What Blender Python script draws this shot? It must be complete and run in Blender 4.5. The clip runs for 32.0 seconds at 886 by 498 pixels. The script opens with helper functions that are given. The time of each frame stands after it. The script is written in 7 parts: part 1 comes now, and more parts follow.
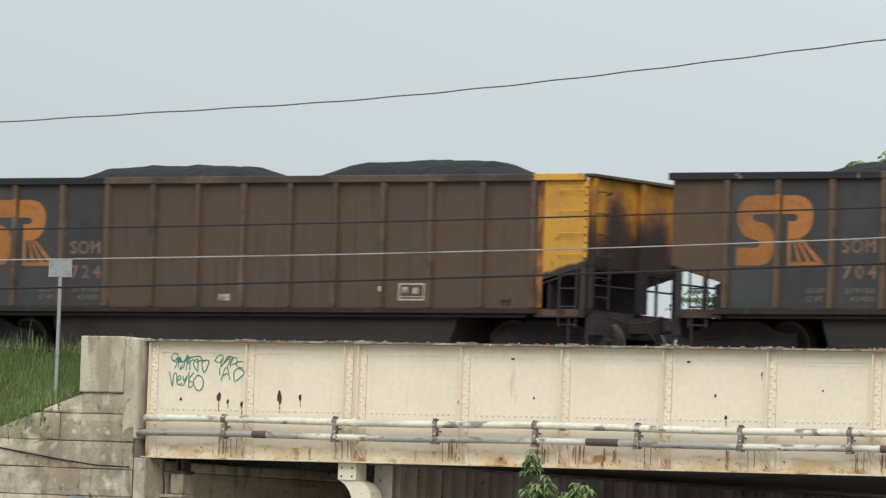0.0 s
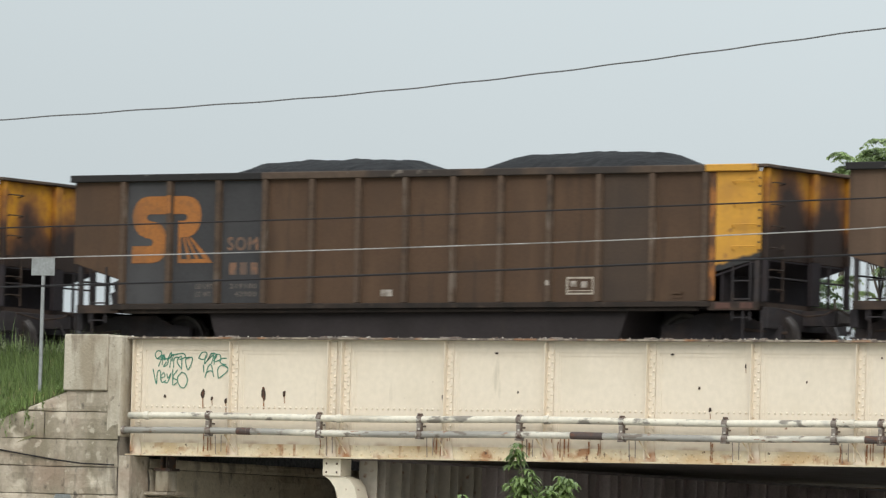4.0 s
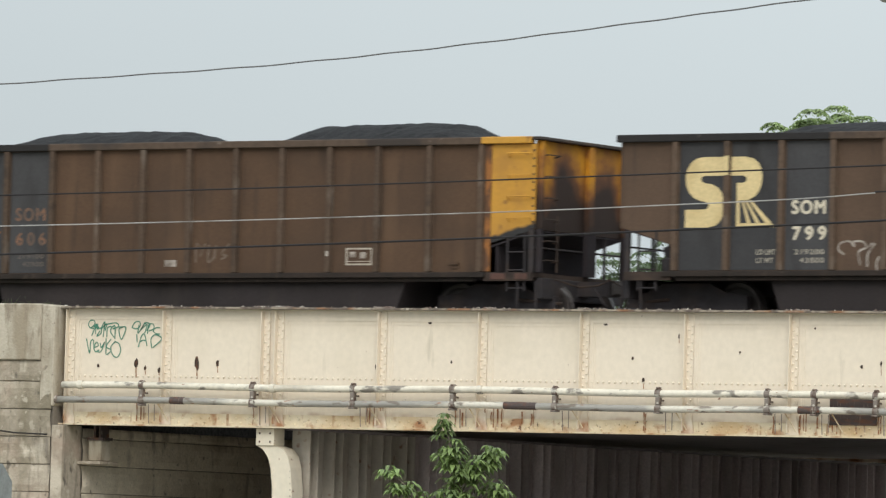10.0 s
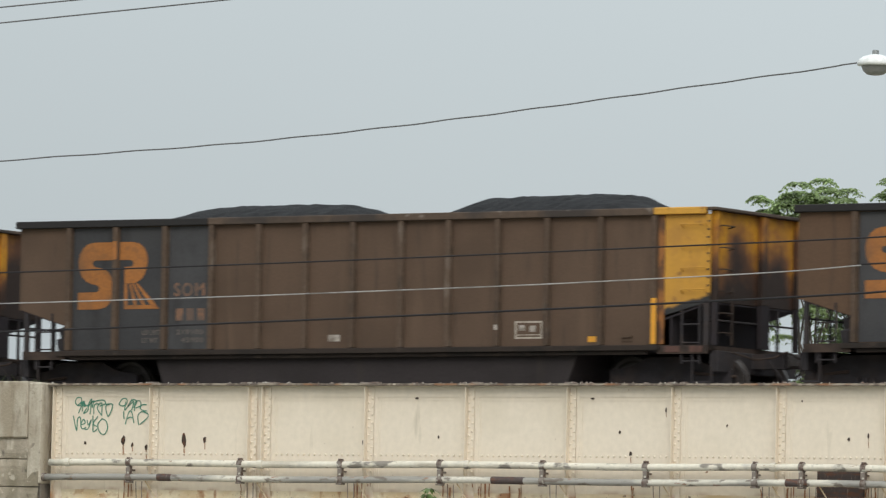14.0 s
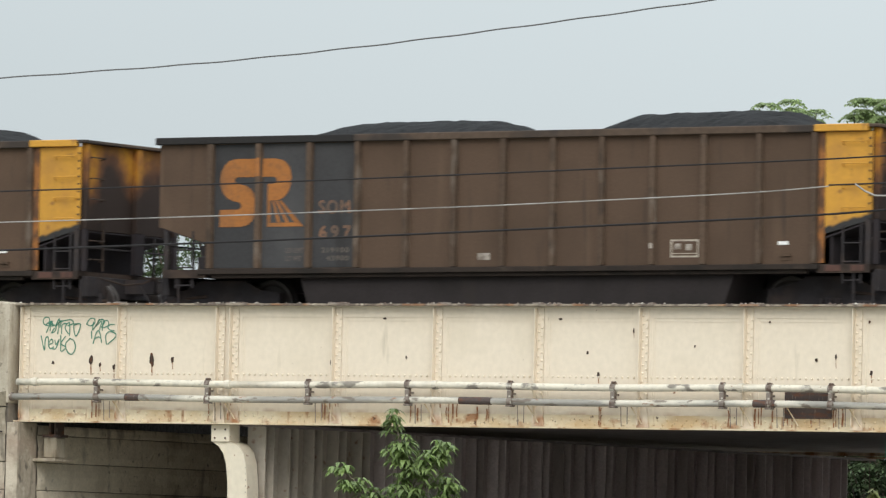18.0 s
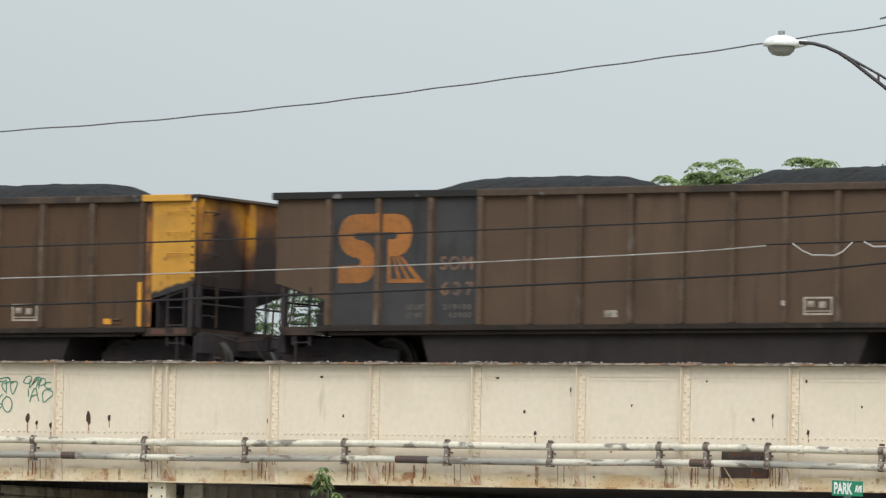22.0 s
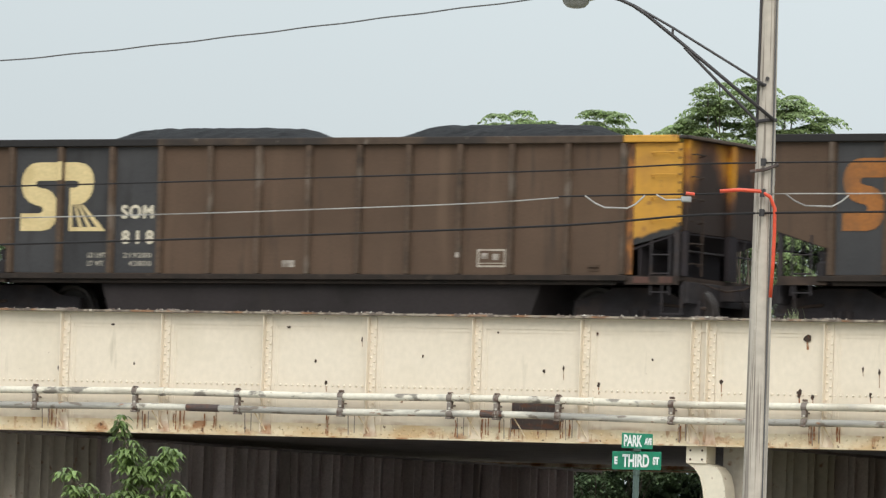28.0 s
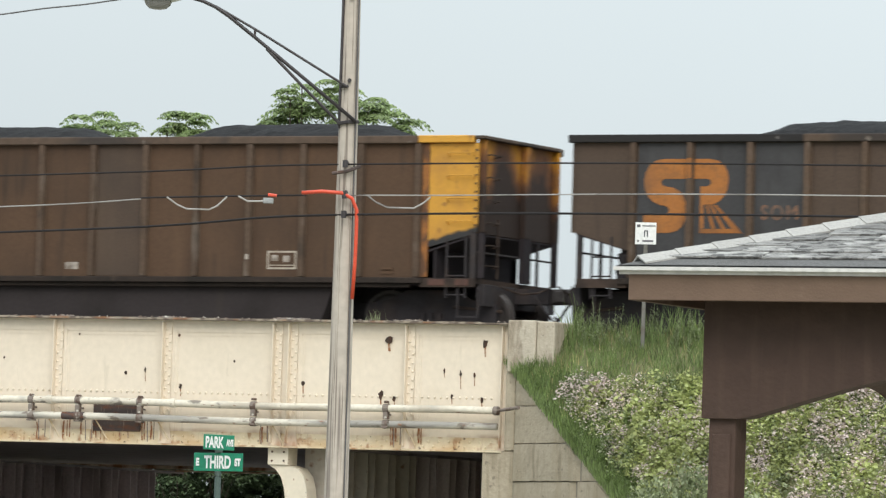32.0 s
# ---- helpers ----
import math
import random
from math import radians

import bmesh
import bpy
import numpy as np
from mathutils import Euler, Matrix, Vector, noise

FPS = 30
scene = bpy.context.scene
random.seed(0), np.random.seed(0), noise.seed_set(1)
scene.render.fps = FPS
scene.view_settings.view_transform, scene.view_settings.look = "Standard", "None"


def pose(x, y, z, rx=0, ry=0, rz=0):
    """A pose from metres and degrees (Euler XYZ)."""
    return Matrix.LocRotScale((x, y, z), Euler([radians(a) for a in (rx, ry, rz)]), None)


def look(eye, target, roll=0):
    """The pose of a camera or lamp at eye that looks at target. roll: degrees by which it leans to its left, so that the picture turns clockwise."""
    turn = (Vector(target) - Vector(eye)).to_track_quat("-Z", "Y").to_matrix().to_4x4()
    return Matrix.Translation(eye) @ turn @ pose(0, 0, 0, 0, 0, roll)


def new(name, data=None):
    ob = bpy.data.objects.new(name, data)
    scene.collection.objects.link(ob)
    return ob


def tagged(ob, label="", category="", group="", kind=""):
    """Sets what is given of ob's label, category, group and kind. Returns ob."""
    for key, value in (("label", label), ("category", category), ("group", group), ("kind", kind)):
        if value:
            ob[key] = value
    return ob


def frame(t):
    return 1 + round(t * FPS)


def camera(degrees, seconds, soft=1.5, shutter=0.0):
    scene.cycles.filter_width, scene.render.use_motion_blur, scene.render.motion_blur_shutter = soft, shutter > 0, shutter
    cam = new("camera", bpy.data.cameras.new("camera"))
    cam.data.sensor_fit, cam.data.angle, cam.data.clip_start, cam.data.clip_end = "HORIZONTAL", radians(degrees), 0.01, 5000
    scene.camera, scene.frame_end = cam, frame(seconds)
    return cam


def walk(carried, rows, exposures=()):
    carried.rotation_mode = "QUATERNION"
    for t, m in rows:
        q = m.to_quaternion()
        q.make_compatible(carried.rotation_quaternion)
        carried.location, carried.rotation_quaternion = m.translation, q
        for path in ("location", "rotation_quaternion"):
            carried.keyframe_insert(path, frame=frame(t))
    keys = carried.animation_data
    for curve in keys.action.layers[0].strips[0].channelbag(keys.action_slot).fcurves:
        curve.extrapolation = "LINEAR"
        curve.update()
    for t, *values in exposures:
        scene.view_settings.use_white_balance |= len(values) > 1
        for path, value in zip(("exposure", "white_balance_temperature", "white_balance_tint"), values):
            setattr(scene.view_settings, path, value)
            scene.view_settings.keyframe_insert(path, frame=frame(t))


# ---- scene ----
# A coal train runs over a three-span plate girder bridge, seen with a long lens from the street.
EYE = (70.4, -103.6, 1.71)
cam = camera(7.353, 32.0, soft=1.3, shutter=0.1)
# seconds, yaw, pitch, roll in degrees
CAM = [
    (0, 31.7999, 2.9937, 2.102), (0.5, 31.8670, 2.8822, 2.076), (1, 31.8532, 2.7876, 1.967),
    (1.5, 31.7771, 2.7994, 1.638), (2, 31.7687, 2.7785, 1.359), (2.5, 31.7560, 2.8107, 1.438),
    (3, 31.7263, 2.9042, 1.421), (3.5, 31.6910, 2.9378, 1.516), (5.5, 31.5863, 2.9882, 1.570),
    (6, 31.4595, 3.0068, 1.559), (6.5, 31.2925, 3.0019, 1.582), (7, 31.1676, 2.9886, 1.480),
    (7.5, 31.0850, 2.9941, 1.532), (8, 31.1326, 2.9961, 1.456), (8.5, 31.2037, 2.9661, 1.482),
    (9, 31.2160, 2.9154, 1.480), (9.5, 31.1927, 2.8273, 1.536), (10, 31.0951, 2.7196, 1.614),
    (10.5, 31.0130, 2.6504, 1.668), (11, 30.9538, 2.6098, 1.678), (11.5, 30.9437, 2.6943, 1.621),
    (12, 30.9677, 2.9994, 1.515), (12.5, 30.9840, 3.1789, 1.438), (13, 30.9802, 3.2928, 1.264),
    (13.5, 30.9895, 3.3500, 1.235), (15.5, 31.0288, 3.2689, 1.293), (16, 31.0210, 3.2182, 1.282),
    (16.5, 30.9986, 3.1736, 1.349), (17, 30.9188, 3.0278, 1.311), (17.5, 30.8057, 2.8514, 1.232),
    (18, 30.7148, 2.6897, 1.324), (18.5, 30.6287, 2.5521, 1.379), (19, 30.5848, 2.4129, 1.441),
    (19.5, 30.5426, 2.3498, 1.494), (20, 30.4523, 2.3667, 1.441), (20.5, 30.3454, 2.4826, 1.549),
    (21, 30.2388, 2.7385, 1.544), (21.5, 30.1725, 2.9845, 1.410), (22, 30.2042, 3.1896, 1.425),
    (22.5, 30.2532, 3.3265, 1.380), (23, 30.2423, 3.3773, 1.521), (23.5, 30.2513, 3.6063, 1.642),
    (24, 30.2428, 3.8087, 1.674), (24.5, 30.2200, 3.6375, 1.801), (26.5, 29.3890, 3.1195, 1.591),
    (27, 28.7960, 3.1327, 1.974), (27.5, 28.5130, 2.9105, 2.394), (28, 28.4667, 2.8221, 1.938),
    (28.5, 28.6218, 2.7372, 1.803), (29, 28.3360, 2.9307, 1.655), (29.5, 28.0440, 2.9896, 2.465),
    (30, 27.5887, 3.0051, 2.779), (30.5, 26.1978, 3.0034, 2.833), (31, 25.3717, 2.9770, 2.278),
    (31.5, 25.1913, 3.1486, 1.664), (32, 24.9916, 2.9482, 1.838),
]
walk(cam, [(t, pose(*EYE, 90 + p, 0, y) @ pose(0, 0, 0, 0, 0, r)) for t, y, p, r in CAM],
     exposures=[(0.0, -0.06), (3.0, -0.05), (6.0, -0.08), (9.0, -0.1), (11.0, -0.02), (12.0, -0.1), (13.0, -0.22), (16.0, -0.26), (17.0, -0.15), (18.0, -0.02), (19.0, 0.02), (21.0, -0.05), (22.0, -0.14), (23.0, -0.25), (24.0, -0.42), (25.5, -0.22), (27.0, -0.1), (28.0, 0.01), (30.0, -0.04), (32.0, 0.08)])

# ---- daylight: bright overcast ----
world = bpy.data.worlds.new("overcast_sky")
scene.world = world
world.use_nodes = True
wn, wl = world.node_tree.nodes, world.node_tree.links
sky = wn.new("ShaderNodeTexSky")
sky.sky_type, sky.sun_disc = "NISHITA", False
sky.sun_elevation, sky.sun_rotation = radians(40), radians(149)
sky.air_density, sky.dust_density, sky.ozone_density = 1.0, 6.0, 1.5
cloud = wn.new("ShaderNodeTexNoise")
cloud.inputs["Scale"].default_value, cloud.inputs["Detail"].default_value = 2.2, 4
cramp = wn.new("ShaderNodeValToRGB")
cramp.color_ramp.elements[0].position, cramp.color_ramp.elements[1].position = 0.25, 0.8
cramp.color_ramp.elements[0].color = (5.89, 6.6, 6.87, 1)
cramp.color_ramp.elements[1].color = (6.69, 7.35, 7.57, 1)
wmix = wn.new("ShaderNodeMixRGB")
wmix.inputs[0].default_value = 0.88
wl.new(cloud.outputs["Fac"], cramp.inputs[0])
wl.new(sky.outputs[0], wmix.inputs[1])
wl.new(cramp.outputs[0], wmix.inputs[2])
# an overcast dome: about three times brighter overhead than at the horizon
geo = wn.new("ShaderNodeTexCoord")
sepz = wn.new("ShaderNodeSeparateXYZ")
grad = wn.new("ShaderNodeMapRange")
grad.inputs["From Min"].default_value, grad.inputs["From Max"].default_value = 0.0, 1.0
grad.inputs["To Min"].default_value, grad.inputs["To Max"].default_value = 1.0, 3.0
dome = wn.new("ShaderNodeMixRGB")
dome.blend_type = "MULTIPLY"
dome.inputs[0].default_value = 1.0
wl.new(geo.outputs["Generated"], sepz.inputs[0])
wl.new(sepz.outputs["Z"], grad.inputs["Value"])
wl.new(wmix.outputs[0], dome.inputs[1])
wl.new(grad.outputs[0], dome.inputs[2])
east = wn.new("ShaderNodeMapRange")
east.inputs["From Min"].default_value, east.inputs["From Max"].default_value = -0.62, -0.34
east.inputs["To Min"].default_value, east.inputs["To Max"].default_value = 0.92, 1.08
paler = wn.new("ShaderNodeMixRGB")
paler.blend_type = "MULTIPLY"
paler.inputs[0].default_value = 1.0
wl.new(sepz.outputs["X"], east.inputs["Value"])
wl.new(dome.outputs[0], paler.inputs[1])
wl.new(east.outputs[0], paler.inputs[2])
wl.new(paler.outputs[0], wn["Background"].inputs[0])
wn["Background"].inputs[1].default_value = 0.1
sun = new("sun", bpy.data.lights.new("sun", "SUN"))
sun.data.energy, sun.data.angle, sun.data.color = 1.25, radians(30), (1, 0.95, 0.88)
sun.matrix_world = look((52, -72, 68), (8, 0, 0))


# ---- building helpers ----
def link_mesh(name, bm, mat):
    me = bpy.data.meshes.new(name)
    bm.to_mesh(me)
    bm.free()
    me.materials.append(mat)
    return me


def part(name, bm, mat, parent=None, label="", smooth=False):
    """One mesh object under a thing or a part."""
    ob = new(name, link_mesh(name, bm, mat) if isinstance(bm, bmesh.types.BMesh) else bm)
    if smooth:
        for p in ob.data.polygons:
            p.use_smooth = True
    if parent:
        ob.parent = parent
    return tagged(ob, label)


def raw(name, verts, faces, mat):
    me = bpy.data.meshes.new(name)
    me.from_pydata(verts, [], faces)
    me.materials.append(mat)
    return me


def box(bm, x0, x1, y0, y1, z0, z1, bev=0.0):
    vs = [bm.verts.new((x, y, z)) for x in (x0, x1) for y in (y0, y1) for z in (z0, z1)]
    fs = [bm.faces.new([vs[i] for i in f]) for f in
          ((0, 1, 3, 2), (4, 6, 7, 5), (0, 4, 5, 1), (2, 3, 7, 6), (0, 2, 6, 4), (1, 5, 7, 3))]
    if bev:
        es = {e for f in fs for e in f.edges}
        bmesh.ops.bevel(bm, geom=list(es), offset=bev, segments=1, affect="EDGES")
    return vs


def boxes(*args, bev=0.0):
    bm = bmesh.new()
    for a in args:
        box(bm, *a, bev=bev)
    return bm


def prism(bm, pts, y0, y1, axis="y"):
    """A polygon in x and z, drawn out from y0 to y1."""
    def v(a, b, c):
        return bm.verts.new((a, c, b) if axis == "y" else (c, a, b) if axis == "x" else (a, b, c))
    f = [v(a, b, y0) for a, b in pts]
    g = [v(a, b, y1) for a, b in pts]
    n = len(pts)
    bm.faces.new(f)
    bm.faces.new(g[::-1])
    for i in range(n):
        bm.faces.new((f[(i + 1) % n], f[i], g[i], g[(i + 1) % n]))
    bmesh.ops.recalc_face_normals(bm, faces=bm.faces[:])
    return bm


def tube(bm, pts, r, n=8, cap=True):
    """A round tube along points; r may be a list."""
    pts = [Vector(p) for p in pts]
    rs = r if isinstance(r, (list, tuple)) else [r] * len(pts)
    rings, side = [], None
    for i, p in enumerate(pts):
        d = (pts[min(i + 1, len(pts) - 1)] - pts[max(i - 1, 0)]).normalized()
        a = side if side else (Vector((0, 0, 1)) if abs(d.z) < 0.9 else Vector((1, 0, 0)))
        a = (a - d * a.dot(d)).normalized()
        side, b = a, d.cross(a)
        rings.append([bm.verts.new(p + (a * math.cos(6.2832 * k / n) + b * math.sin(6.2832 * k / n)) * rs[i]) for k in range(n)])
    for u, w in zip(rings, rings[1:]):
        for k in range(n):
            bm.faces.new((u[k], u[(k + 1) % n], w[(k + 1) % n], w[k]))
    if cap:
        bm.faces.new(rings[0][::-1])
        bm.faces.new(rings[-1])
    return bm


def tubes(*args):
    bm = bmesh.new()
    for a in args:
        tube(bm, *a)
    return bm


def ribbon(bm, pts, w, y):
    """A flat stroke of width w along points in x and z, at depth y, facing the street."""
    pts = [Vector((p[0], p[1])) for p in pts]
    prev = None
    for i, p in enumerate(pts):
        a = (p - pts[i - 1]).normalized() if i else None
        b = (pts[i + 1] - p).normalized() if i + 1 < len(pts) else None
        d = (a or b) if not (a and b) else (a + b).normalized() if (a + b).length > 0.1 else a
        k = 1.0 if not (a and b) else 1 / max(0.55, d.dot(a))
        q = Vector((-d.y, d.x)) * w / 2 * k
        cur = (bm.verts.new((p.x + q.x, y, p.y + q.y)), bm.verts.new((p.x - q.x, y, p.y - q.y)))
        if prev:
            bm.faces.new((prev[0], prev[1], cur[1], cur[0]))
        prev = cur
    return bm


def rounded(pts, n=5):
    """A smooth line through points in the plane."""
    P = [Vector(p) for p in pts]
    P = [P[0] * 2 - P[1]] + P + [P[-1] * 2 - P[-2]]
    out = []
    for p0, p1, p2, p3 in zip(P, P[1:], P[2:], P[3:]):
        for i in range(n):
            t = i / n
            out.append(0.5 * (2 * p1 + (p2 - p0) * t + (2 * p0 - 5 * p1 + 4 * p2 - p3) * t * t + (3 * p1 - p0 - 3 * p2 + p3) * t ** 3))
    return out + [P[-2]]


def blob(bm, cx, cz, rx, rz, y, rng, n=9):
    """An uneven flat patch."""
    bm.faces.new([bm.verts.new((cx + rx * math.cos(a) * k, y, cz + rz * math.sin(a) * k))
                  for a, k in ((-6.2832 * i / n, rng.uniform(0.6, 1.15)) for i in range(n))][::-1])


def writing(body, size, mat, name, m, parent, bold=0.0, squeeze=1.0, label="", spacing=1.0):
    cu = bpy.data.curves.new("letters", "FONT")
    cu.body, cu.size, cu.offset, cu.space_character = body, size, bold, spacing
    cu.align_x, cu.align_y = "LEFT", "BOTTOM_BASELINE"
    tmp = bpy.data.objects.new("letters", cu)
    me = bpy.data.meshes.new_from_object(tmp)
    bpy.data.objects.remove(tmp)
    me.transform(m @ Matrix.Diagonal((squeeze, 1, 1, 1)))
    me.materials.clear()
    me.materials.append(mat)
    return part(name, me, mat, parent, label)


def empty(name, m=Matrix.Identity(4)):
    ob = new(name)
    ob.empty_display_size = 0.2
    ob.matrix_basis = m
    return ob


# ---- materials ----
def material(name, base, rough=0.7, metal=0.0, grain=(20, 0.12), stains=None, bump=(60, 0.2), per_object=0.0, extra=None, per_piece=0.0, spec=0.5, shift=False):
    """Base colour with fine grain, larger stains of a second colour, per-object shift and a fine relief."""
    mat = bpy.data.materials.new(name)
    mat.use_nodes = True
    nt = mat.node_tree
    ns, ls = nt.nodes, nt.links
    p = ns["Principled BSDF"]
    p.inputs["Roughness"].default_value, p.inputs["Metallic"].default_value = rough, metal
    p.inputs["Specular IOR Level"].default_value = spec
    co = ns.new("ShaderNodeTexCoord").outputs["Object"]
    if shift:
        # alike pieces take their pattern from different places
        far_off = ns.new("ShaderNodeVectorMath")
        far_off.operation = "MULTIPLY_ADD"
        ls.new(ns.new("ShaderNodeObjectInfo").outputs["Random"], far_off.inputs[0])
        far_off.inputs[1].default_value = (37.0, 23.0, 51.0)
        ls.new(co, far_off.inputs[2])
        co = far_off.outputs[0]

    def noise_tex(scale, detail=4, stretch=None):
        n = ns.new("ShaderNodeTexNoise")
        n.inputs["Scale"].default_value, n.inputs["Detail"].default_value = scale, detail
        if stretch:
            mp = ns.new("ShaderNodeMapping")
            mp.inputs["Scale"].default_value = stretch
            ls.new(co, mp.inputs[0])
            ls.new(mp.outputs[0], n.inputs["Vector"])
        else:
            ls.new(co, n.inputs["Vector"])
        return n.outputs["Fac"]

    def ramp(src, a, b):
        r = ns.new("ShaderNodeMapRange")
        r.inputs["From Min"].default_value, r.inputs["From Max"].default_value = a, b
        ls.new(src, r.inputs["Value"])
        return r.outputs[0]

    def mix(fac, a, b, how="MIX"):
        m = ns.new("ShaderNodeMixRGB")
        m.blend_type = how
        for sock, val in ((m.inputs[0], fac), (m.inputs[1], a), (m.inputs[2], b)):
            if isinstance(val, (int, float)):
                sock.default_value = val
            elif isinstance(val, tuple):
                sock.default_value = (*val[:3], 1)
            else:
                ls.new(val, sock)
        return m.outputs[0]

    col = mix(ramp(noise_tex(grain[0]), 0.3, 0.7), tuple(c * (1 - grain[1]) for c in base), tuple(min(1, c * (1 + grain[1])) for c in base))
    for st in stains or ():
        colour, scale, lo, hi, amount = st[:5]
        f = ramp(noise_tex(scale, 6, st[5] if len(st) > 5 else None), lo, hi)
        mul = ns.new("ShaderNodeMath")
        mul.operation = "MULTIPLY"
        ls.new(f, mul.inputs[0])
        mul.inputs[1].default_value = amount
        col = mix(mul.outputs[0], col, colour)
    if extra:
        col = extra(nt, co, col, noise_tex, ramp, mix)
    if per_object or per_piece:
        src = ns.new("ShaderNodeObjectInfo").outputs["Random"] if per_object else ns.new("ShaderNodeNewGeometry").outputs["Random Per Island"]
        k = per_object or per_piece
        r = ns.new("ShaderNodeMapRange")
        r.inputs["To Min"].default_value, r.inputs["To Max"].default_value = 1 - k, 1 + k
        ls.new(src, r.inputs["Value"])
        col = mix(1.0, col, r.outputs[0], "MULTIPLY")
    ls.new(col, p.inputs["Base Color"])
    if bump:
        b = ns.new("ShaderNodeBump")
        b.inputs["Strength"].default_value, b.inputs["Distance"].default_value = bump[1], 0.02
        ls.new(noise_tex(bump[0]), b.inputs["Height"])
        ls.new(b.outputs[0], p.inputs["Normal"])
    return mat


def leaf_material(name, base, vary=0.35):
    """Leaves that let some light through."""
    mat = material(name, base, 0.5, grain=(0.8, 0.25), bump=None, per_piece=vary)
    nt = mat.node_tree
    p, out = nt.nodes["Principled BSDF"], nt.nodes["Material Output"]
    tr = nt.nodes.new("ShaderNodeBsdfTranslucent")
    mx = nt.nodes.new("ShaderNodeMixShader")
    mx.inputs[0].default_value = 0.4
    nt.links.new(p.inputs["Base Color"].links[0].from_socket, tr.inputs["Color"])
    nt.links.new(p.outputs[0], mx.inputs[1])
    nt.links.new(tr.outputs[0], mx.inputs[2])
    nt.links.new(mx.outputs[0], out.inputs["Surface"])
    return mat


def rust_low(zlo, zhi, colour, amount, sx=3.0):
    """Rust that breaks out along a seam between two heights."""
    def f(nt, co, col, noise_tex, ramp, mix):
        ns, ls = nt.nodes, nt.links
        sep = ns.new("ShaderNodeSeparateXYZ")
        ls.new(co, sep.inputs[0])
        band = ramp(sep.outputs["Z"], zhi, zlo)
        n = ramp(noise_tex(sx, 7, (0.7, 1, 0.45)), 0.45, 0.6)
        m = ns.new("ShaderNodeMath")
        m.operation = "MULTIPLY"
        ls.new(band, m.inputs[0])
        ls.new(n, m.inputs[1])
        m2 = ns.new("ShaderNodeMath")
        m2.operation, m2.use_clamp = "MULTIPLY", True
        ls.new(m.outputs[0], m2.inputs[0])
        m2.inputs[1].default_value = amount
        return mix(m2.outputs[0], col, colour)
    return f


def soot_end(nt, co, col, noise_tex, ramp, mix):
    """Coal soot burnt on the yellow car end: two tall plumes above a black lower half."""
    ns, ls = nt.nodes, nt.links
    sep = ns.new("ShaderNodeSeparateXYZ")
    ls.new(co, sep.inputs[0])

    def math_(op, a, b=None):
        m = ns.new("ShaderNodeMath")
        m.operation, m.use_clamp = op, False
        for i, v in enumerate((a, b)):
            if v is None:
                continue
            if isinstance(v, (int, float)):
                m.inputs[i].default_value = v
            else:
                ls.new(v, m.inputs[i])
        return m.outputs[0]
    y, z = sep.outputs["Y"], sep.outputs["Z"]
    info = ns.new("ShaderNodeObjectInfo").outputs["Random"]
    wave = math_("MULTIPLY", math_("COSINE", math_("MULTIPLY", math_("ADD", y, 0.62), 4.3)), 0.34)
    n = math_("MULTIPLY", math_("SUBTRACT", noise_tex(1.9, 5), 0.5), 1.5)
    lim = math_("ADD", math_("ADD", math_("ADD", 2.9, wave), n), math_("MULTIPLY", math_("SUBTRACT", info, 0.5), 0.8))
    f = ramp(math_("SUBTRACT", lim, z), -0.24, 0.42)
    fringe = ramp(math_("SUBTRACT", math_("ADD", lim, 0.45), z), -0.3, 0.5)
    worn = mix(ramp(noise_tex(4, 5), 0.45, 0.75), col, (0.23, 0.085, 0.03))
    return mix(f, mix(fringe, worn, (0.15, 0.065, 0.03)), (0.034, 0.023, 0.019))


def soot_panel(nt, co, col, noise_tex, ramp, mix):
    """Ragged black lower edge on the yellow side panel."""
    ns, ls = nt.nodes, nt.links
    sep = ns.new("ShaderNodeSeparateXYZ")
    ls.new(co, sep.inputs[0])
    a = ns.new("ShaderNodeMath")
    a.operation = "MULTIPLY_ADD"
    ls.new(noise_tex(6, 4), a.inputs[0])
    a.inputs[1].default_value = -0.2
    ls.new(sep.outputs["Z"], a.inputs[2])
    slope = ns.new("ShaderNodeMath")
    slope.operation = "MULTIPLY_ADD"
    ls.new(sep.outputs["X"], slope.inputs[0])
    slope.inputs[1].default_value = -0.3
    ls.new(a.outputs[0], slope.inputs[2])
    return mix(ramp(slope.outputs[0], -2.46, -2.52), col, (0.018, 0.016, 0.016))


RUST = (0.16, 0.055, 0.02)
M_CREAM = material("cream_girder_paint", (0.72, 0.63, 0.51), 0.6, grain=(9, 0.04), bump=(35, 0.08),
                   stains=[((0.56, 0.49, 0.37), 0.9, 0.52, 0.75, 0.35), ((0.42, 0.36, 0.27), 5.0, 0.64, 0.8, 0.6, (1, 1, 0.16)),
                           ((0.2, 0.09, 0.04), 7.0, 0.735, 0.76, 0.9)], extra=rust_low(4.46, 4.6, (0.33, 0.15, 0.06), 0.95))
M_CREAM2 = material("cream_bracket_paint", (0.68, 0.61, 0.49), 0.6, grain=(9, 0.05), bump=(35, 0.1),
                    stains=[((0.5, 0.43, 0.32), 1.5, 0.52, 0.72, 0.5, (1, 1, 0.3)), ((0.25, 0.12, 0.06), 9, 0.66, 0.71, 0.8)])
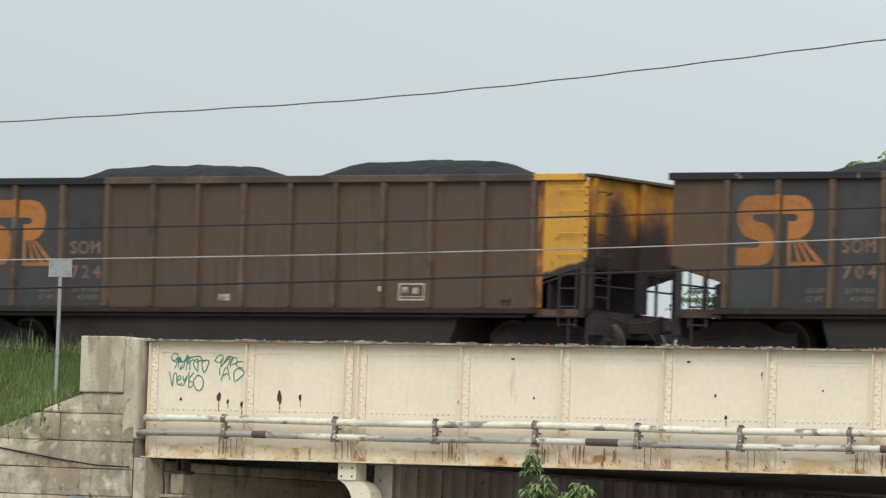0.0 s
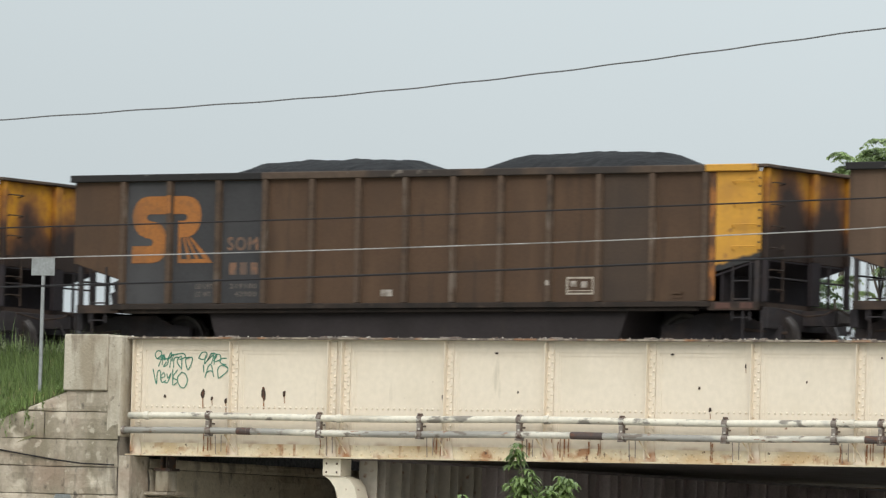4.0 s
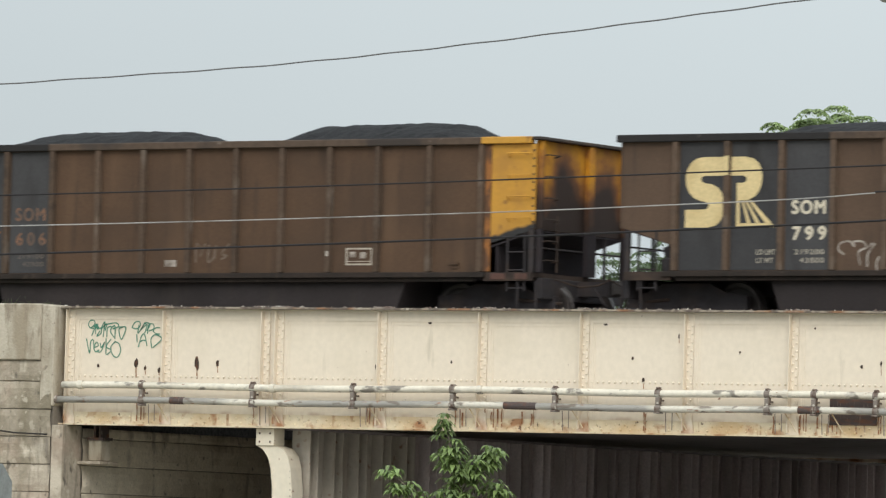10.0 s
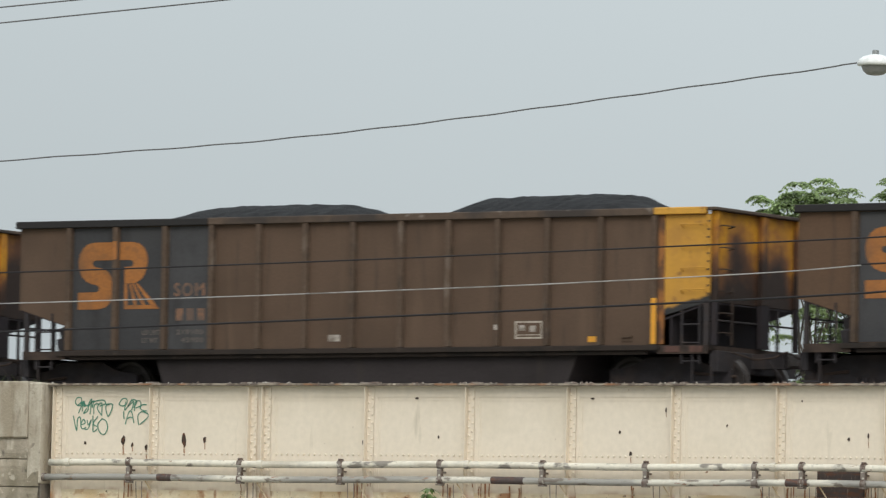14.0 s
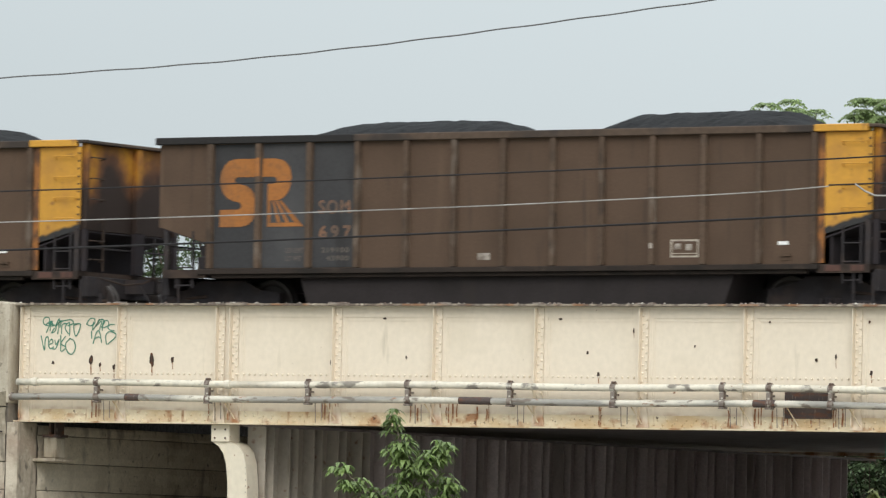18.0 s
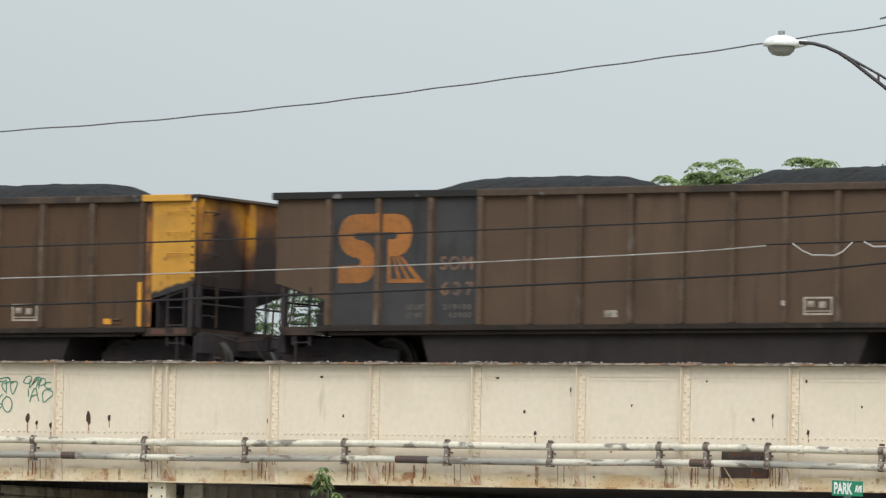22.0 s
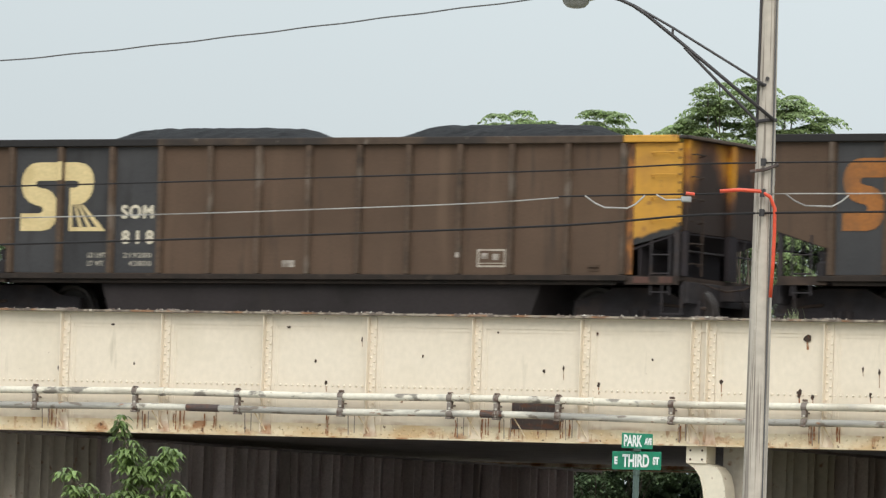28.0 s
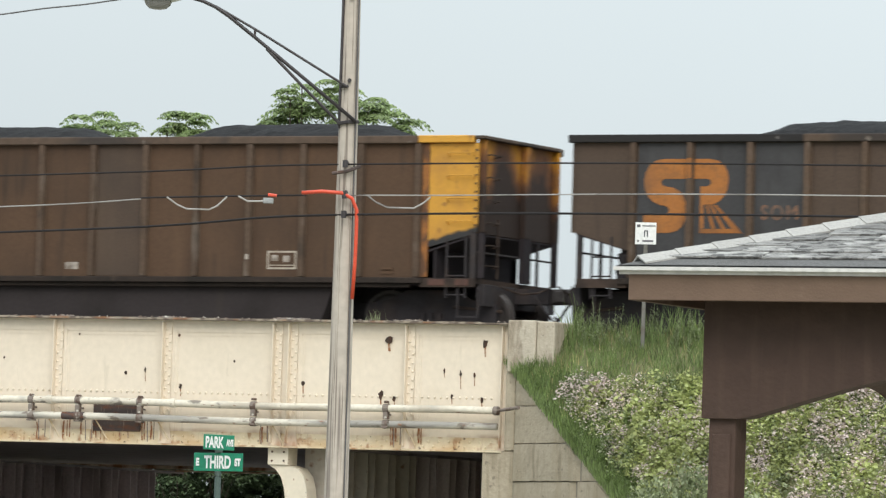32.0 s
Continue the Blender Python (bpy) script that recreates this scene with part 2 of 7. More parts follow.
M_ANGLE = material("rust_stained_cream_paint", (0.68, 0.59, 0.43), 0.7, grain=(9, 0.06), bump=(35, 0.15),
                   stains=[((0.52, 0.36, 0.18), 0.9, 0.45, 0.62, 0.75, (1, 1, 2)), ((0.34, 0.15, 0.06), 3.2, 0.57, 0.68, 0.85, (0.8, 1, 1.1)), ((0.3, 0.13, 0.05), 6, 0.6, 0.68, 0.7, (1.4, 1, 0.3)), ((0.1, 0.055, 0.035), 11, 0.66, 0.71, 0.9)])
M_FLANGE = material("rust_edged_flange_paint", (0.3, 0.255, 0.2), 0.7, grain=(9, 0.06), bump=(35, 0.2),
                    stains=[((0.1, 0.075, 0.06), 7, 0.42, 0.56, 0.9), ((0.55, 0.49, 0.4), 5, 0.62, 0.66, 0.8), ((0.26, 0.12, 0.05), 3, 0.56, 0.66, 0.7)])
M_PIPE = material("worn_white_pipe_paint", (0.66, 0.61, 0.51), 0.6, grain=(12, 0.08), bump=(40, 0.25),
                  stains=[((0.3, 0.25, 0.19), 1.4, 0.5, 0.62, 0.55, (0.5, 3, 3)), ((0.2, 0.1, 0.05), 8, 0.66, 0.7, 0.8, (0.8, 2, 2)), ((0.14, 0.12, 0.1), 2.6, 0.58, 0.64, 0.85, (1, 2, 2)), ((0.4, 0.37, 0.33), 5, 0.55, 0.7, 0.7, (0.6, 2, 2))])
M_PIPE2 = material("grimy_grey_pipe_paint", (0.6, 0.56, 0.48), 0.6, grain=(12, 0.08), bump=(40, 0.3),
                   stains=[((0.22, 0.21, 0.195), 0.8, 0.45, 0.55, 0.8, (0.5, 4, 4)), ((0.14, 0.11, 0.085), 3.5, 0.57, 0.63, 0.85, (0.8, 2, 2)), ((0.25, 0.12, 0.06), 6, 0.65, 0.7, 0.8, (0.8, 2, 2))])
M_BRACKET = material("corroded_pipe_bracket", (0.2, 0.165, 0.14), 0.75, stains=[((0.1, 0.06, 0.045), 9, 0.5, 0.6, 0.9), ((0.6, 0.57, 0.5), 7, 0.58, 0.64, 0.8)])
M_RUSTPATCH = material("dark_rusted_steel", (0.075, 0.055, 0.05), 0.8, stains=[(RUST, 5, 0.5, 0.7, 0.8, (1, 1, 3)), ((0.3, 0.25, 0.2), 8, 0.63, 0.7, 0.6, (4, 1, 0.6))])
M_HOLE = material("rust_eaten_paint", (0.045, 0.028, 0.02), 0.9, stains=[(RUST, 14, 0.5, 0.7, 0.7)])
M_STREAK = material("rust_streak", (0.28, 0.115, 0.045), 0.85, stains=[((0.5, 0.42, 0.32), 14, 0.5, 0.65, 0.8)])
M_CONC = material("weathered_concrete", (0.41, 0.352, 0.278), 0.9, grain=(14, 0.12), bump=(22, 0.6), per_object=0.04,
                  stains=[((0.17, 0.145, 0.095), 1.1, 0.47, 0.64, 0.75, (1, 1, 0.5)), ((0.6, 0.53, 0.43), 1.5, 0.54, 0.62, 0.75), ((0.56, 0.5, 0.41), 6, 0.6, 0.64, 0.5),
                          ((0.34, 0.235, 0.18), 0.9, 0.52, 0.66, 0.5), ((0.13, 0.11, 0.085), 3.2, 0.54, 0.7, 0.75, (1.6, 1.6, 0.3)), ((0.07, 0.06, 0.05), 6, 0.61, 0.7, 0.75, (1, 1, 0.6))])
M_CONC2 = material("pale_concrete", (0.66, 0.585, 0.47), 0.9, grain=(14, 0.09), bump=(22, 0.6), per_object=0.05,
                   stains=[((0.24, 0.2, 0.165), 2.2, 0.57, 0.68, 0.7, (1.6, 1.6, 0.6)), ((0.36, 0.3, 0.22), 1.2, 0.5, 0.68, 0.6), ((0.1, 0.085, 0.07), 7, 0.62, 0.72, 0.7)])
M_CONC3 = material("tan_formed_concrete", (0.37, 0.32, 0.24), 0.9, grain=(14, 0.09), bump=(26, 0.5), per_object=0.05,
                   stains=[((0.3, 0.25, 0.17), 1.1, 0.48, 0.66, 0.7, (2, 2, 0.3)), ((0.2, 0.165, 0.11), 3.5, 0.56, 0.7, 0.6, (2, 2, 0.25)), ((0.14, 0.12, 0.09), 9, 0.62, 0.72, 0.7)])
M_PILLAR = material("stained_pillar_concrete", (0.46, 0.41, 0.33), 0.9, grain=(16, 0.08), bump=(20, 0.6),
                    stains=[((0.26, 0.21, 0.145), 1.3, 0.46, 0.62, 0.75, (1.6, 1.6, 0.5)), ((0.17, 0.13, 0.09), 4, 0.55, 0.68, 0.7, (1.4, 1.4, 0.4)), ((0.12, 0.1, 0.08), 15, 0.64, 0.72, 0.5)])
M_JOINT = material("mortar_joint", (0.19, 0.165, 0.135), 0.95)
M_PIER = material("pier_steel_paint", (0.42, 0.375, 0.315), 0.65, grain=(9, 0.08), stains=[((0.2, 0.15, 0.1), 2.4, 0.5, 0.7, 0.6, (1, 1, 0.25)), (RUST, 5, 0.62, 0.72, 0.8)])
# pier paint paled for the depths, making up for light missing under the deck
M_PIERDEEP = material("paled_deep_pier_paint", (0.6, 0.52, 0.51), 0.85, per_object=0.15, stains=[((0.3, 0.25, 0.225), 1.5, 0.45, 0.7, 0.8, (1, 1, 0.2))])
M_BROWN = material("brown_car_paint", (0.094, 0.06, 0.041), 0.72, shift=True, spec=0.2, grain=(26, 0.1), bump=(45, 0.12), per_object=0.08,
                   stains=[((0.068, 0.044, 0.03), 0.8, 0.42, 0.7, 0.7), ((0.13, 0.086, 0.058), 2.6, 0.58, 0.75, 0.5, (1, 1, 0.12)), ((0.03, 0.025, 0.021), 3.0, 0.6, 0.78, 0.55, (2, 1, 0.2))])
M_BROWN2 = material("reddish_brown_car_paint", (0.088, 0.052, 0.032), 0.72, shift=True, spec=0.2, grain=(26, 0.1), bump=(45, 0.12), per_object=0.12,
                    stains=[((0.06, 0.038, 0.026), 0.7, 0.42, 0.7, 0.75), ((0.13, 0.078, 0.047), 2.2, 0.56, 0.75, 0.5, (1, 1, 0.15)), ((0.028, 0.022, 0.018), 3.0, 0.58, 0.78, 0.6, (2, 1, 0.2))])
M_BROWN3 = material("soot_darkened_car_paint", (0.076, 0.053, 0.04), 0.75, shift=True, spec=0.2, grain=(26, 0.1), bump=(45, 0.12), per_object=0.08,
                    stains=[((0.064, 0.045, 0.034), 0.8, 0.42, 0.7, 0.75), ((0.085, 0.064, 0.05), 2.6, 0.58, 0.75, 0.5, (1, 1, 0.12)), ((0.024, 0.02, 0.018), 3.0, 0.56, 0.78, 0.6, (2, 1, 0.2))])
M_REPAIR = material("dark_repair_panel_paint", (0.072, 0.05, 0.037), 0.75, shift=True, spec=0.2, grain=(26, 0.1), bump=(45, 0.12), per_object=0.15, stains=[((0.05, 0.037, 0.03), 0.9, 0.45, 0.7, 0.7), ((0.09, 0.064, 0.046), 2.5, 0.57, 0.75, 0.5, (1, 1, 0.15))])
M_RIB = material("rib_paint", (0.085, 0.057, 0.04), 0.7, shift=True, spec=0.2, grain=(18, 0.14), per_object=0.15,
                 stains=[((0.16, 0.13, 0.105), 2.8, 0.58, 0.68, 0.6, (1, 1, 0.5)), ((0.035, 0.027, 0.021), 2.3, 0.55, 0.7, 0.6)])
M_RAIL = material("top_rail_paint", (0.082, 0.057, 0.042), 0.7, shift=True, spec=0.2, grain=(9, 0.16), per_object=0.14, stains=[((0.035, 0.03, 0.028), 0.7, 0.48, 0.58, 0.8), ((0.19, 0.16, 0.135), 5, 0.66, 0.72, 0.7)])
M_DARKRAIL = material("soot_black_rail", (0.024, 0.022, 0.022), 0.75, shift=True, spec=0.2, stains=[((0.2, 0.18, 0.17), 3.6, 0.66, 0.7, 0.8)])
M_BLUE = material("faded_slate_panel", (0.046, 0.045, 0.047), 0.72, shift=True, spec=0.2, grain=(20, 0.1), per_object=0.14,
                  stains=[((0.066, 0.064, 0.065), 0.9, 0.45, 0.7, 0.6), ((0.022, 0.02, 0.019), 2.2, 0.55, 0.72, 0.6, (1, 1, 0.3))])
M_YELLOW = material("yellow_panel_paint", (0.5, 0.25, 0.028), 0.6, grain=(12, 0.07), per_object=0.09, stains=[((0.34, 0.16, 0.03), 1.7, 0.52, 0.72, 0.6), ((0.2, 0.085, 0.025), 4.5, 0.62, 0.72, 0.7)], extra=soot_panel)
M_YEND = material("sooty_yellow_end_paint", (0.48, 0.22, 0.018), 0.75, spec=0.2, grain=(12, 0.1), extra=soot_end)
M_ORANGE_STRIP = material("orange_rust_strip", (0.27, 0.105, 0.025), 0.75, stains=[((0.06, 0.03, 0.018), 5, 0.45, 0.6, 0.85, (1, 1, 0.6))])
M_UNDER = material("sooty_underframe", (0.034, 0.03, 0.032), 0.85, spec=0.25, stains=[((0.065, 0.045, 0.036), 3, 0.5, 0.7, 0.7), ((0.025, 0.022, 0.023), 6, 0.5, 0.65, 0.7)])
M_SOOT = material("soot_black_steel", (0.033, 0.028, 0.031), 0.9, spec=0.15, stains=[((0.034, 0.026, 0.024), 3, 0.5, 0.7, 0.6)])
M_TUB = material("sooty_tub_steel", (0.034, 0.028, 0.028), 0.75, shift=True, spec=0.2, per_object=0.12, stains=[((0.018, 0.015, 0.014), 1, 0.45, 0.7, 0.7), ((0.045, 0.036, 0.03), 3, 0.6, 0.75, 0.5, (1, 1, 0.2))])
M_SILL = material("sooty_side_sill", (0.032, 0.024, 0.02), 0.85, shift=True, spec=0.2, stains=[((0.02, 0.017, 0.015), 2, 0.45, 0.65, 0.8), ((0.06, 0.045, 0.035), 5, 0.6, 0.7, 0.6)])
M_DUSTY = material("dusty_brown_steel", (0.055, 0.038, 0.03), 0.85, spec=0.2, stains=[((0.018, 0.015, 0.014), 3, 0.45, 0.65, 0.8)])
M_WHEEL = material("wheel_steel", (0.045, 0.038, 0.036), 0.65, 0.1, stains=[((0.016, 0.013, 0.011), 6, 0.45, 0.65, 0.8)])
M_TREAD = material("worn_wheel_rim", (0.06, 0.05, 0.046), 0.5, 0.2, stains=[((0.03, 0.025, 0.022), 5, 0.45, 0.6, 0.8)])
M_STEP = material("dull_red_sill_paint", (0.1, 0.052, 0.042), 0.8, spec=0.2, stains=[((0.05, 0.035, 0.03), 5, 0.45, 0.65, 0.7)])
M_COAL = material("coal", (0.013, 0.013, 0.014), 0.9, spec=0.2, grain=(30, 0.4), bump=(22, 1.0), stains=[((0.03, 0.029, 0.029), 9, 0.5, 0.7, 0.6)])
M_CREAMLOGO = material("cream_emblem_paint", (0.6, 0.47, 0.24), 0.6, stains=[((0.42, 0.3, 0.13), 1.5, 0.5, 0.75, 0.6)])
M_ORANGELOGO = material("faded_orange_emblem_paint", (0.31, 0.12, 0.032), 0.75, per_object=0.1, spec=0.3, stains=[((0.13, 0.07, 0.04), 1.6, 0.45, 0.75, 0.6), ((0.2, 0.09, 0.035), 7, 0.5, 0.62, 0.6)])
M_LETTER = material("white_lettering", (0.55, 0.49, 0.38), 0.7)
M_LETTERF = material("faded_orange_lettering", (0.19, 0.095, 0.053), 0.75, stains=[((0.075, 0.055, 0.045), 6, 0.42, 0.58, 0.8)])
M_LETTERS = material("small_faint_lettering", (0.3, 0.27, 0.22), 0.8)
M_LETTERD = material("nearly_worn_lettering", (0.1, 0.082, 0.07), 0.8)
M_GHOST = material("ghost_of_old_spray", (0.15, 0.112, 0.087), 0.8, spec=0.2, stains=[((0.095, 0.064, 0.045), 5, 0.45, 0.6, 0.8)])
M_MARK = material("white_marking", (0.4, 0.35, 0.29), 0.75, stains=[((0.2, 0.15, 0.12), 7, 0.5, 0.65, 0.6)])
M_CHALK = material("thin_white_spray", (0.36, 0.32, 0.28), 0.85, stains=[((0.12, 0.09, 0.07), 6, 0.45, 0.65, 0.8)])
M_SPRAY = material("pale_spray_paint", (0.5, 0.52, 0.5), 0.8, stains=[((0.25, 0.25, 0.24), 8, 0.5, 0.65, 0.7)])
M_WORNSPRAY = material("worn_tan_spray", (0.14, 0.11, 0.085), 0.85, stains=[((0.06, 0.045, 0.036), 7, 0.45, 0.62, 0.8)])
M_REFLECT = material("yellow_reflector_strip", (0.62, 0.28, 0.02), 0.4)
M_PINK = material("pink_tag", (0.6, 0.06, 0.1), 0.5)
M_GREENSPRAY = material("green_spray_paint", (0.06, 0.22, 0.15), 0.7, stains=[((0.3, 0.36, 0.28), 9, 0.5, 0.7, 0.5)])
M_POLE = material("grey_weathered_pole_wood", (0.45, 0.4, 0.345), 0.9, grain=(8, 0.1), bump=(30, 0.12),
                  stains=[((0.15, 0.12, 0.1), 17, 0.55, 0.61, 0.8, (2, 2, 0.03)), ((0.2, 0.17, 0.15), 7, 0.56, 0.66, 0.8, (2, 2, 0.06)), ((0.5, 0.42, 0.36), 3, 0.55, 0.7, 0.6, (2, 2, 0.08))])
M_BLACKSTEEL = material("dark_lamp_arm_steel", (0.045, 0.04, 0.042), 0.5, 0.3)
M_LAMPWHITE = material("white_lamp_housing", (0.72, 0.72, 0.7), 0.4)
M_LAMPGLASS = material("milky_lamp_glass", (0.24, 0.235, 0.225), 0.2)
M_WIRE = material("black_cable", (0.026, 0.024, 0.025), 0.75, spec=0.1)
M_WIREGREY = material("grey_twisted_cable", (0.09, 0.085, 0.085), 0.6)
M_WIREALU = material("bare_aluminium_cable", (0.38, 0.36, 0.34), 0.45, 0.4, stains=[((0.12, 0.11, 0.1), 1.3, 0.5, 0.65, 0.7)])
M_RED = material("orange_red_line_guard", (0.62, 0.07, 0.03), 0.4)
M_SIGNGREEN = material("street_sign_green", (0.008, 0.2, 0.11), 0.45)
M_SIGNWHITE = material("sign_white", (0.75, 0.75, 0.74), 0.45)
M_GREY = material("galvanised_steel", (0.3, 0.31, 0.31), 0.5, 0.5, stains=[((0.2, 0.2, 0.2), 6, 0.5, 0.7, 0.6)])
M_SIGNBAR = material("sign_print", (0.1, 0.1, 0.11), 0.6)
M_POST2 = material("dull_steel_post", (0.14, 0.135, 0.12), 0.7, stains=[((0.09, 0.07, 0.05), 5, 0.5, 0.65, 0.7)])
M_POST = material("sign_post_green", (0.035, 0.06, 0.048), 0.6)
M_PAVBROWN = material("brown_pavilion_boards", (0.07, 0.043, 0.033), 0.75, grain=(10, 0.1), per_object=0.06, bump=(30, 0.35), spec=0.3, stains=[((0.055, 0.035, 0.028), 0.9, 0.45, 0.7, 0.6), ((0.11, 0.072, 0.054), 14, 0.55, 0.7, 0.25, (1, 1, 0.08))])
M_FASCIA = material("light_brown_fascia", (0.145, 0.093, 0.064), 0.75, grain=(10, 0.08), stains=[((0.12, 0.075, 0.052), 2.5, 0.48, 0.68, 0.7, (0.25, 1, 3)), ((0.22, 0.155, 0.115), 6, 0.62, 0.7, 0.6, (0.4, 1, 2))])
M_DRIP = material("white_drip_edge", (0.6, 0.59, 0.57), 0.5)
M_SHINGLE = material("weathered_grey_shingle", (0.24, 0.235, 0.225), 0.9, grain=(70, 0.25), per_object=0.22, bump=(90, 0.7), shift=True,
                     stains=[((0.055, 0.052, 0.05), 13, 0.5, 0.56, 0.9, (0.7, 1.8, 1)), ((0.42, 0.41, 0.39), 9, 0.55, 0.6, 0.7, (0.7, 1.8, 1)), ((0.12, 0.115, 0.11), 2, 0.5, 0.6, 0.6)])
M_CAP = material("pale_hip_cap_shingle", (0.36, 0.35, 0.33), 0.9, grain=(60, 0.12), per_object=0.08, bump=(90, 0.5))
M_STARTER = material("grey_starter_course", (0.11, 0.109, 0.107), 0.95, grain=(60, 0.25), bump=(80, 0.5), stains=[((0.08, 0.078, 0.075), 3, 0.5, 0.65, 0.6)])
M_SHDARK = material("dark_underlay", (0.06, 0.06, 0.058), 0.95)
M_LEAF = leaf_material("young_tree_leaf", (0.16, 0.22, 0.075), 0.55)
M_LEAF2 = leaf_material("tree_leaf", (0.255, 0.33, 0.14), 0.45)
# darker copies of the tree leaf: the shade is put into the colour
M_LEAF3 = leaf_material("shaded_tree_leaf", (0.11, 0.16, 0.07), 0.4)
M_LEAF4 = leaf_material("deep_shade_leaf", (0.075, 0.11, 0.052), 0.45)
M_STRAW = leaf_material("dry_straw", (0.45, 0.38, 0.2))
M_REDLEAF = material("red_young_leaf", (0.3, 0.07, 0.05), 0.5, bump=None)
M_BARK = material("bark", (0.11, 0.09, 0.07), 0.9, grain=(14, 0.2), bump=(30, 0.7))
M_GRASS = leaf_material("grass_blades", (0.175, 0.24, 0.08), 0.5)
M_GRASSDRY = material("grass_slope_soil", (0.15, 0.15, 0.07), 0.95, grain=(2.5, 0.3), bump=(18, 0.8), stains=[((0.2, 0.16, 0.1), 0.9, 0.5, 0.7, 0.6), ((0.1, 0.13, 0.045), 3, 0.5, 0.6, 0.7)])
M_BUSH = leaf_material("yellow_green_shrub_leaf", (0.44, 0.48, 0.2), 0.3)
M_FLOWER = leaf_material("pale_pink_flower", (0.72, 0.61, 0.58), 0.2)
M_WILLOW = leaf_material("grey_green_weed_leaf", (0.27, 0.31, 0.17), 0.4)
# ground and unseen road are paled to bounce more light under the bridge
M_GROUND = material("dry_grass_ground", (0.2, 0.19, 0.14), 0.95, grain=(3, 0.3), bump=(14, 0.6), stains=[((0.1, 0.115, 0.06), 0.15, 0.5, 0.7, 0.6)])
M_ASPHALT = material("bounce_paled_asphalt", (0.22, 0.215, 0.205), 0.9, grain=(40, 0.3), bump=(60, 0.4), stains=[((0.1, 0.097, 0.09), 0.7, 0.5, 0.7, 0.6)])
M_DECK = material("blackened_deck_steel", (0.26, 0.22, 0.215), 0.9, stains=[((0.1, 0.07, 0.055), 2, 0.5, 0.7, 0.6)])
M_BALLAST = material("ballast", (0.16, 0.15, 0.14), 0.95, grain=(14, 0.4), bump=(12, 1.0))
M_STEELRAIL = material("rail_steel", (0.2, 0.13, 0.1), 0.5, 0.5)
M_FENCE = material("brown_board_fence", (0.13, 0.1, 0.075), 0.85, grain=(9, 0.2), per_object=0.12)

# ---- the place: x along the bridge, y away from the street camera, z up from the street ----
TOP, BOT, LEN, WIDE = 6.42, 4.31, 23.4, 24.0      # girder heights, bridge length and width
RAILZ, TRACKY = 6.0, 2.475
GRADE = 0.005


def rail_z(x):
    return RAILZ + GRADE * (min(max(x, -30), 45) - 6)



rng = random.Random(7)


def grid_sheet(name, corners, nx, ny, mat, bump=0.0, seed=0):
    """A four-cornered sheet cut into nx by ny, with uneven relief."""
    a, b, c, d = (Vector(p) for p in corners)
    vs, fs = [], []
    for j in range(ny + 1):
        for i in range(nx + 1):
            u, v = i / nx, j / ny
            p = (a * (1 - u) + b * u) * (1 - v) + (d * (1 - u) + c * u) * v
            vs.append(p + Vector((0, 0, bump * noise.noise(p * 0.9 + Vector((seed, 0, 0))))))
    w = nx + 1
    for j in range(ny):
        for i in range(nx):
            k = j * w + i
            fs.append((k, k + 1, k + 1 + w, k + w))
    return raw(name, vs, fs, mat)


def structure(name, mesh, label, category):
    return tagged(new(name, mesh), label, category, kind="structure")


structure("ground", grid_sheet("ground", ((-3000, -3000, 0), (3000, -3000, 0), (3000, 3000, 0), (-3000, 3000, 0)), 8, 8, M_GROUND), "flat grassy ground around the railway underpass", "ground")
structure("road", link_mesh("road", boxes((6.2, 17.8, -70, 120, -0.2, 0.03)), M_ASPHALT), "grey asphalt street running under the bridge", "road")
for k, x in enumerate((5.1, 17.8)):
    structure("pavement_%d" % (k + 1), link_mesh("pavement", boxes((x, x + 1.1, -70, 120, -0.2, 0.16), bev=0.02), M_CONC2), "concrete pavement with a kerb beside the street", "pavement")

# embankments on both sides and their ballast
LSOIL = [(-0.2, 0.4, 5.98), (-700, 0.4, 5.98), (-700, -7.23, 0), (-11.1, -7.23, 0)]
RSOIL = [(23.0, 0.4, 6.25), (700, 0.4, 6.25), (700, -6.37, -0.52), (31.95, -6.37, -0.52)]


def east_edge(y):
    """Where the east wing wall's face runs."""
    return 23.55 + (-0.3 - y) / 0.75


def embankment(name, near, x0, x1, seed):
    a, b, c, d = near
    near_end = 40 if x1 > 0 else -40
    e = (near_end, 0.4, a[2])
    f = (near_end, c[1], 0)
    ob = structure(name, grid_sheet(name, (a, e, f, d), 60, 24, M_GRASSDRY, 0.1, seed), "grassy railway embankment slope beside the bridge", "embankment")
    for k in range(0, len(ob.data.vertices), 61):
        ob.data.vertices[k].co.z -= 0.6
    bm = bmesh.new()
    prism(bm, [(0.4, a[2] - 0.02), (0.9, 5.8), (23.1, 5.8), (23.6, 6.3), (30, 0), (30, -0.5), (0.4, -0.5)], x0, x1, "x")
    bm2 = bmesh.new()
    far = [near_end, b[0]]
    vs = [bm2.verts.new(p) for p in ((far[0], 0.4, a[2]), (far[1], 0.4, a[2]), (far[1], c[1], 0), (far[0], c[1], 0))]
    bm2.faces.new(vs if x1 > 0 else vs[::-1])
    part("far_slope", bm2, M_GRASSDRY, ob)
    part("fill", bm, M_BALLAST, ob, "crushed stone track bed")
    return ob


embankment("embankment_west", LSOIL, -700, -0.35, 3)
embankment("embankment_east", RSOIL, LEN + 0.15, 700, 9)

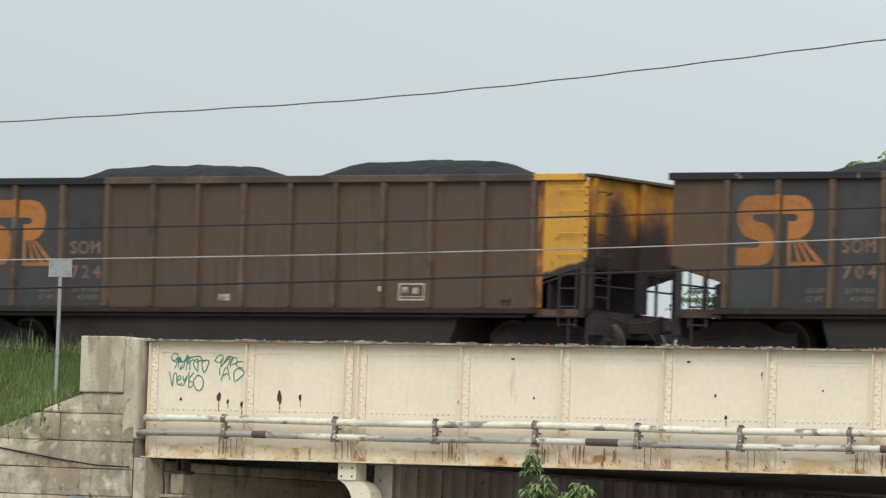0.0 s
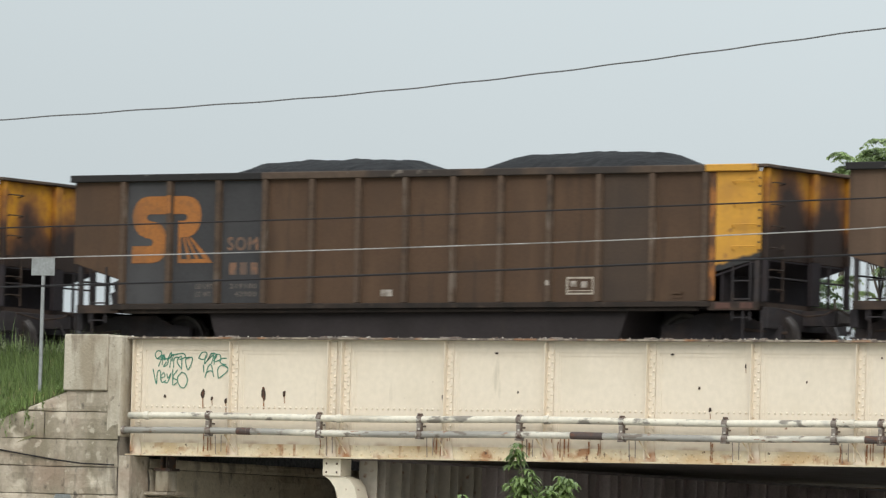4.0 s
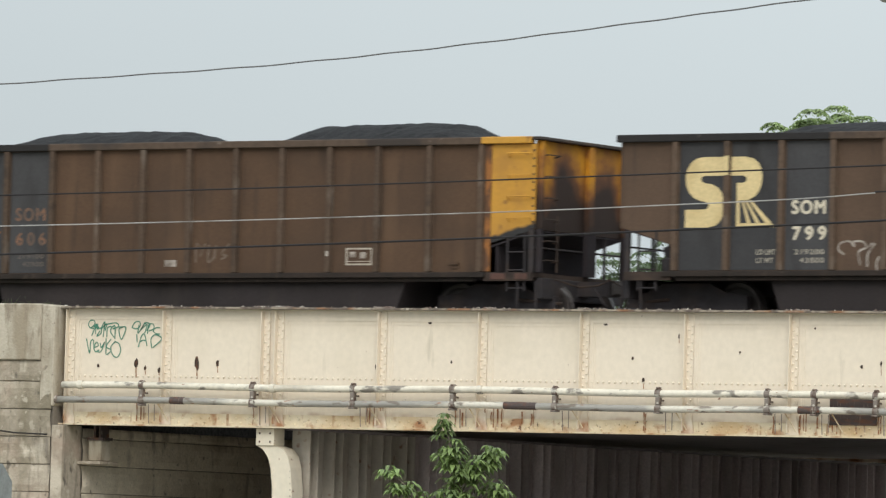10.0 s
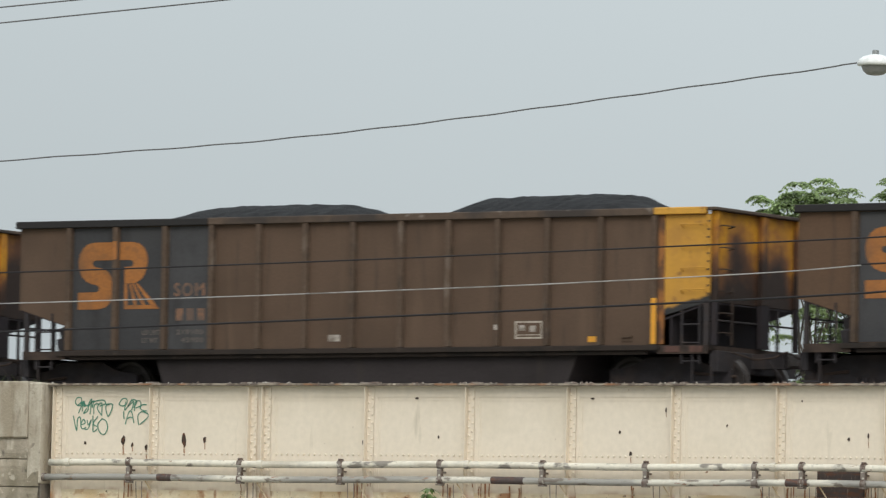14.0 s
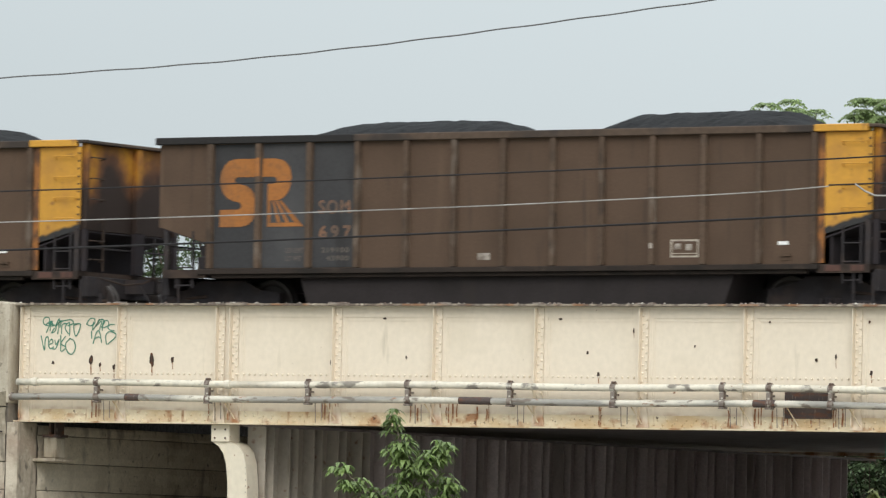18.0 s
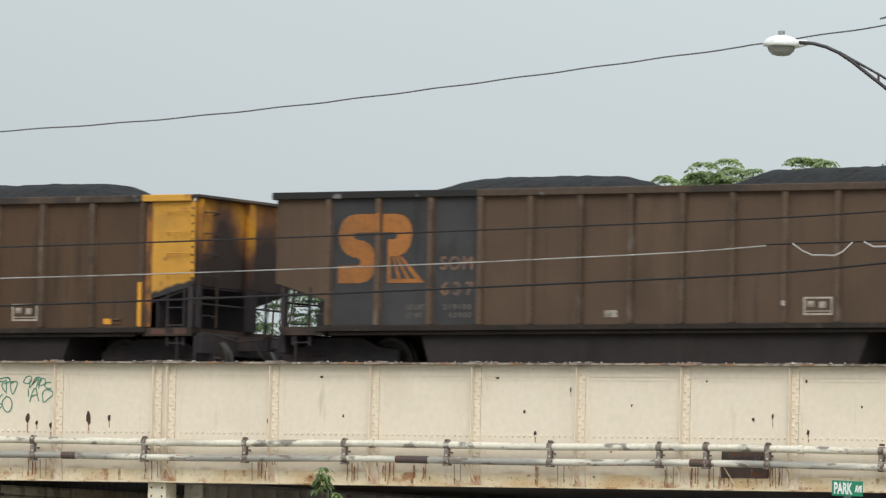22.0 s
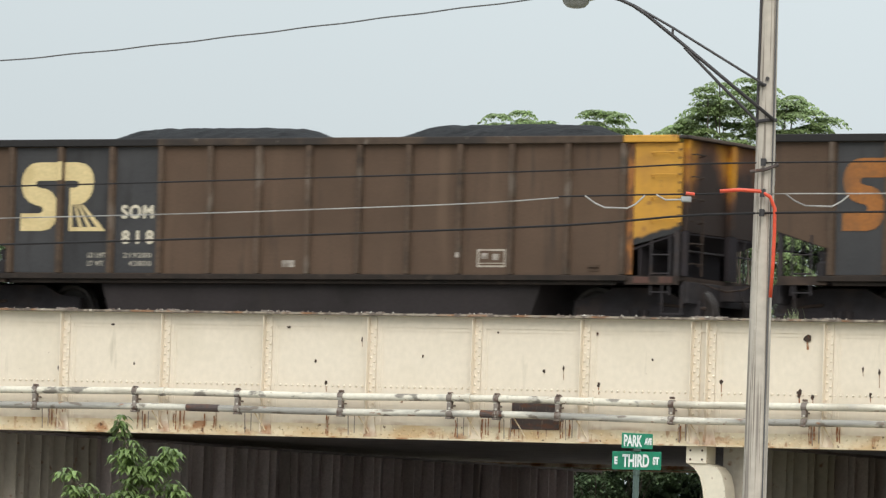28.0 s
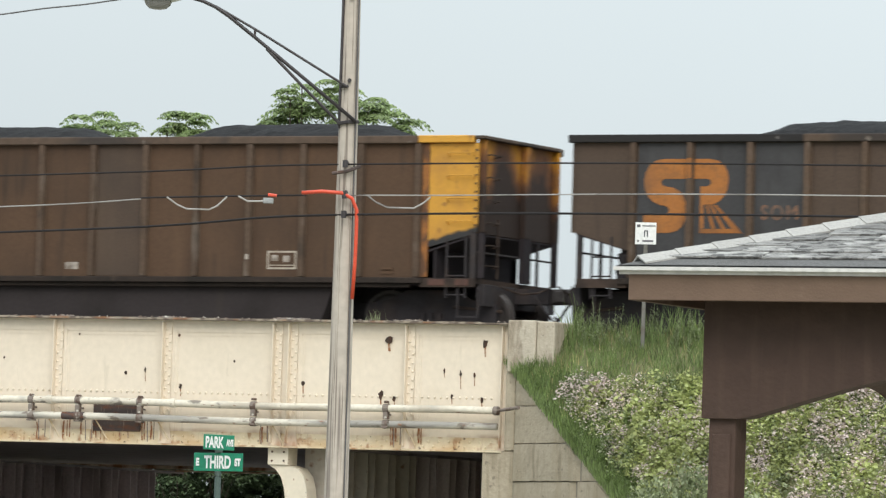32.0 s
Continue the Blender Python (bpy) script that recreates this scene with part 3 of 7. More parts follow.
# two rails and their sleepers
track = empty("railway_track")
tagged(track, "rusty steel rails on timber sleepers crossing the bridge", "track")
for s in (-0.75, 0.75):
    for x0, x1 in ((-700, -30), (-30, 45), (45, 700)):
        bm = boxes((x0, x1, s - 0.035, s + 0.035, -0.03, 0), (x0, x1, s - 0.012, s + 0.012, -0.14, -0.03), (x0, x1, s - 0.07, s + 0.07, -0.16, -0.14))
        for v in bm.verts:
            v.co.y, v.co.z = v.co.y + TRACKY, v.co.z + rail_z(v.co.x)
        part("rail", bm, M_STEELRAIL, track)
SLEEPER = link_mesh("sleeper", boxes((-0.11, 0.11, -1.3, 1.3, -0.16, 0), bev=0.015), M_BARK)
for k in range(90):
    part("sleeper", SLEEPER, None, track).location = (-8 + 0.55 * k, TRACKY, rail_z(-8 + 0.55 * k) - 0.162)

# ---- bridge ----
STIFF = [2.14, 4.24, 4.53, 6.68, 8.74, 10.79, 12.86, 14.9, 16.98, 19.06, 19.35, 21.52]


def rivets(name, spots, r, parent, mat, y):
    """Round rivet heads on a face toward the street."""
    vs, fs = [], []
    for x, z in spots:
        k = len(vs)
        for rr, dy in ((r, 0), (r * 0.72, -r * 0.7)):
            for i in range(6):
                a = i * math.pi / 3
                vs.append((x + rr * math.cos(a), y + dy, z + rr * math.sin(a)))
        vs.append((x, y - r * 0.95, z))
        for i in range(6):
            j = (i + 1) % 6
            fs.append((k + i, k + j, k + 6 + j, k + 6 + i))
            fs.append((k + 6 + i, k + 6 + j, k + 12))
    return tagged(part(name, raw(name, vs, fs, mat), mat, parent), kind="stuff")


SAG = pose(0, 0, -0.015, 0, 0.09, 0)


def plate_girder():
    g = empty("plate_girder", SAG)
    tagged(g, "riveted cream-painted plate girder with rust along its lower edge", "girder")
    part("web_plate", boxes((0.0, LEN, 0.0, 0.02, 4.33, 6.39)), M_CREAM, g)
    # top flange with an uneven, debris-strewn edge
    part("top_flange", boxes((-0.02, LEN, -0.2, 0.22, 6.4, 6.425), (0.3, 14.2, -0.19, 0.2, 6.426, 6.434), (14.3, 22.9, -0.185, 0.2, 6.426, 6.436)), M_FLANGE, g)
    part("flange_angle", boxes((0.03, LEN - 0.02, -0.018, -0.002, 6.2, 6.398)), M_CREAM, g)
    part("bottom_flange", boxes((-0.01, LEN - 0.05, -0.2, 0.22, 4.285, 4.308)), M_ANGLE, g)
    part("bottom_angle", boxes((0.03, LEN - 0.05, -0.024, -0.002, 4.31, 4.525)), M_ANGLE, g)
    for k, x in enumerate([0.05] + STIFF + [LEN - 0.12]):
        bm = boxes((x, x + 0.014, -0.135, -0.002, 4.36, 6.37), (x + 0.014, x + 0.14, -0.034, -0.019, 4.36, 6.37))
        prism(bm, [(x - 0.05, 4.315), (x + 0.2, 4.315), (x + 0.15, 4.62), (x + 0.0, 4.62)], -0.05, -0.036)
        part("stiffener", bm, M_CREAM, g)
        if x not in (4.24, 19.06) and k <= len(STIFF):
            part("filler_plate", boxes((x + 0.141, x + 0.21, -0.012, -0.001, 4.5, 6.2)), M_CREAM, g)
            part("filler_plate", boxes((x + 0.21, x + 0.255, -0.007, -0.001, 4.5, 6.14)), M_CREAM, g)
    ends = [0.05] + STIFF + [LEN - 0.12]
    for a, b in zip(ends, ends[1:]):
        if b - a > 1:
            part("splice_strip", boxes((a + 0.26, b - 0.02, -0.006, -0.001, 6.135, 6.2)), M_CREAM, g)
            part("splice_strip", boxes((a + 0.26, b - 0.02, -0.006, -0.001, 4.5, 4.535)), M_CREAM, g)
    spots = [(x + dx, 4.68 + 0.142 * j + (0.07 if dx > 0.08 else 0)) for x in ends[:-1] for dx in (0.045, 0.11) for j in range(11 if dx > 0.08 else 12)]
    rivets("stiffener_rivets", spots, 0.023, g, M_CREAM, -0.034)
    rivets("web_rivets", [(0.3 + 0.115 * i, 5.18) for i in range(199)], 0.023, g, M_CREAM, -0.001)
    rivets("angle_rivets", [(0.2 + 0.19 * i + (0.09 if r else 0), 4.36 + 0.085 * r) for i in range(121) for r in (0, 1)], 0.022, g, M_ANGLE, -0.024)
    # scale and dirt lying along the flange
    vs, fs = [], []
    rr = random.Random(3)
    for i in range(330):
        x = rr.uniform(0, LEN) if rr.random() < 0.25 else rr.choice(STIFF) + rr.gauss(0.12, 0.13)
        w, h, k = rr.uniform(0.015, 0.05), rr.uniform(0.006, 0.026), len(vs)
        y = rr.uniform(-0.19, -0.1)
        vs += [(x - w, y, 6.436), (x + w, y, 6.436), (x + w * 0.3, y + w, 6.446), (x, y + w * 0.3, 6.446 + h)]
        fs += [(k, k + 1, k + 3), (k + 1, k + 2, k + 3), (k + 2, k, k + 3)]
    tagged(part("flange_debris", raw("flange_debris", vs, fs, M_BRACKET), None, g), kind="stuff")
    # places where the paint is eaten through
    holes = [(2.83, 5.42, 0.05, 0.13), (3.27, 5.43, 0.035, 0.07), (1.52, 5.41, 0.05, 0.09), (1.72, 5.33, 0.028, 0.05), (2.02, 5.29, 0.03, 0.06), (12.02, 5.22, 0.03, 0.06),
             (11.8, 5.6, 0.028, 0.035), (11.25, 6.18, 0.05, 0.02), (7.7, 6.18, 0.05, 0.02), (12.7, 5.98, 0.02, 0.05), (21.17, 6.12, 0.085, 0.06), (22.93, 6.08, 0.06, 0.08),
             (16.25, 5.5, 0.03, 0.04), (16.62, 5.55, 0.025, 0.05), (17.3, 5.28, 0.035, 0.05), (17.25, 6.14, 0.03, 0.03), (19.6, 5.38, 0.04, 0.05), (21.05, 5.2, 0.05, 0.08),
             (21.3, 5.15, 0.04, 0.05), (22.2, 5.62, 0.02, 0.05), (22.5, 5.58, 0.025, 0.06), (22.75, 5.55, 0.025, 0.05), (22.35, 5.2, 0.03, 0.05), (22.9, 5.15, 0.035, 0.06), (8.15, 5.5, 0.02, 0.03),
             (6.6, 5.4, 0.018, 0.05), (0.7, 5.36, 0.03, 0.04), (15.35, 6.14, 0.02, 0.02), (13.9, 5.72, 0.02, 0.03), (18.3, 5.72, 0.02, 0.03)]
    for x, z, rx, rz in holes:
        bm = bmesh.new()
        blob(bm, x, z, rx, rz, -0.009 if 4.55 < z < 6.1 else -0.021, rr)
        part("rust_hole", bm, M_HOLE, g)
    bm = bmesh.new()
    for x, z, rx, rz in holes:
        if rz > 0.045:
            ribbon(bm, [(x, z - rz * 0.7), (x + 0.01, z - rz - rr.uniform(0.06, 0.2))], rx * 0.5, -0.008)
    tagged(part("rust_run", bm, M_STREAK, g), kind="stuff")
    for x, w in ((1.65, 0.1), (4.25, 0.3), (6.55, 0.09), (6.75, 0.05), (8.35, 0.12), (8.95, 0.12), (14.75, 0.16), (15.1, 0.22), (16.7, 0.12), (18.9, 0.1), (12.1, 0.04), (21.3, 0.08), (21.8, 0.06), (15.3, 0.22), (15.95, 0.3), (16.4, 0.22), (9.1, 0.2), (9.6, 0.3)):
        bm = bmesh.new()
        for i in range(3):
            u = x + rr.uniform(-w, w)
            ribbon(bm, [(u, 4.75 - rr.uniform(0, 0.15)), (u + rr.uniform(-0.02, 0.02), 4.55), (u, 4.34 + rr.uniform(0, 0.1))], rr.uniform(0.012, 0.035), -0.0385 - 0.001 * i)
        tagged(part("rust_bleed", bm, M_STREAK, g), kind="stuff")
    # dark plate where a section has been cut out and patched
    part("patch_plate", boxes((15.68, 16.58, -0.05, -0.021, 4.5, 4.99), bev=0.006), M_RUSTPATCH, g, "dark rusty patch plate behind the pipes")
    # spray scrawl: thin looping letters
    def scrawl(name, strokes):
        bm = bmesh.new()
        for i, st in enumerate(strokes):
            ribbon(bm, rounded([(0.432 + (p - 245) * 0.00417, 6.185 - (q - 60) * 0.00316) for p, q in st]), 0.021, -0.0075 - 0.0006 * i)
        part(name, bm, M_GREENSPRAY, g, "green spray-painted scrawl")
    scrawl("scrawl", [[(285, 108), (262, 104), (252, 84), (262, 62), (282, 64), (284, 84), (266, 104)], [(270, 150), (285, 110), (300, 84), (278, 92), (306, 108), (292, 85), (290, 140)],
                      [(280, 100), (292, 84), (300, 104), (284, 98)], [(296, 112), (318, 106), (318, 136), (298, 150), (312, 122)], [(330, 156), (337, 70), (318, 112), (346, 80), (340, 120)],
                      [(350, 156), (352, 104), (374, 98), (368, 124), (388, 158)], [(338, 86), (394, 74), (410, 94), (380, 110)], [(374, 100), (391, 94), (392, 166)], [(410, 98), (448, 102), (426, 168), (412, 112), (432, 98)]])
    scrawl("scrawl", [[(243, 165), (262, 248), (266, 185), (280, 175), (284, 228)], [(286, 216), (306, 206), (298, 186), (284, 212), (292, 240), (312, 230)], [(316, 190), (322, 216), (338, 188), (322, 238), (304, 242)],
                      [(346, 164), (348, 256)], [(372, 168), (348, 210), (374, 232), (352, 258)], [(395, 180), (372, 215), (385, 260), (408, 270), (424, 235), (415, 195), (393, 181)]])
    scrawl("scrawl", [[(478, 100), (495, 70), (518, 68), (520, 94), (500, 108), (478, 100)], [(515, 84), (512, 132), (546, 70), (526, 112), (556, 82), (546, 132)], [(560, 136), (565, 86), (588, 80), (592, 106), (566, 120)],
                      [(624, 100), (600, 102), (590, 120), (606, 134), (624, 136)], [(536, 84), (556, 72), (572, 84), (556, 118)], [(505, 138), (508, 182)],
                      [(515, 212), (530, 150), (546, 140), (560, 206)], [(520, 184), (540, 172), (556, 178)], [(585, 216), (580, 165), (600, 140), (632, 155), (628, 176), (590, 214)]])
    return g


girder = plate_girder()
far = empty("plate_girder")
tagged(far, "cream-painted plate girder on the far side of the bridge", "girder")
part("web_plate", boxes((0, LEN, WIDE - 0.02, WIDE, 4.33, 6.39)), M_CREAM, far)
part("top_flange", boxes((0, LEN, WIDE - 0.2, WIDE + 0.2, 6.4, 6.43)), M_CREAM, far)
part("bottom_flange", boxes((0, LEN, WIDE - 0.2, WIDE + 0.2, 4.28, 4.31)), M_CREAM, far)
structure("bridge_deck", link_mesh("bridge_deck", boxes((0.02, LEN - 0.02, 0.24, WIDE - 0.24, 4.4, 5.84)), M_DECK), "dark steel bridge deck and soffit between the girders", "deck")


def pier(x0, name):
    p = empty(name, pose(x0, 0, 0))
    tagged(p, "painted steel pier with a row of columns under the bridge", "pier")
    part("bearing_plate", boxes((-0.38, 0.0, -0.06, 0.3, 3.95, 4.26), bev=0.008), M_CREAM2, p, "cream bearing box with rusty bolts")
    rivets("bolt", [(-0.3, 4.02), (-0.08, 4.02), (-0.3, 4.17), (-0.08, 4.17)], 0.02, p, M_RUSTPATCH, -0.06)
    lft = [(-0.37, 3.948), (-0.24, 3.88), (-0.13, 3.74), (-0.07, 3.55), (-0.03, 3.25), (-0.01, 2.33)]
    rgt = [(0.0, 3.948), (0.16, 3.9), (0.27, 3.77), (0.33, 3.57), (0.37, 3.2), (0.39, 2.33)]
    bm = bmesh.new()
    prism(bm, lft + rgt[::-1], -0.02, 0.02)
    part("curved_bracket", bm, M_CREAM2, p, "cream curved bracket plate")
    for line in (lft, rgt):
        bm = bmesh.new()
        rings = [[bm.verts.new(q) for q in ((a, -0.03, b), (a, 0.34, b), (a + 0.015, 0.34, b), (a + 0.015, -0.03, b))] for a, b in line]
        for u, w in zip(rings, rings[1:]):
            for k in range(4):
                bm.faces.new((u[k], u[(k + 1) % 4], w[(k + 1) % 4], w[k]))
        bm.faces.new(rings[0][::-1])
        bm.faces.new(rings[-1])
        bmesh.ops.recalc_face_normals(bm, faces=bm.faces[:])
        part("bracket_flange", bm, M_CREAM2, p)
    rivets("bracket_rivets", [(0.34 + 0.002 * i, 3.5 - 0.11 * i) for i in range(10)], 0.014, p, M_PIER, -0.021)
    part("column", boxes((0.06, 0.42, 0.03, 0.3, 0, 2.325), bev=0.01), M_PIER, p)
    for k in range(28):
        # from the sixth column on, the paler colour stands in for light
        y, mat = 0.62 + 0.825 * k, M_PIER if k < 5 else M_PIERDEEP
        part("column", boxes((0.06, 0.44, y - 0.15, y - 0.13, 0, 4.24), (0.06, 0.44, y + 0.13, y + 0.15, 0, 4.24), (0.24, 0.26, y - 0.13, y + 0.13, 0, 4.24)), mat, p)
        if k < 27:
            part("infill_panel", boxes((0.16, 0.2, y + 0.15, y + 0.675, 0, 4.24)), M_PIER if k < 4 else M_PIERDEEP, p)
    part("cap_beam", boxes((0.0, 0.5, 0.36, WIDE + 0.2, 4.241, 4.284)), M_DECK, p)
    return p


pier(4.55, "steel_pier")
pier(19.4, "steel_pier")


# two service pipes with their brackets
BRX = [1.83, 4.2, 6.3, 8.35, 10.42, 12.47, 14.6, 15.5, 16.68, 18.82, 21.28]


def service_pipes():
    for z0, r, x1, x0 in ((5.0, 0.062, 23.25, 0.1), (4.735, 0.06, 23.3, -0.1)):
        p = empty("service_pipe", SAG)
        tagged(p, "worn white-painted pipe carried along the bridge girder", "pipe", group="pipes on the girder")
        pts = [(x, -0.25, z0 + 0.012 * math.sin(x * 0.9) - 0.004 * max(0, x - 14)) for x in [x0 + (x1 - x0) * i / 40 for i in range(41)]]
        part("pipe_run", tubes((pts, r, 12)), M_PIPE if z0 > 4.9 else M_PIPE2, p, smooth=True)
        for x in BRX + [0.5, 4.62, 8.9, 14.95, 17.3] if z0 > 4.9 else BRX:
            zz = z0 + 0.012 * math.sin(x * 0.9) - 0.004 * max(0, x - 14)
            part("coupling", tubes(([(x - 0.05, -0.25, zz), (x + 0.05, -0.25, zz)], r + 0.016, 12)), M_BRACKET if x in BRX else M_PIPE, p)
        if z0 > 4.9:
            part("pipe_end", tubes(([(23.24, -0.25, z0 - 0.03), (23.32, -0.25, z0 - 0.03)], 0.075, 12), ([(23.3, -0.27, z0 - 0.03), (23.85, -0.62, z0 + 0.02)], 0.03, 8)), M_BRACKET, p, "dark corroded pipe end")
        else:
            part("pipe_end", tubes(([(-0.35, -0.25, z0), (0.02, -0.25, z0)], 0.075, 12)), M_BRACKET, p, "corroded pipe sleeve")
            for a, b in ((9.4, 10.05), (15.2, 15.62), (2.45, 2.75)):
                part("bare_stretch", tubes(([(a, -0.25, z0 + 0.012 * math.sin(a * 0.9) - 0.004 * max(0, a - 14)), (b, -0.25, z0 + 0.012 * math.sin(b * 0.9) - 0.004 * max(0, b - 14))], r + 0.006, 12)), M_RUSTPATCH, p, "bare blackened stretch")
    for x in BRX:
        b = empty("pipe_bracket", SAG @ pose(x, 0, 0))
        tagged(b, "corroded steel bracket holding the two pipes", "bracket", group="pipe brackets")
        part("upright", boxes((-0.045, 0.035, -0.3, -0.2, 4.8, 4.935), bev=0.006), M_BRACKET, b)
        part("top_clamp", boxes((-0.03, 0.02, -0.31, -0.19, 5.06, 5.1), bev=0.006), M_BRACKET, b)
        part("arm", boxes((-0.05, -0.02, -0.2, -0.02, 4.86, 4.89)), M_BRACKET, b)
        part("foot_clamp", boxes((-0.055, 0.05, -0.33, -0.17, 4.645, 4.672), bev=0.006), M_BRACKET, b)
        part("strap", tubes(([(0.06, -0.33, 4.76), (0.075, -0.25, 4.65), (0.06, -0.18, 4.72)], 0.012, 6)), M_BRACKET, b)
        part("hanger_rod", tubes(([(0.12, -0.21, 4.67), (0.125, -0.19, 4.33)], 0.009, 6)), M_BRACKET, b)
        part("hanger_rod", tubes(([(0.25, -0.21, 4.67), (0.24, -0.19, 4.37)], 0.009, 6)), M_BRACKET, b)
        part("strut", tubes(([(0.31, -0.2, 4.68), (0.4, -0.12, 4.5), (0.45, -0.06, 4.38)], 0.011, 6)), M_ANGLE, b)


service_pipes()


# ---- abutments and wing walls of coursed concrete blocks ----
def worn_block(tops, z0, y0, y1, rough, seed, flush):
    """A block whose face is pitted and whose arrises are worn."""
    bm = bmesh.new()
    n, rows = len(tops), []
    for j in range(7):
        line = []
        for i, (s, h) in enumerate(tops):
            edge = (i in (0, n - 1) and not flush) or j in (0, 6)
            z = z0 + (h - z0) * min(1, max(0, (j - 1) / 4 if 0 < j < 6 else j / 6))
            z += 0 if edge else rough * 0.35 * noise.noise(Vector((s * 3, z * 3, seed)))
            q = Vector((s * 1.7, z * 2.6, seed))
            y = y1 if edge else y0 - rough * (noise.noise(q) + 0.6 * noise.noise(q * 3.3)) + (rough * 0.5 if j in (1, 5) else 0)
            if j in (1, 5):
                z += (0.012 if j == 1 else -0.012) * (0.5 + noise.noise(q * 4))
            line.append(bm.verts.new((s, y, z)))
        rows.append(line)
    for u, w in zip(rows, rows[1:]):
        for i in range(n - 1):
            bm.faces.new((u[i], u[i + 1], w[i + 1], w[i]))
    return bm


def block_wall(name, m, length, ztop, zbottom=0.0, depth=0.5, course=0.5, block=1.6, mat=None, label="weathered grey concrete retaining wall in block courses", seed=1, rough=0.03):
    """Courses of blocks along local x, their faces toward local -y; ztop(s) is the wall's upper edge."""
    r = random.Random(seed)
    bm = bmesh.new()
    n = 12
    prism(bm, [(0, zbottom), (length, zbottom)] + [(length * i / n, ztop(length * i / n) - 0.03) for i in range(n, -1, -1)], 0.04, depth)
    w = tagged(new(name, link_mesh(name, bm, M_JOINT)), label, "wall", kind="structure")
    w.matrix_basis = m
    z = zbottom
    while z < max(ztop(0), ztop(length)):
        s = -r.uniform(0.2, block * 0.8)
        while s < length:
            e = s + block * r.uniform(0.75, 1.25)
            a, b = max(s, 0) + 0.008, min(e, length) - 0.008
            n_ = max(3, int((b - a) / 0.12))
            cut = [a + (b - a) * i / n_ for i in range(n_ + 1)]
            tops = [(q, min(z + course - 0.005, ztop(q))) for q in cut]
            tops = [(q, h) for q, h in tops if h > z + 0.03]
            if len(tops) > 1:
                bm = worn_block(tops, z + 0.005, -r.uniform(0, 0.02), 0.042, rough, r.uniform(0, 50), block > 10)
                part("block", bm, mat or M_CONC, w)
            s = e
        z += course
    return w


def flank(x, y, dx, dy):
    """A wall frame at (x, y) whose local x runs along (dx, dy)."""
    return pose(x, y, 0, 0, 0, math.degrees(math.atan2(dy, dx)))


# west side: the wall runs toward the bridge so that its face looks at the street
la = math.hypot(1, 0.7) * 11
block_wall("wing_wall_west", flank(-1.2 - 11, -0.3 - 7.7, 1, 0.7), la, lambda s: max(0.3, 5.42 - 0.447 * (la - s)), seed=4, zbottom=0.04, block=40)
block_wall("abutment_front_west", flank(-1.22, -0.34, 1, 0), 1.17, lambda s: 5.42, seed=5, zbottom=0.04, depth=0.9, block=40)
block_wall("breast_wall_west", flank(0.2, 0.3, 0, 1), 23.4, lambda s: 4.22, seed=6, zbottom=0.04, mat=M_CONC2, depth=0.5, block=60, course=0.5)
structure("abutment_return_west", link_mesh("abutment_return", boxes((-0.048, 0.199, -0.335, 0.295, 0.04, 4.255), bev=0.01), M_CONC), "stained concrete corner of the abutment", "wall")
block_wall("wing_wall_east", flank(23.55, -0.19, 1, -0.75), 8.9, lambda s: max(0.2, 5.53 - 0.615 * s), seed=8, zbottom=0.04, mat=M_CONC3, depth=0.45, block=2.6, course=0.62, rough=0.012)
structure("abutment_front_east", link_mesh("abutment_front_east", boxes((23.02, 23.6, -0.17, 0.7, 0.04, 4.265), (23.425, 23.6, -0.2, 0.7, 4.267, 5.553), bev=0.012), M_CONC3), "tan formed concrete corner of the abutment", "wall")
block_wall("breast_wall_east", flank(23.0, 23.7, 0, -1), 23.4, lambda s: 4.22, seed=10, zbottom=0.04, mat=M_CONC2)
structure("pillar_west", link_mesh("pillar", boxes((-1.27, -0.31, -0.4, 0.9, 5.425, 6.45), (-0.32, -0.03, -0.36, 0.9, 4.6, 6.42), bev=0.02), M_PILLAR), "pale concrete abutment pillar at the girder's end", "pillar")
structure("pillar_east", link_mesh("pillar", boxes((23.46, 23.96, -0.27, 0.9, 5.555, 6.42), (23.96, 24.28, -0.23, 0.9, 5.3, 6.405), bev=0.02), M_PILLAR), "pale stained concrete abutment pillar at the girder's end", "pillar")
bear = empty("bridge_bearing", pose(0.5, 0.35, 0))
tagged(bear, "rusty steel bearing on the abutment under the girder", "bearing")
part("pedestal", boxes((-0.12, 0.16, -0.12, 0.2, 3.62, 4.0), bev=0.02), M_PILLAR, bear)
part("rocker", boxes((-0.14, 0.2, -0.12, 0.2, 4.0, 4.05), (-0.02, 0.02, -0.1, 0.18, 4.05, 4.28), (0.1, 0.13, -0.1, 0.18, 4.05, 4.28)), M_RUSTPATCH, bear)
part("ledge", boxes((-0.3, 0.2, -0.2, 0.4, 3.56, 3.618), bev=0.008), M_CONC, bear)


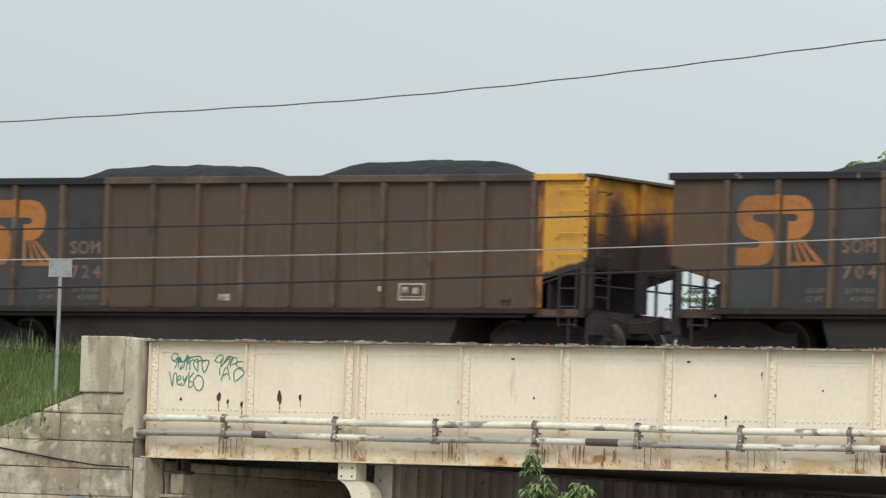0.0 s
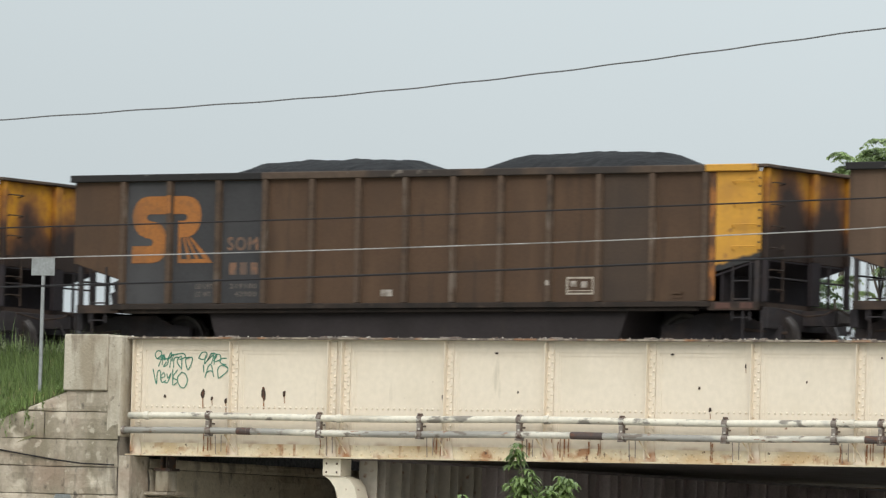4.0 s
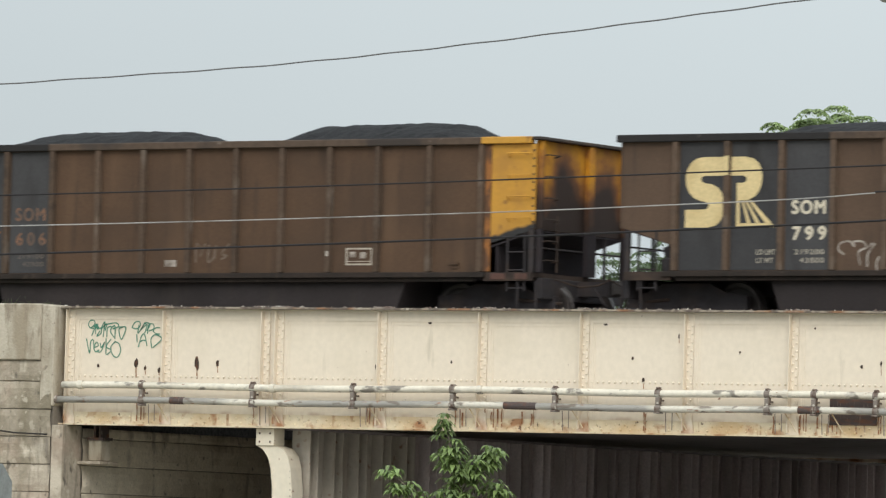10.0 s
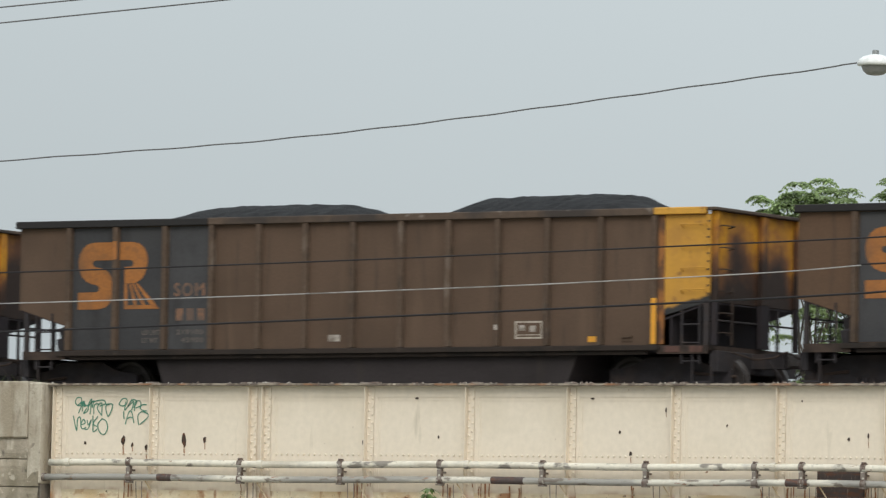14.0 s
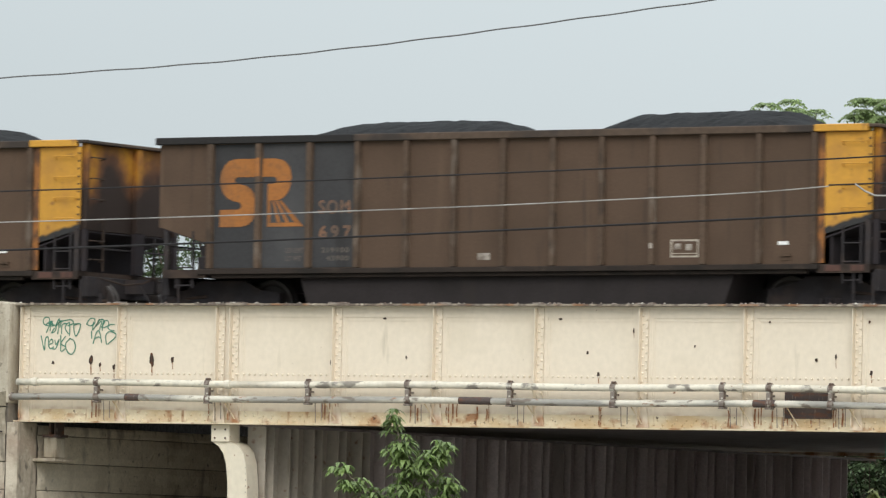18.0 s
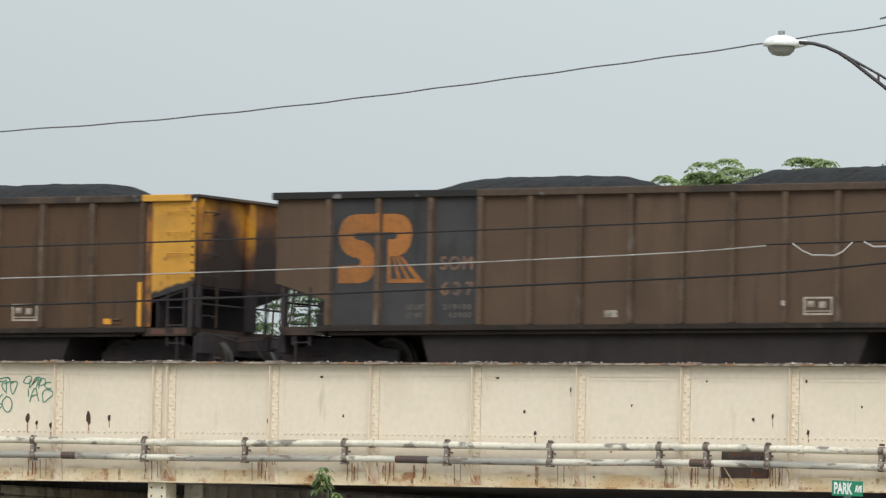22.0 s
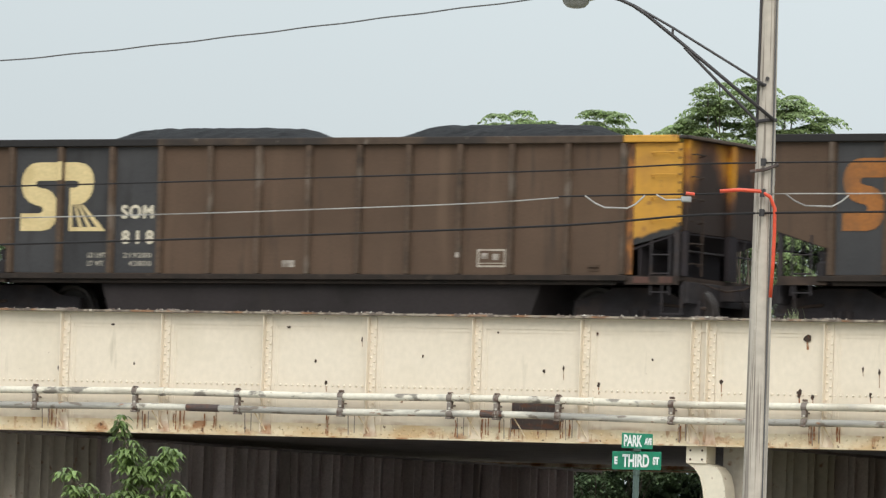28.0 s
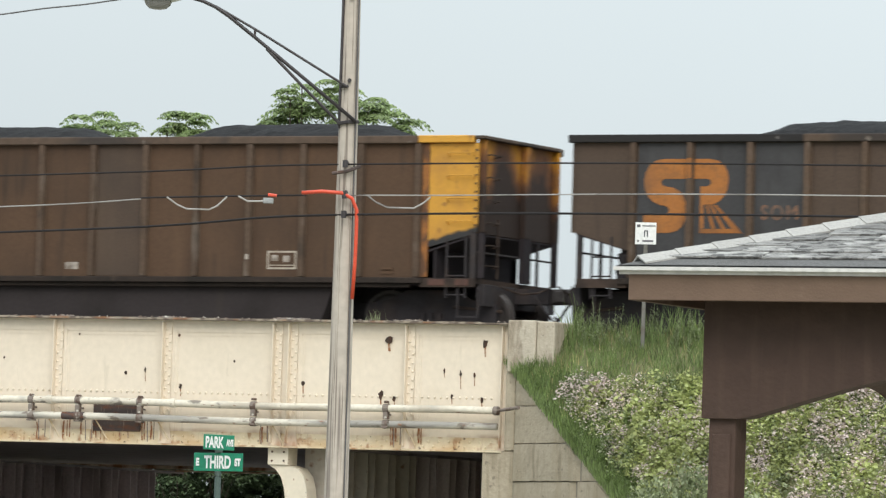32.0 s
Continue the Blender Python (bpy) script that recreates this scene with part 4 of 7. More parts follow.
# ---- plants ----
def leaf_cloud(name, lobes, count, size, mat, seed, droop=0.5, shell=0.55, spray=1, slim=0.3):
    """Many folded leaves scattered through uneven lobes (x, y, z, rx, ry, rz)."""
    r = random.Random(seed)
    vs, fs = [], []
    tot = sum(l[3] * l[5] for l in lobes)
    for lx, ly, lz, rx, ry, rz in lobes:
        for _ in range(int(count * rx * rz / tot)):
            d = Vector((r.gauss(0, 1), r.gauss(0, 1), r.gauss(0, 1))).normalized() * (shell + (1 - shell) * r.random()) * r.uniform(0.75, 1.06)
            c = Vector((lx + d.x * rx, ly + d.y * ry, lz + d.z * rz))
            for _k in range(spray):
                q = c + Vector((r.gauss(0, size * 0.7), r.gauss(0, size * 0.7), r.gauss(0, size * 0.45))) if spray > 1 else c
                a = r.uniform(0, 6.2832)
                s = size * r.uniform(0.6, 1.3)
                f = Vector((math.cos(a), math.sin(a), -droop * r.uniform(0.2, 1.6))).normalized() * s
                w = f.cross(Vector((r.uniform(-0.6, 0.6), r.uniform(-0.6, 0.6), 1))).normalized() * s * slim
                k = len(vs)
                vs += [q, q + f * 0.45 + w, q + f, q + f * 0.45 - w]
                fs += [(k, k + 1, k + 2), (k, k + 2, k + 3)]
    return raw(name, vs, fs, mat)


def limb(a, b, r0, r1, rr, bend=0.15):
    a, b = Vector(a), Vector(b)
    n = 5
    pts = [a.lerp(b, i / n) + Vector((rr.uniform(-1, 1), rr.uniform(-1, 1), 0)) * bend * (0 < i < n) for i in range(n + 1)]
    return (pts, [r0 + (r1 - r0) * i / n for i in range(n + 1)], 7)


def frond_crown(name, clumps, mat, seed, leaf=0.13, fronds=15):
    """Umbrella-like clumps of arching compound leaves: each frond carries drooping leaflets in pairs."""
    r = random.Random(seed)
    vs, fs = [], []
    for lx, ly, lz, rad in clumps:
        for i in range(fronds):
            a = 6.2832 * (i + r.uniform(-0.4, 0.4)) / fronds
            way = Vector((math.cos(a), math.sin(a), 0))
            side = Vector((-way.y, way.x, 0))
            reach, lift = rad * r.uniform(0.7, 1.12), r.uniform(0.25, 0.7)
            n = max(5, int(reach / (leaf * 0.62)))
            for j in range(1, n + 1):
                t = j / n
                p = Vector((lx, ly, lz)) + way * reach * t + Vector((0, 0, reach * (lift * t - (lift + 0.38) * t * t)))
                for sgn in (-1, 1):
                    s = leaf * r.uniform(0.75, 1.25) * (1.1 - 0.35 * t)
                    f = (side * sgn * 0.8 + way * 0.35 + Vector((0, 0, -r.uniform(0.25, 0.85)))).normalized() * s
                    w = f.cross(Vector((r.uniform(-0.4, 0.4), r.uniform(-0.4, 0.4), 1))).normalized() * s * 0.24
                    k = len(vs)
                    vs += [p, p + f * 0.4 + w, p + f, p + f * 0.4 - w]
                    fs += [(k, k + 1, k + 2), (k, k + 2, k + 3)]
    return raw(name, vs, fs, mat)


def frond_tree(x, y, h, clumps, label, mat, seed, trunk=0.2, leaf=0.13, fronds=15):
    rr = random.Random(seed)
    t = empty("tree", pose(x, y, 0))
    tagged(t, label, "tree")
    part("trunk", tubes(limb((0, 0, 0), (rr.uniform(-0.3, 0.3), 0, h * 0.72), trunk, trunk * 0.35, rr, 0.1)), M_BARK, t, smooth=True)
    low = min(c[2] for c in clumps)
    for lx, ly, lz, rad in clumps[::6]:
        part("limb", tubes(limb((lx * 0.15, ly * 0.15, max(h * 0.3, min(low, lz - 1.4))), (lx, ly, lz - 0.03), trunk * 0.3, 0.014, rr)), M_BARK, t)
    part("crown", frond_crown("crown", clumps, mat, seed, leaf, fronds), mat, t)
    return t


# woods behind the railway: tall crowns that stand above the cars, lower ones seen between them
def umbrella_clumps(w, ztop, depth, drop, n, seed, rad):
    """Clumps under a domed outline: most of them near the outside."""
    rr = random.Random(seed)
    out = []
    for i in range(n):
        u = max(-1, min(1, -1 + 2 * (i + rr.uniform(-0.3, 0.3)) / (n - 1)))
        for base in (0, 0.14, 0.3, 0.48, 0.7, 1.0, 1.5):
            fall = base + rr.uniform(0, 0.16)
            if fall < depth:
                out.append((u * w + rr.uniform(-0.28, 0.28), rr.uniform(-0.9, 0.9) * w * 0.6, ztop - 0.06 - drop * abs(u) ** 1.8 - fall + rr.uniform(-0.1, 0.06), rr.uniform(*rad)))
    for i in range(int(n * depth * 1.1)):
        out.append((rr.uniform(-w, w), rr.uniform(-w, w) * 0.6, ztop - drop - rr.random() ** 0.8 * depth, rr.uniform(*rad) * 1.15))
    return out


for x, y, w, zt, dep, drop, n, sd, rad in ((-3.62, 36, 0.85, 12.78, 4.4, 0.4, 8, 11, (0.26, 0.46)), (-1.5, 36.5, 0.48, 12.95, 4.4, 0.3, 5, 12, (0.24, 0.4)), (2.4, 36, 1.65, 13.42, 5.0, 0.75, 15, 13, (0.28, 0.5)), (-5.35, 37, 0.2, 12.55, 3.0, 0.2, 3, 14, (0.2, 0.32))):
    frond_tree(x, y, zt, umbrella_clumps(w, zt, dep, drop, n, sd, rad), "leafy green tree with drooping compound leaves behind the railway", M_LEAF2, sd, 0.09, 0.15)
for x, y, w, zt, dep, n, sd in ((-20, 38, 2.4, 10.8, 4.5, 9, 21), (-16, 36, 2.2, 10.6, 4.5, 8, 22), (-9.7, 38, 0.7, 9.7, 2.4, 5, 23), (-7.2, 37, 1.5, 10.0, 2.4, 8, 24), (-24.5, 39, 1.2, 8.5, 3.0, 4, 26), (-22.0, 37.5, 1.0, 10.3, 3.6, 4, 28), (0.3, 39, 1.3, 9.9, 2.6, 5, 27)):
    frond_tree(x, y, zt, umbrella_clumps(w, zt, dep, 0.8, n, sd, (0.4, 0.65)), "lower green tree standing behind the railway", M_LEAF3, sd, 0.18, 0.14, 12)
for x, w, sd in ((-5.7, 1.5, 51), (-2.7, 1.5, 52), (0.3, 1.5, 53)):
    frond_tree(x, 44, 11.3, umbrella_clumps(w, 11.3, 3.6, 0.6, 13, sd, (0.45, 0.7)), "dense green tree in the woods behind the railway", M_LEAF3, sd, 0.18, 0.17, 13)
# dim foliage past the bridge gets its shade from the deep_shade_leaf colour
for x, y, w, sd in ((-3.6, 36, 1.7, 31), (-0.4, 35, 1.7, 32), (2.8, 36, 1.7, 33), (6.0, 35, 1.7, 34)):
    frond_tree(x, y, 6.6, umbrella_clumps(w, 6.6, 5.6, 0.6, 11, sd, (0.4, 0.65)), "green tree beyond the underpass, shade put into its leaf colour", M_LEAF4, sd, 0.07, 0.15, 12)
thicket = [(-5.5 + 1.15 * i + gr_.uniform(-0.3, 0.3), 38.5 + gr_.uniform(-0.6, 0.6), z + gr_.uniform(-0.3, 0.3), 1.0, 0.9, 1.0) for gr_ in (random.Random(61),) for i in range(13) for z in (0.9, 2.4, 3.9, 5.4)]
tagged(new("thicket", leaf_cloud("thicket", thicket, 90000, 0.2, M_LEAF4, 62, 0.9, 0.15, slim=0.4)), "dense thicket beyond the underpass, shade put into its leaf colour", "thicket", kind="stuff")
fence = empty("board_fence", pose(0, 33, 0))
tagged(fence, "brown board fence with pale posts beyond the underpass", "fence")
for i in range(24):
    part("board", boxes((-3.2 + 0.15 * i, -3.06 + 0.15 * i, 0, 0.03, 0.0, 3.2)), M_FENCE, fence)
for x in (-3.3, -1.45, -0.35, 0.45):
    part("post", boxes((x, x + 0.05, -0.05, 0.0, 0, 3.3)), M_GREY, fence)
vine = empty("vine", pose(4.75, 24.5, 0))
tagged(vine, "pale green vine hanging at the end of the pier", "vine")
part("stem", tubes(([(0, 0, 0), (0.03, 0, 2.0), (0.0, 0, 4.1)], 0.012, 5)), M_BARK, vine)
part("foliage", leaf_cloud("foliage", [(0.12, 0, 3.55, 0.14, 0.1, 0.3), (0.05, 0, 2.6, 0.1, 0.1, 0.5)], 60, 0.22, M_BUSH, 5, 1.6, 0.1), M_BUSH, vine)

def drooping_leaves(name, lobes, count, size, mat, seed):
    """Slim pointed leaves in whorls, each folded along its midrib and arching over to a hanging tip."""
    r = random.Random(seed)
    vs, fs = [], []
    tot = sum(l[3] * l[5] for l in lobes)
    for lx, ly, lz, rx, ry, rz in lobes:
        for _ in range(int(count * rx * rz / tot / 5)):
            d = Vector((r.gauss(0, 1), r.gauss(0, 1), r.gauss(0, 1))).normalized() * r.uniform(0.2, 1.0)
            c = Vector((lx + d.x * rx, ly + d.y * ry, lz + d.z * rz))
            turn = r.uniform(0, 6.28)
            for i in range(5):
                a = turn + 1.2566 * i + r.uniform(-0.4, 0.4)
                s = size * r.uniform(0.7, 1.35)
                out = Vector((math.cos(a), math.sin(a), 0))
                side = Vector((-out.y, out.x, 0)) * s * r.uniform(0.15, 0.22)
                lift = r.uniform(-0.1, 0.35)
                mid = [c + out * s * t + Vector((0, 0, s * (lift * t - (lift + 0.6) * t * t))) for t in (0.08, 0.4, 0.72, 1.0)]
                up = Vector((0, 0, s * 0.05))
                k = len(vs)
                vs += [mid[0], mid[1] + side + up, mid[1], mid[1] - side + up, mid[2] + side * 0.8 + up, mid[2], mid[2] - side * 0.8 + up, mid[3]]
                fs += [(k, k + 1, k + 2), (k, k + 2, k + 3), (k + 1, k + 4, k + 5, k + 2), (k + 2, k + 5, k + 6, k + 3), (k + 4, k + 7, k + 5), (k + 5, k + 7, k + 6)]
    return raw(name, vs, fs, mat)


YOUNG = pose(33.4, -41.84, 0, 0, 0, 31)
young = empty("young_tree", YOUNG)
tagged(young, "slender young street tree with drooping pointed leaves", "tree")
yr = random.Random(17)
YL = [(-0.22, 0, 3.27, 0.09, 0.09, 0.17), (-0.14, 0, 3.02, 0.15, 0.15, 0.2), (0.02, 0, 2.8, 0.27, 0.25, 0.25), (0.27, 0, 2.97, 0.13, 0.13, 0.2), (0.37, 0, 2.62, 0.14, 0.14, 0.16), (-0.78, 0, 2.78, 0.1, 0.1, 0.08),
      (-0.62, 0, 2.62, 0.16, 0.14, 0.12), (-0.42, 0, 2.42, 0.24, 0.2, 0.18), (0.0, 0, 2.4, 0.42, 0.35, 0.3), (0.52, 0, 2.3, 0.14, 0.14, 0.2), (-0.72, 0, 2.3, 0.15, 0.15, 0.14), (0.0, 0, 1.95, 0.62, 0.5, 0.35)]
part("trunk", tubes(([(0, 0, 0), (0.02, 0.01, 1.2), (0.0, 0, 2.2), (-0.1, 0, 2.9), (-0.2, 0, 3.3)], [0.045, 0.035, 0.024, 0.014, 0.006], 7)), M_BARK, young, smooth=True)
for lx, ly, lz, rx, ry, rz in YL[1:]:
    part("branch", tubes(limb((0, 0, max(1.5, lz - 0.6)), (lx, ly, lz), 0.015, 0.005, yr, 0.03)), M_BARK, young)
part("crown", drooping_leaves("crown", YL, 3900, 0.1, M_LEAF, 44), M_LEAF, young)
part("red_leaf", leaf_cloud("red_leaf", [(0.46, -0.1, 2.43, 0.06, 0.03, 0.03)], 5, 0.1, M_REDLEAF, 6, 0.3), M_REDLEAF, young, "reddish new leaves")


def blades(name, spots, h, mat, seed, label):
    """Tapered grass blades at (x, y, z, height factor)."""
    r = random.Random(seed)
    vs, fs = [], []
    for x, y, z, k in spots:
        a, hh = r.uniform(0, 6.28), h * k * r.uniform(0.5, 1.3) * (0.85 + 0.7 * noise.noise(Vector((x * 1.9, y * 1.9, seed))))
        lean = Vector((math.cos(a), math.sin(a), 0)) * hh * r.uniform(0.1, 0.55)
        w = Vector((r.uniform(0.6, 1), r.uniform(-0.6, 0.6), 0)).normalized() * r.uniform(0.003, 0.0085)
        p = Vector((x, y, z - 0.03))
        mid = p + lean * 0.35 + Vector((0, 0, hh * 0.6))
        n = len(vs)
        vs += [p - w, p + w, mid + w * 0.7, mid - w * 0.7, p + lean + Vector((0, 0, hh))]
        fs += [(n, n + 1, n + 2, n + 3), (n + 3, n + 2, n + 4)]
    return tagged(new(name, raw(name, vs, fs, mat)), label, "grass", kind="stuff")


def seed_stalks(name, spots, mat, seed, label):
    """Upright weeds: a stem set with many small rising leaves."""
    r = random.Random(seed)
    vs, fs = [], []
    for x, y, z, h in spots:
        lean = Vector((r.uniform(-0.25, 0.25), r.uniform(-0.25, 0.25), 1)).normalized()
        p = Vector((x, y, z))
        for i in range(int(34 * h / 0.5)):
            t = r.uniform(0.1, 1)
            a, s = r.uniform(0, 6.28), 0.085 * (1.15 - t) * r.uniform(0.7, 1.4) + 0.012
            q = p + lean * h * t
            f = Vector((math.cos(a), math.sin(a), r.uniform(0.3, 1.1))).normalized() * s
            w = f.cross(Vector((0, 0, 1))).normalized() * s * 0.13
            k = len(vs)
            vs += [q - w, q + w, q + f]
            fs.append((k, k + 1, k + 2))
        k = len(vs)
        vs += [p + Vector((-0.004, 0, 0)), p + Vector((0.004, 0, 0)), p + lean * h]
        fs.append((k, k + 1, k + 2))
    return tagged(new(name, raw(name, vs, fs, mat)), label, "weeds", kind="stuff")


gr = random.Random(5)


def on_west(s):
    out = []
    while len(out) < s:
        y = gr.uniform(-2.6, 0.45)
        x0 = -1.25 + (y + 0.3) / 0.7 if y < -0.3 else -1.2
        x = gr.uniform(-5.5, x0)
        z = 5.98 - (0.4 - y) * 0.78
        out.append((x, y, z, 1.0 if y < 0.1 else 1.3))
    return out


def on_east(s, y0, y1, x1=33, margin=0.25):
    out = []
    while len(out) < s:
        y = gr.uniform(y0, y1)
        x = gr.uniform(east_edge(y) + margin, x1)
        if y < 0 or x > 24.25:
            out.append((x, y, 6.25 - (0.4 - y), 1.0))
    return out


blades("grass", [(x, y, 5.98 - max(0, 0.4 - y) * 0.78, gr.uniform(0.7, 1.5)) for x, y in ((gr.uniform(-9, -1.25), gr.uniform(-0.3, 0.55)) for _ in range(11000))], 0.3, M_GRASS, 11, "tall green grass at the crest of the embankment")
seed_stalks("tall_weeds", [(x, y, 5.95 - max(0, 0.4 - y) * 0.78, gr.uniform(0.25, 0.55)) for x, y in ((gr.uniform(-8, -1.3), gr.uniform(-1.6, 0.5)) for _ in range(240))], M_GRASS, 44, "bushy green weeds at the crest of the embankment")
blades("grass", on_west(30000), 0.29, M_GRASS, 1, "tall green grass on the embankment behind the wing wall")
blades("grass", on_east(22000, -1.5, 0.45), 0.26, M_GRASS, 2, "green grass along the top of the embankment")
blades("grass", [(east_edge(y) + 0.02 + abs(gr.gauss(0, 0.45)), y, 6.25 - (0.4 - y), 1) for y in (gr.uniform(-6.0, -0.1) for _ in range(14000))], 0.22, M_GRASS, 4, "green grass along the wing wall")
seed_stalks("tall_weeds", [(x, y, z, gr.uniform(0.25, 0.62)) for x, y, z, k in on_east(150, 0.05, 0.5, 28.5)], M_WILLOW, 41, "tall grey-green weeds at the edge of the track")
seed_stalks("edge_weeds", [(east_edge(y) + gr.uniform(0.05, 0.9), y, 6.25 - (0.4 - y), gr.uniform(0.2, 0.5)) for y in (gr.uniform(-6.0, -0.3) for _ in range(260))], M_GRASS, 43, "bushy green weeds along the wing wall")
seed_stalks("tall_weeds", [(gr.uniform(-3.6, -0.5), gr.uniform(0.1, 0.6), 6.1, gr.uniform(0.15, 0.45)) for _ in range(60)], M_WILLOW, 42, "tall grey-green weeds behind the concrete pillar")
blades("weeds", [(x, y, z, 0.6 + 0.6 * (0.5 + 0.5 * math.sin(x * 2.3) * math.sin(x * 0.9 + 1))) for x, y, z, k in on_east(1500, 0.1, 0.5)], 0.5, M_GRASS, 3, "tall seeding weeds at the edge of the track")
blades("dry_grass", on_east(2500, -1.2, 0.4), 0.24, M_STRAW, 6, "dry straw stalks in the embankment grass")
blades("dry_grass", on_west(1300), 0.24, M_STRAW, 7, "dry straw stalks in the embankment grass")
blades("weeds", [(gr.uniform(-3.5, -0.4), gr.uniform(0.1, 0.6), 6.25, gr.uniform(0.3, 1)) for _ in range(160)], 0.42, M_GRASS, 8, "seeding weeds behind the concrete pillar")
blades("weeds", [(20.75 + gr.gauss(0, 0.09), 0.3, 6.42, gr.uniform(0.5, 1)) for _ in range(26)], 0.26, M_WILLOW, 9, "small dry weed growing on the girder flange")


def shrub_cover(name, region, count, size, mat, seed, h, label, keep):
    r = random.Random(seed)
    vs, fs = [], []
    n = 0
    while n < count:
        y = r.uniform(region[2], region[3])
        x = r.uniform(region[0], region[1])
        if x < east_edge(y) + 0.5 or not keep(Vector((x, y, 0))):
            continue
        # one small mound of leaves
        rad, size_k = r.uniform(0.08, 0.24), r.uniform(0.7, 1.25)
        hue = r.uniform(0.6, 1.0)
        for _ in range(int(55 * rad / 0.16)):
            n += 1
            d = Vector((r.gauss(0, 1), r.gauss(0, 1), abs(r.gauss(0, 1)))).normalized() * rad * r.uniform(0.5, 1.05)
            c = Vector((x + d.x, y + d.y, 6.25 - (0.4 - y - d.y) + h * hue * 0.55 + d.z))
            a, s = r.uniform(0, 6.28), size * size_k * r.uniform(0.6, 1.3)
            f = Vector((math.cos(a), math.sin(a), r.uniform(-0.9, 0.7))).normalized() * s
            w = f.cross(Vector((r.gauss(0, 0.8), r.gauss(0, 0.8), 1))).normalized() * s * 0.36
            k = len(vs)
            vs += [c, c + f * 0.5 + w, c + f, c + f * 0.5 - w]
            fs += [(k, k + 1, k + 2), (k, k + 2, k + 3)]
    return tagged(new(name, raw(name, vs, fs, mat)), label, "shrub", kind="stuff")


def flowery(q):
    return noise.noise(q * 0.75 + Vector((5.3, 0, 0))) + 0.55 * noise.noise(q * 2.6) + 0.12 * (q.y + 2.2) > 0.02


shrub_cover("shrub_cover", (24.5, 33, -6.2, -0.6), 62000, 0.082, M_BUSH, 31, 0.35, "low yellow-green shrubs covering the embankment slope", lambda q: rng.random() < (0.3 if flowery(q) else 1))
shrub_cover("flower_cover", (24.5, 33, -5.2, -0.7), 28000, 0.05, M_FLOWER, 32, 0.42, "pale pink and white blossom among the shrubs", lambda q: rng.random() < (0.9 if flowery(q) else 0.4))
shrub_cover("weed_cover", (24.5, 33, -6.2, -0.6), 30000, 0.055, M_WILLOW, 33, 0.3, "grey-green weeds on the embankment slope", lambda q: True)
wl_ = [(27.7, -3.9, 3.4, 0.5, 0.5, 0.5), (28.4, -4.0, 3.5, 0.6, 0.5, 0.75), (29.2, -4.1, 3.3, 0.7, 0.5, 0.6), (28.3, -4.7, 2.6, 0.7, 0.5, 0.6), (29.6, -4.6, 2.7, 0.7, 0.5, 0.7)]
bush = empty("bush")
tagged(bush, "dense grey-green bush with fine drooping leaves on the slope", "bush")
part("stems", tubes(*[([(28.6 + 0.1 * i, -4.4, 1.6), (wx, wy, wz)], [0.03, 0.008], 5) for i, (wx, wy, wz, *_r) in enumerate(wl_)]), M_BARK, bush)
part("foliage", leaf_cloud("foliage", wl_, 6000, 0.085, M_WILLOW, 35, 1.6, 0.35), M_WILLOW, bush)


# ---- signs ----
def plate_sign(name, x, y, z, w, h, zbase, face, label, bars=(), steel=M_GREY):
    s = empty(name, pose(x, y, 0, 0, 0, 12))
    tagged(s, label, "sign")
    part("panel", boxes((-w / 2, w / 2, -0.008, 0.0, z - h / 2, z + h / 2), bev=0.003), face, s)
    part("post", boxes((-0.03, 0.03, 0.001, 0.012, zbase, z + h / 2), (-0.03, -0.02, 0.012, 0.04, zbase, z + h / 2), (0.02, 0.03, 0.012, 0.04, zbase, z + h / 2)), steel, s)
    part("bolt", boxes((-0.012, 0.012, -0.014, -0.0085, z + h * 0.32, z + h * 0.32 + 0.02)), M_GREY, s)
    for bx, bz, bw, bh in bars:
        part("print_bar", boxes((bx, bx + bw, -0.0125, -0.0085, z + bz, z + bz + bh)), M_SIGNBAR, s)
    return s


plate_sign("trackside_sign", -1.75, -0.45, 7.68, 0.46, 0.33, 5.3, M_GREY, "bare grey sign plate on a steel post above the grass")
plate_sign("trackside_sign", 25.72, 0.1, 7.885, 0.35, 0.36, 6.0, M_SIGNWHITE, "white sign with small dark print on a post by the track",
           [(-0.15, 0.1, 0.06, 0.045), (-0.06, 0.115, 0.22, 0.018), (-0.03, -0.06, 0.02, 0.11), (0.02, -0.06, 0.02, 0.11), (-0.03, 0.03, 0.07, 0.02), (-0.14, -0.14, 0.03, 0.03), (-0.05, -0.14, 0.18, 0.03)], M_POST2)

stop = empty("road_sign", pose(20.24, -31.30, 0, 0, 0, 91))
tagged(stop, "bare grey back of an eight-sided road sign on a post", "road sign")
bm = bmesh.new()
prism(bm, [(0.41 * math.cos(math.radians(22.5 + 45 * k)), 2.61 + 0.41 * math.sin(math.radians(22.5 + 45 * k))) for k in range(8)], -0.003, 0.003)
part("plate", bm, M_GREY, stop)
part("post", boxes((-0.025, 0.025, -0.045, -0.0035, 0, 2.61 + 0.33)), M_GREY, stop)
part("bolt", boxes((-0.01, 0.01, -0.052, -0.0455, 2.61 + 0.25, 2.61 + 0.27), bev=0.002), M_UNDER, stop)

ss = empty("street_name_sign", pose(38.84, -41.12, 0, 0, 0, 28))
tagged(ss, "two green street name blades with white letters on a post", "street sign")
part("post", tubes(([(0, 0.03, 0), (0, 0.03, 2.97)], 0.032, 10)), M_POST, ss, smooth=True)
part("cap", boxes((-0.035, 0.035, 0.0, 0.06, 2.93, 2.985), bev=0.006), M_POST, ss)
part("blade_bracket", boxes((-0.04, 0.04, 0.0, 0.05, 3.17, 3.2), bev=0.004), M_POST, ss)


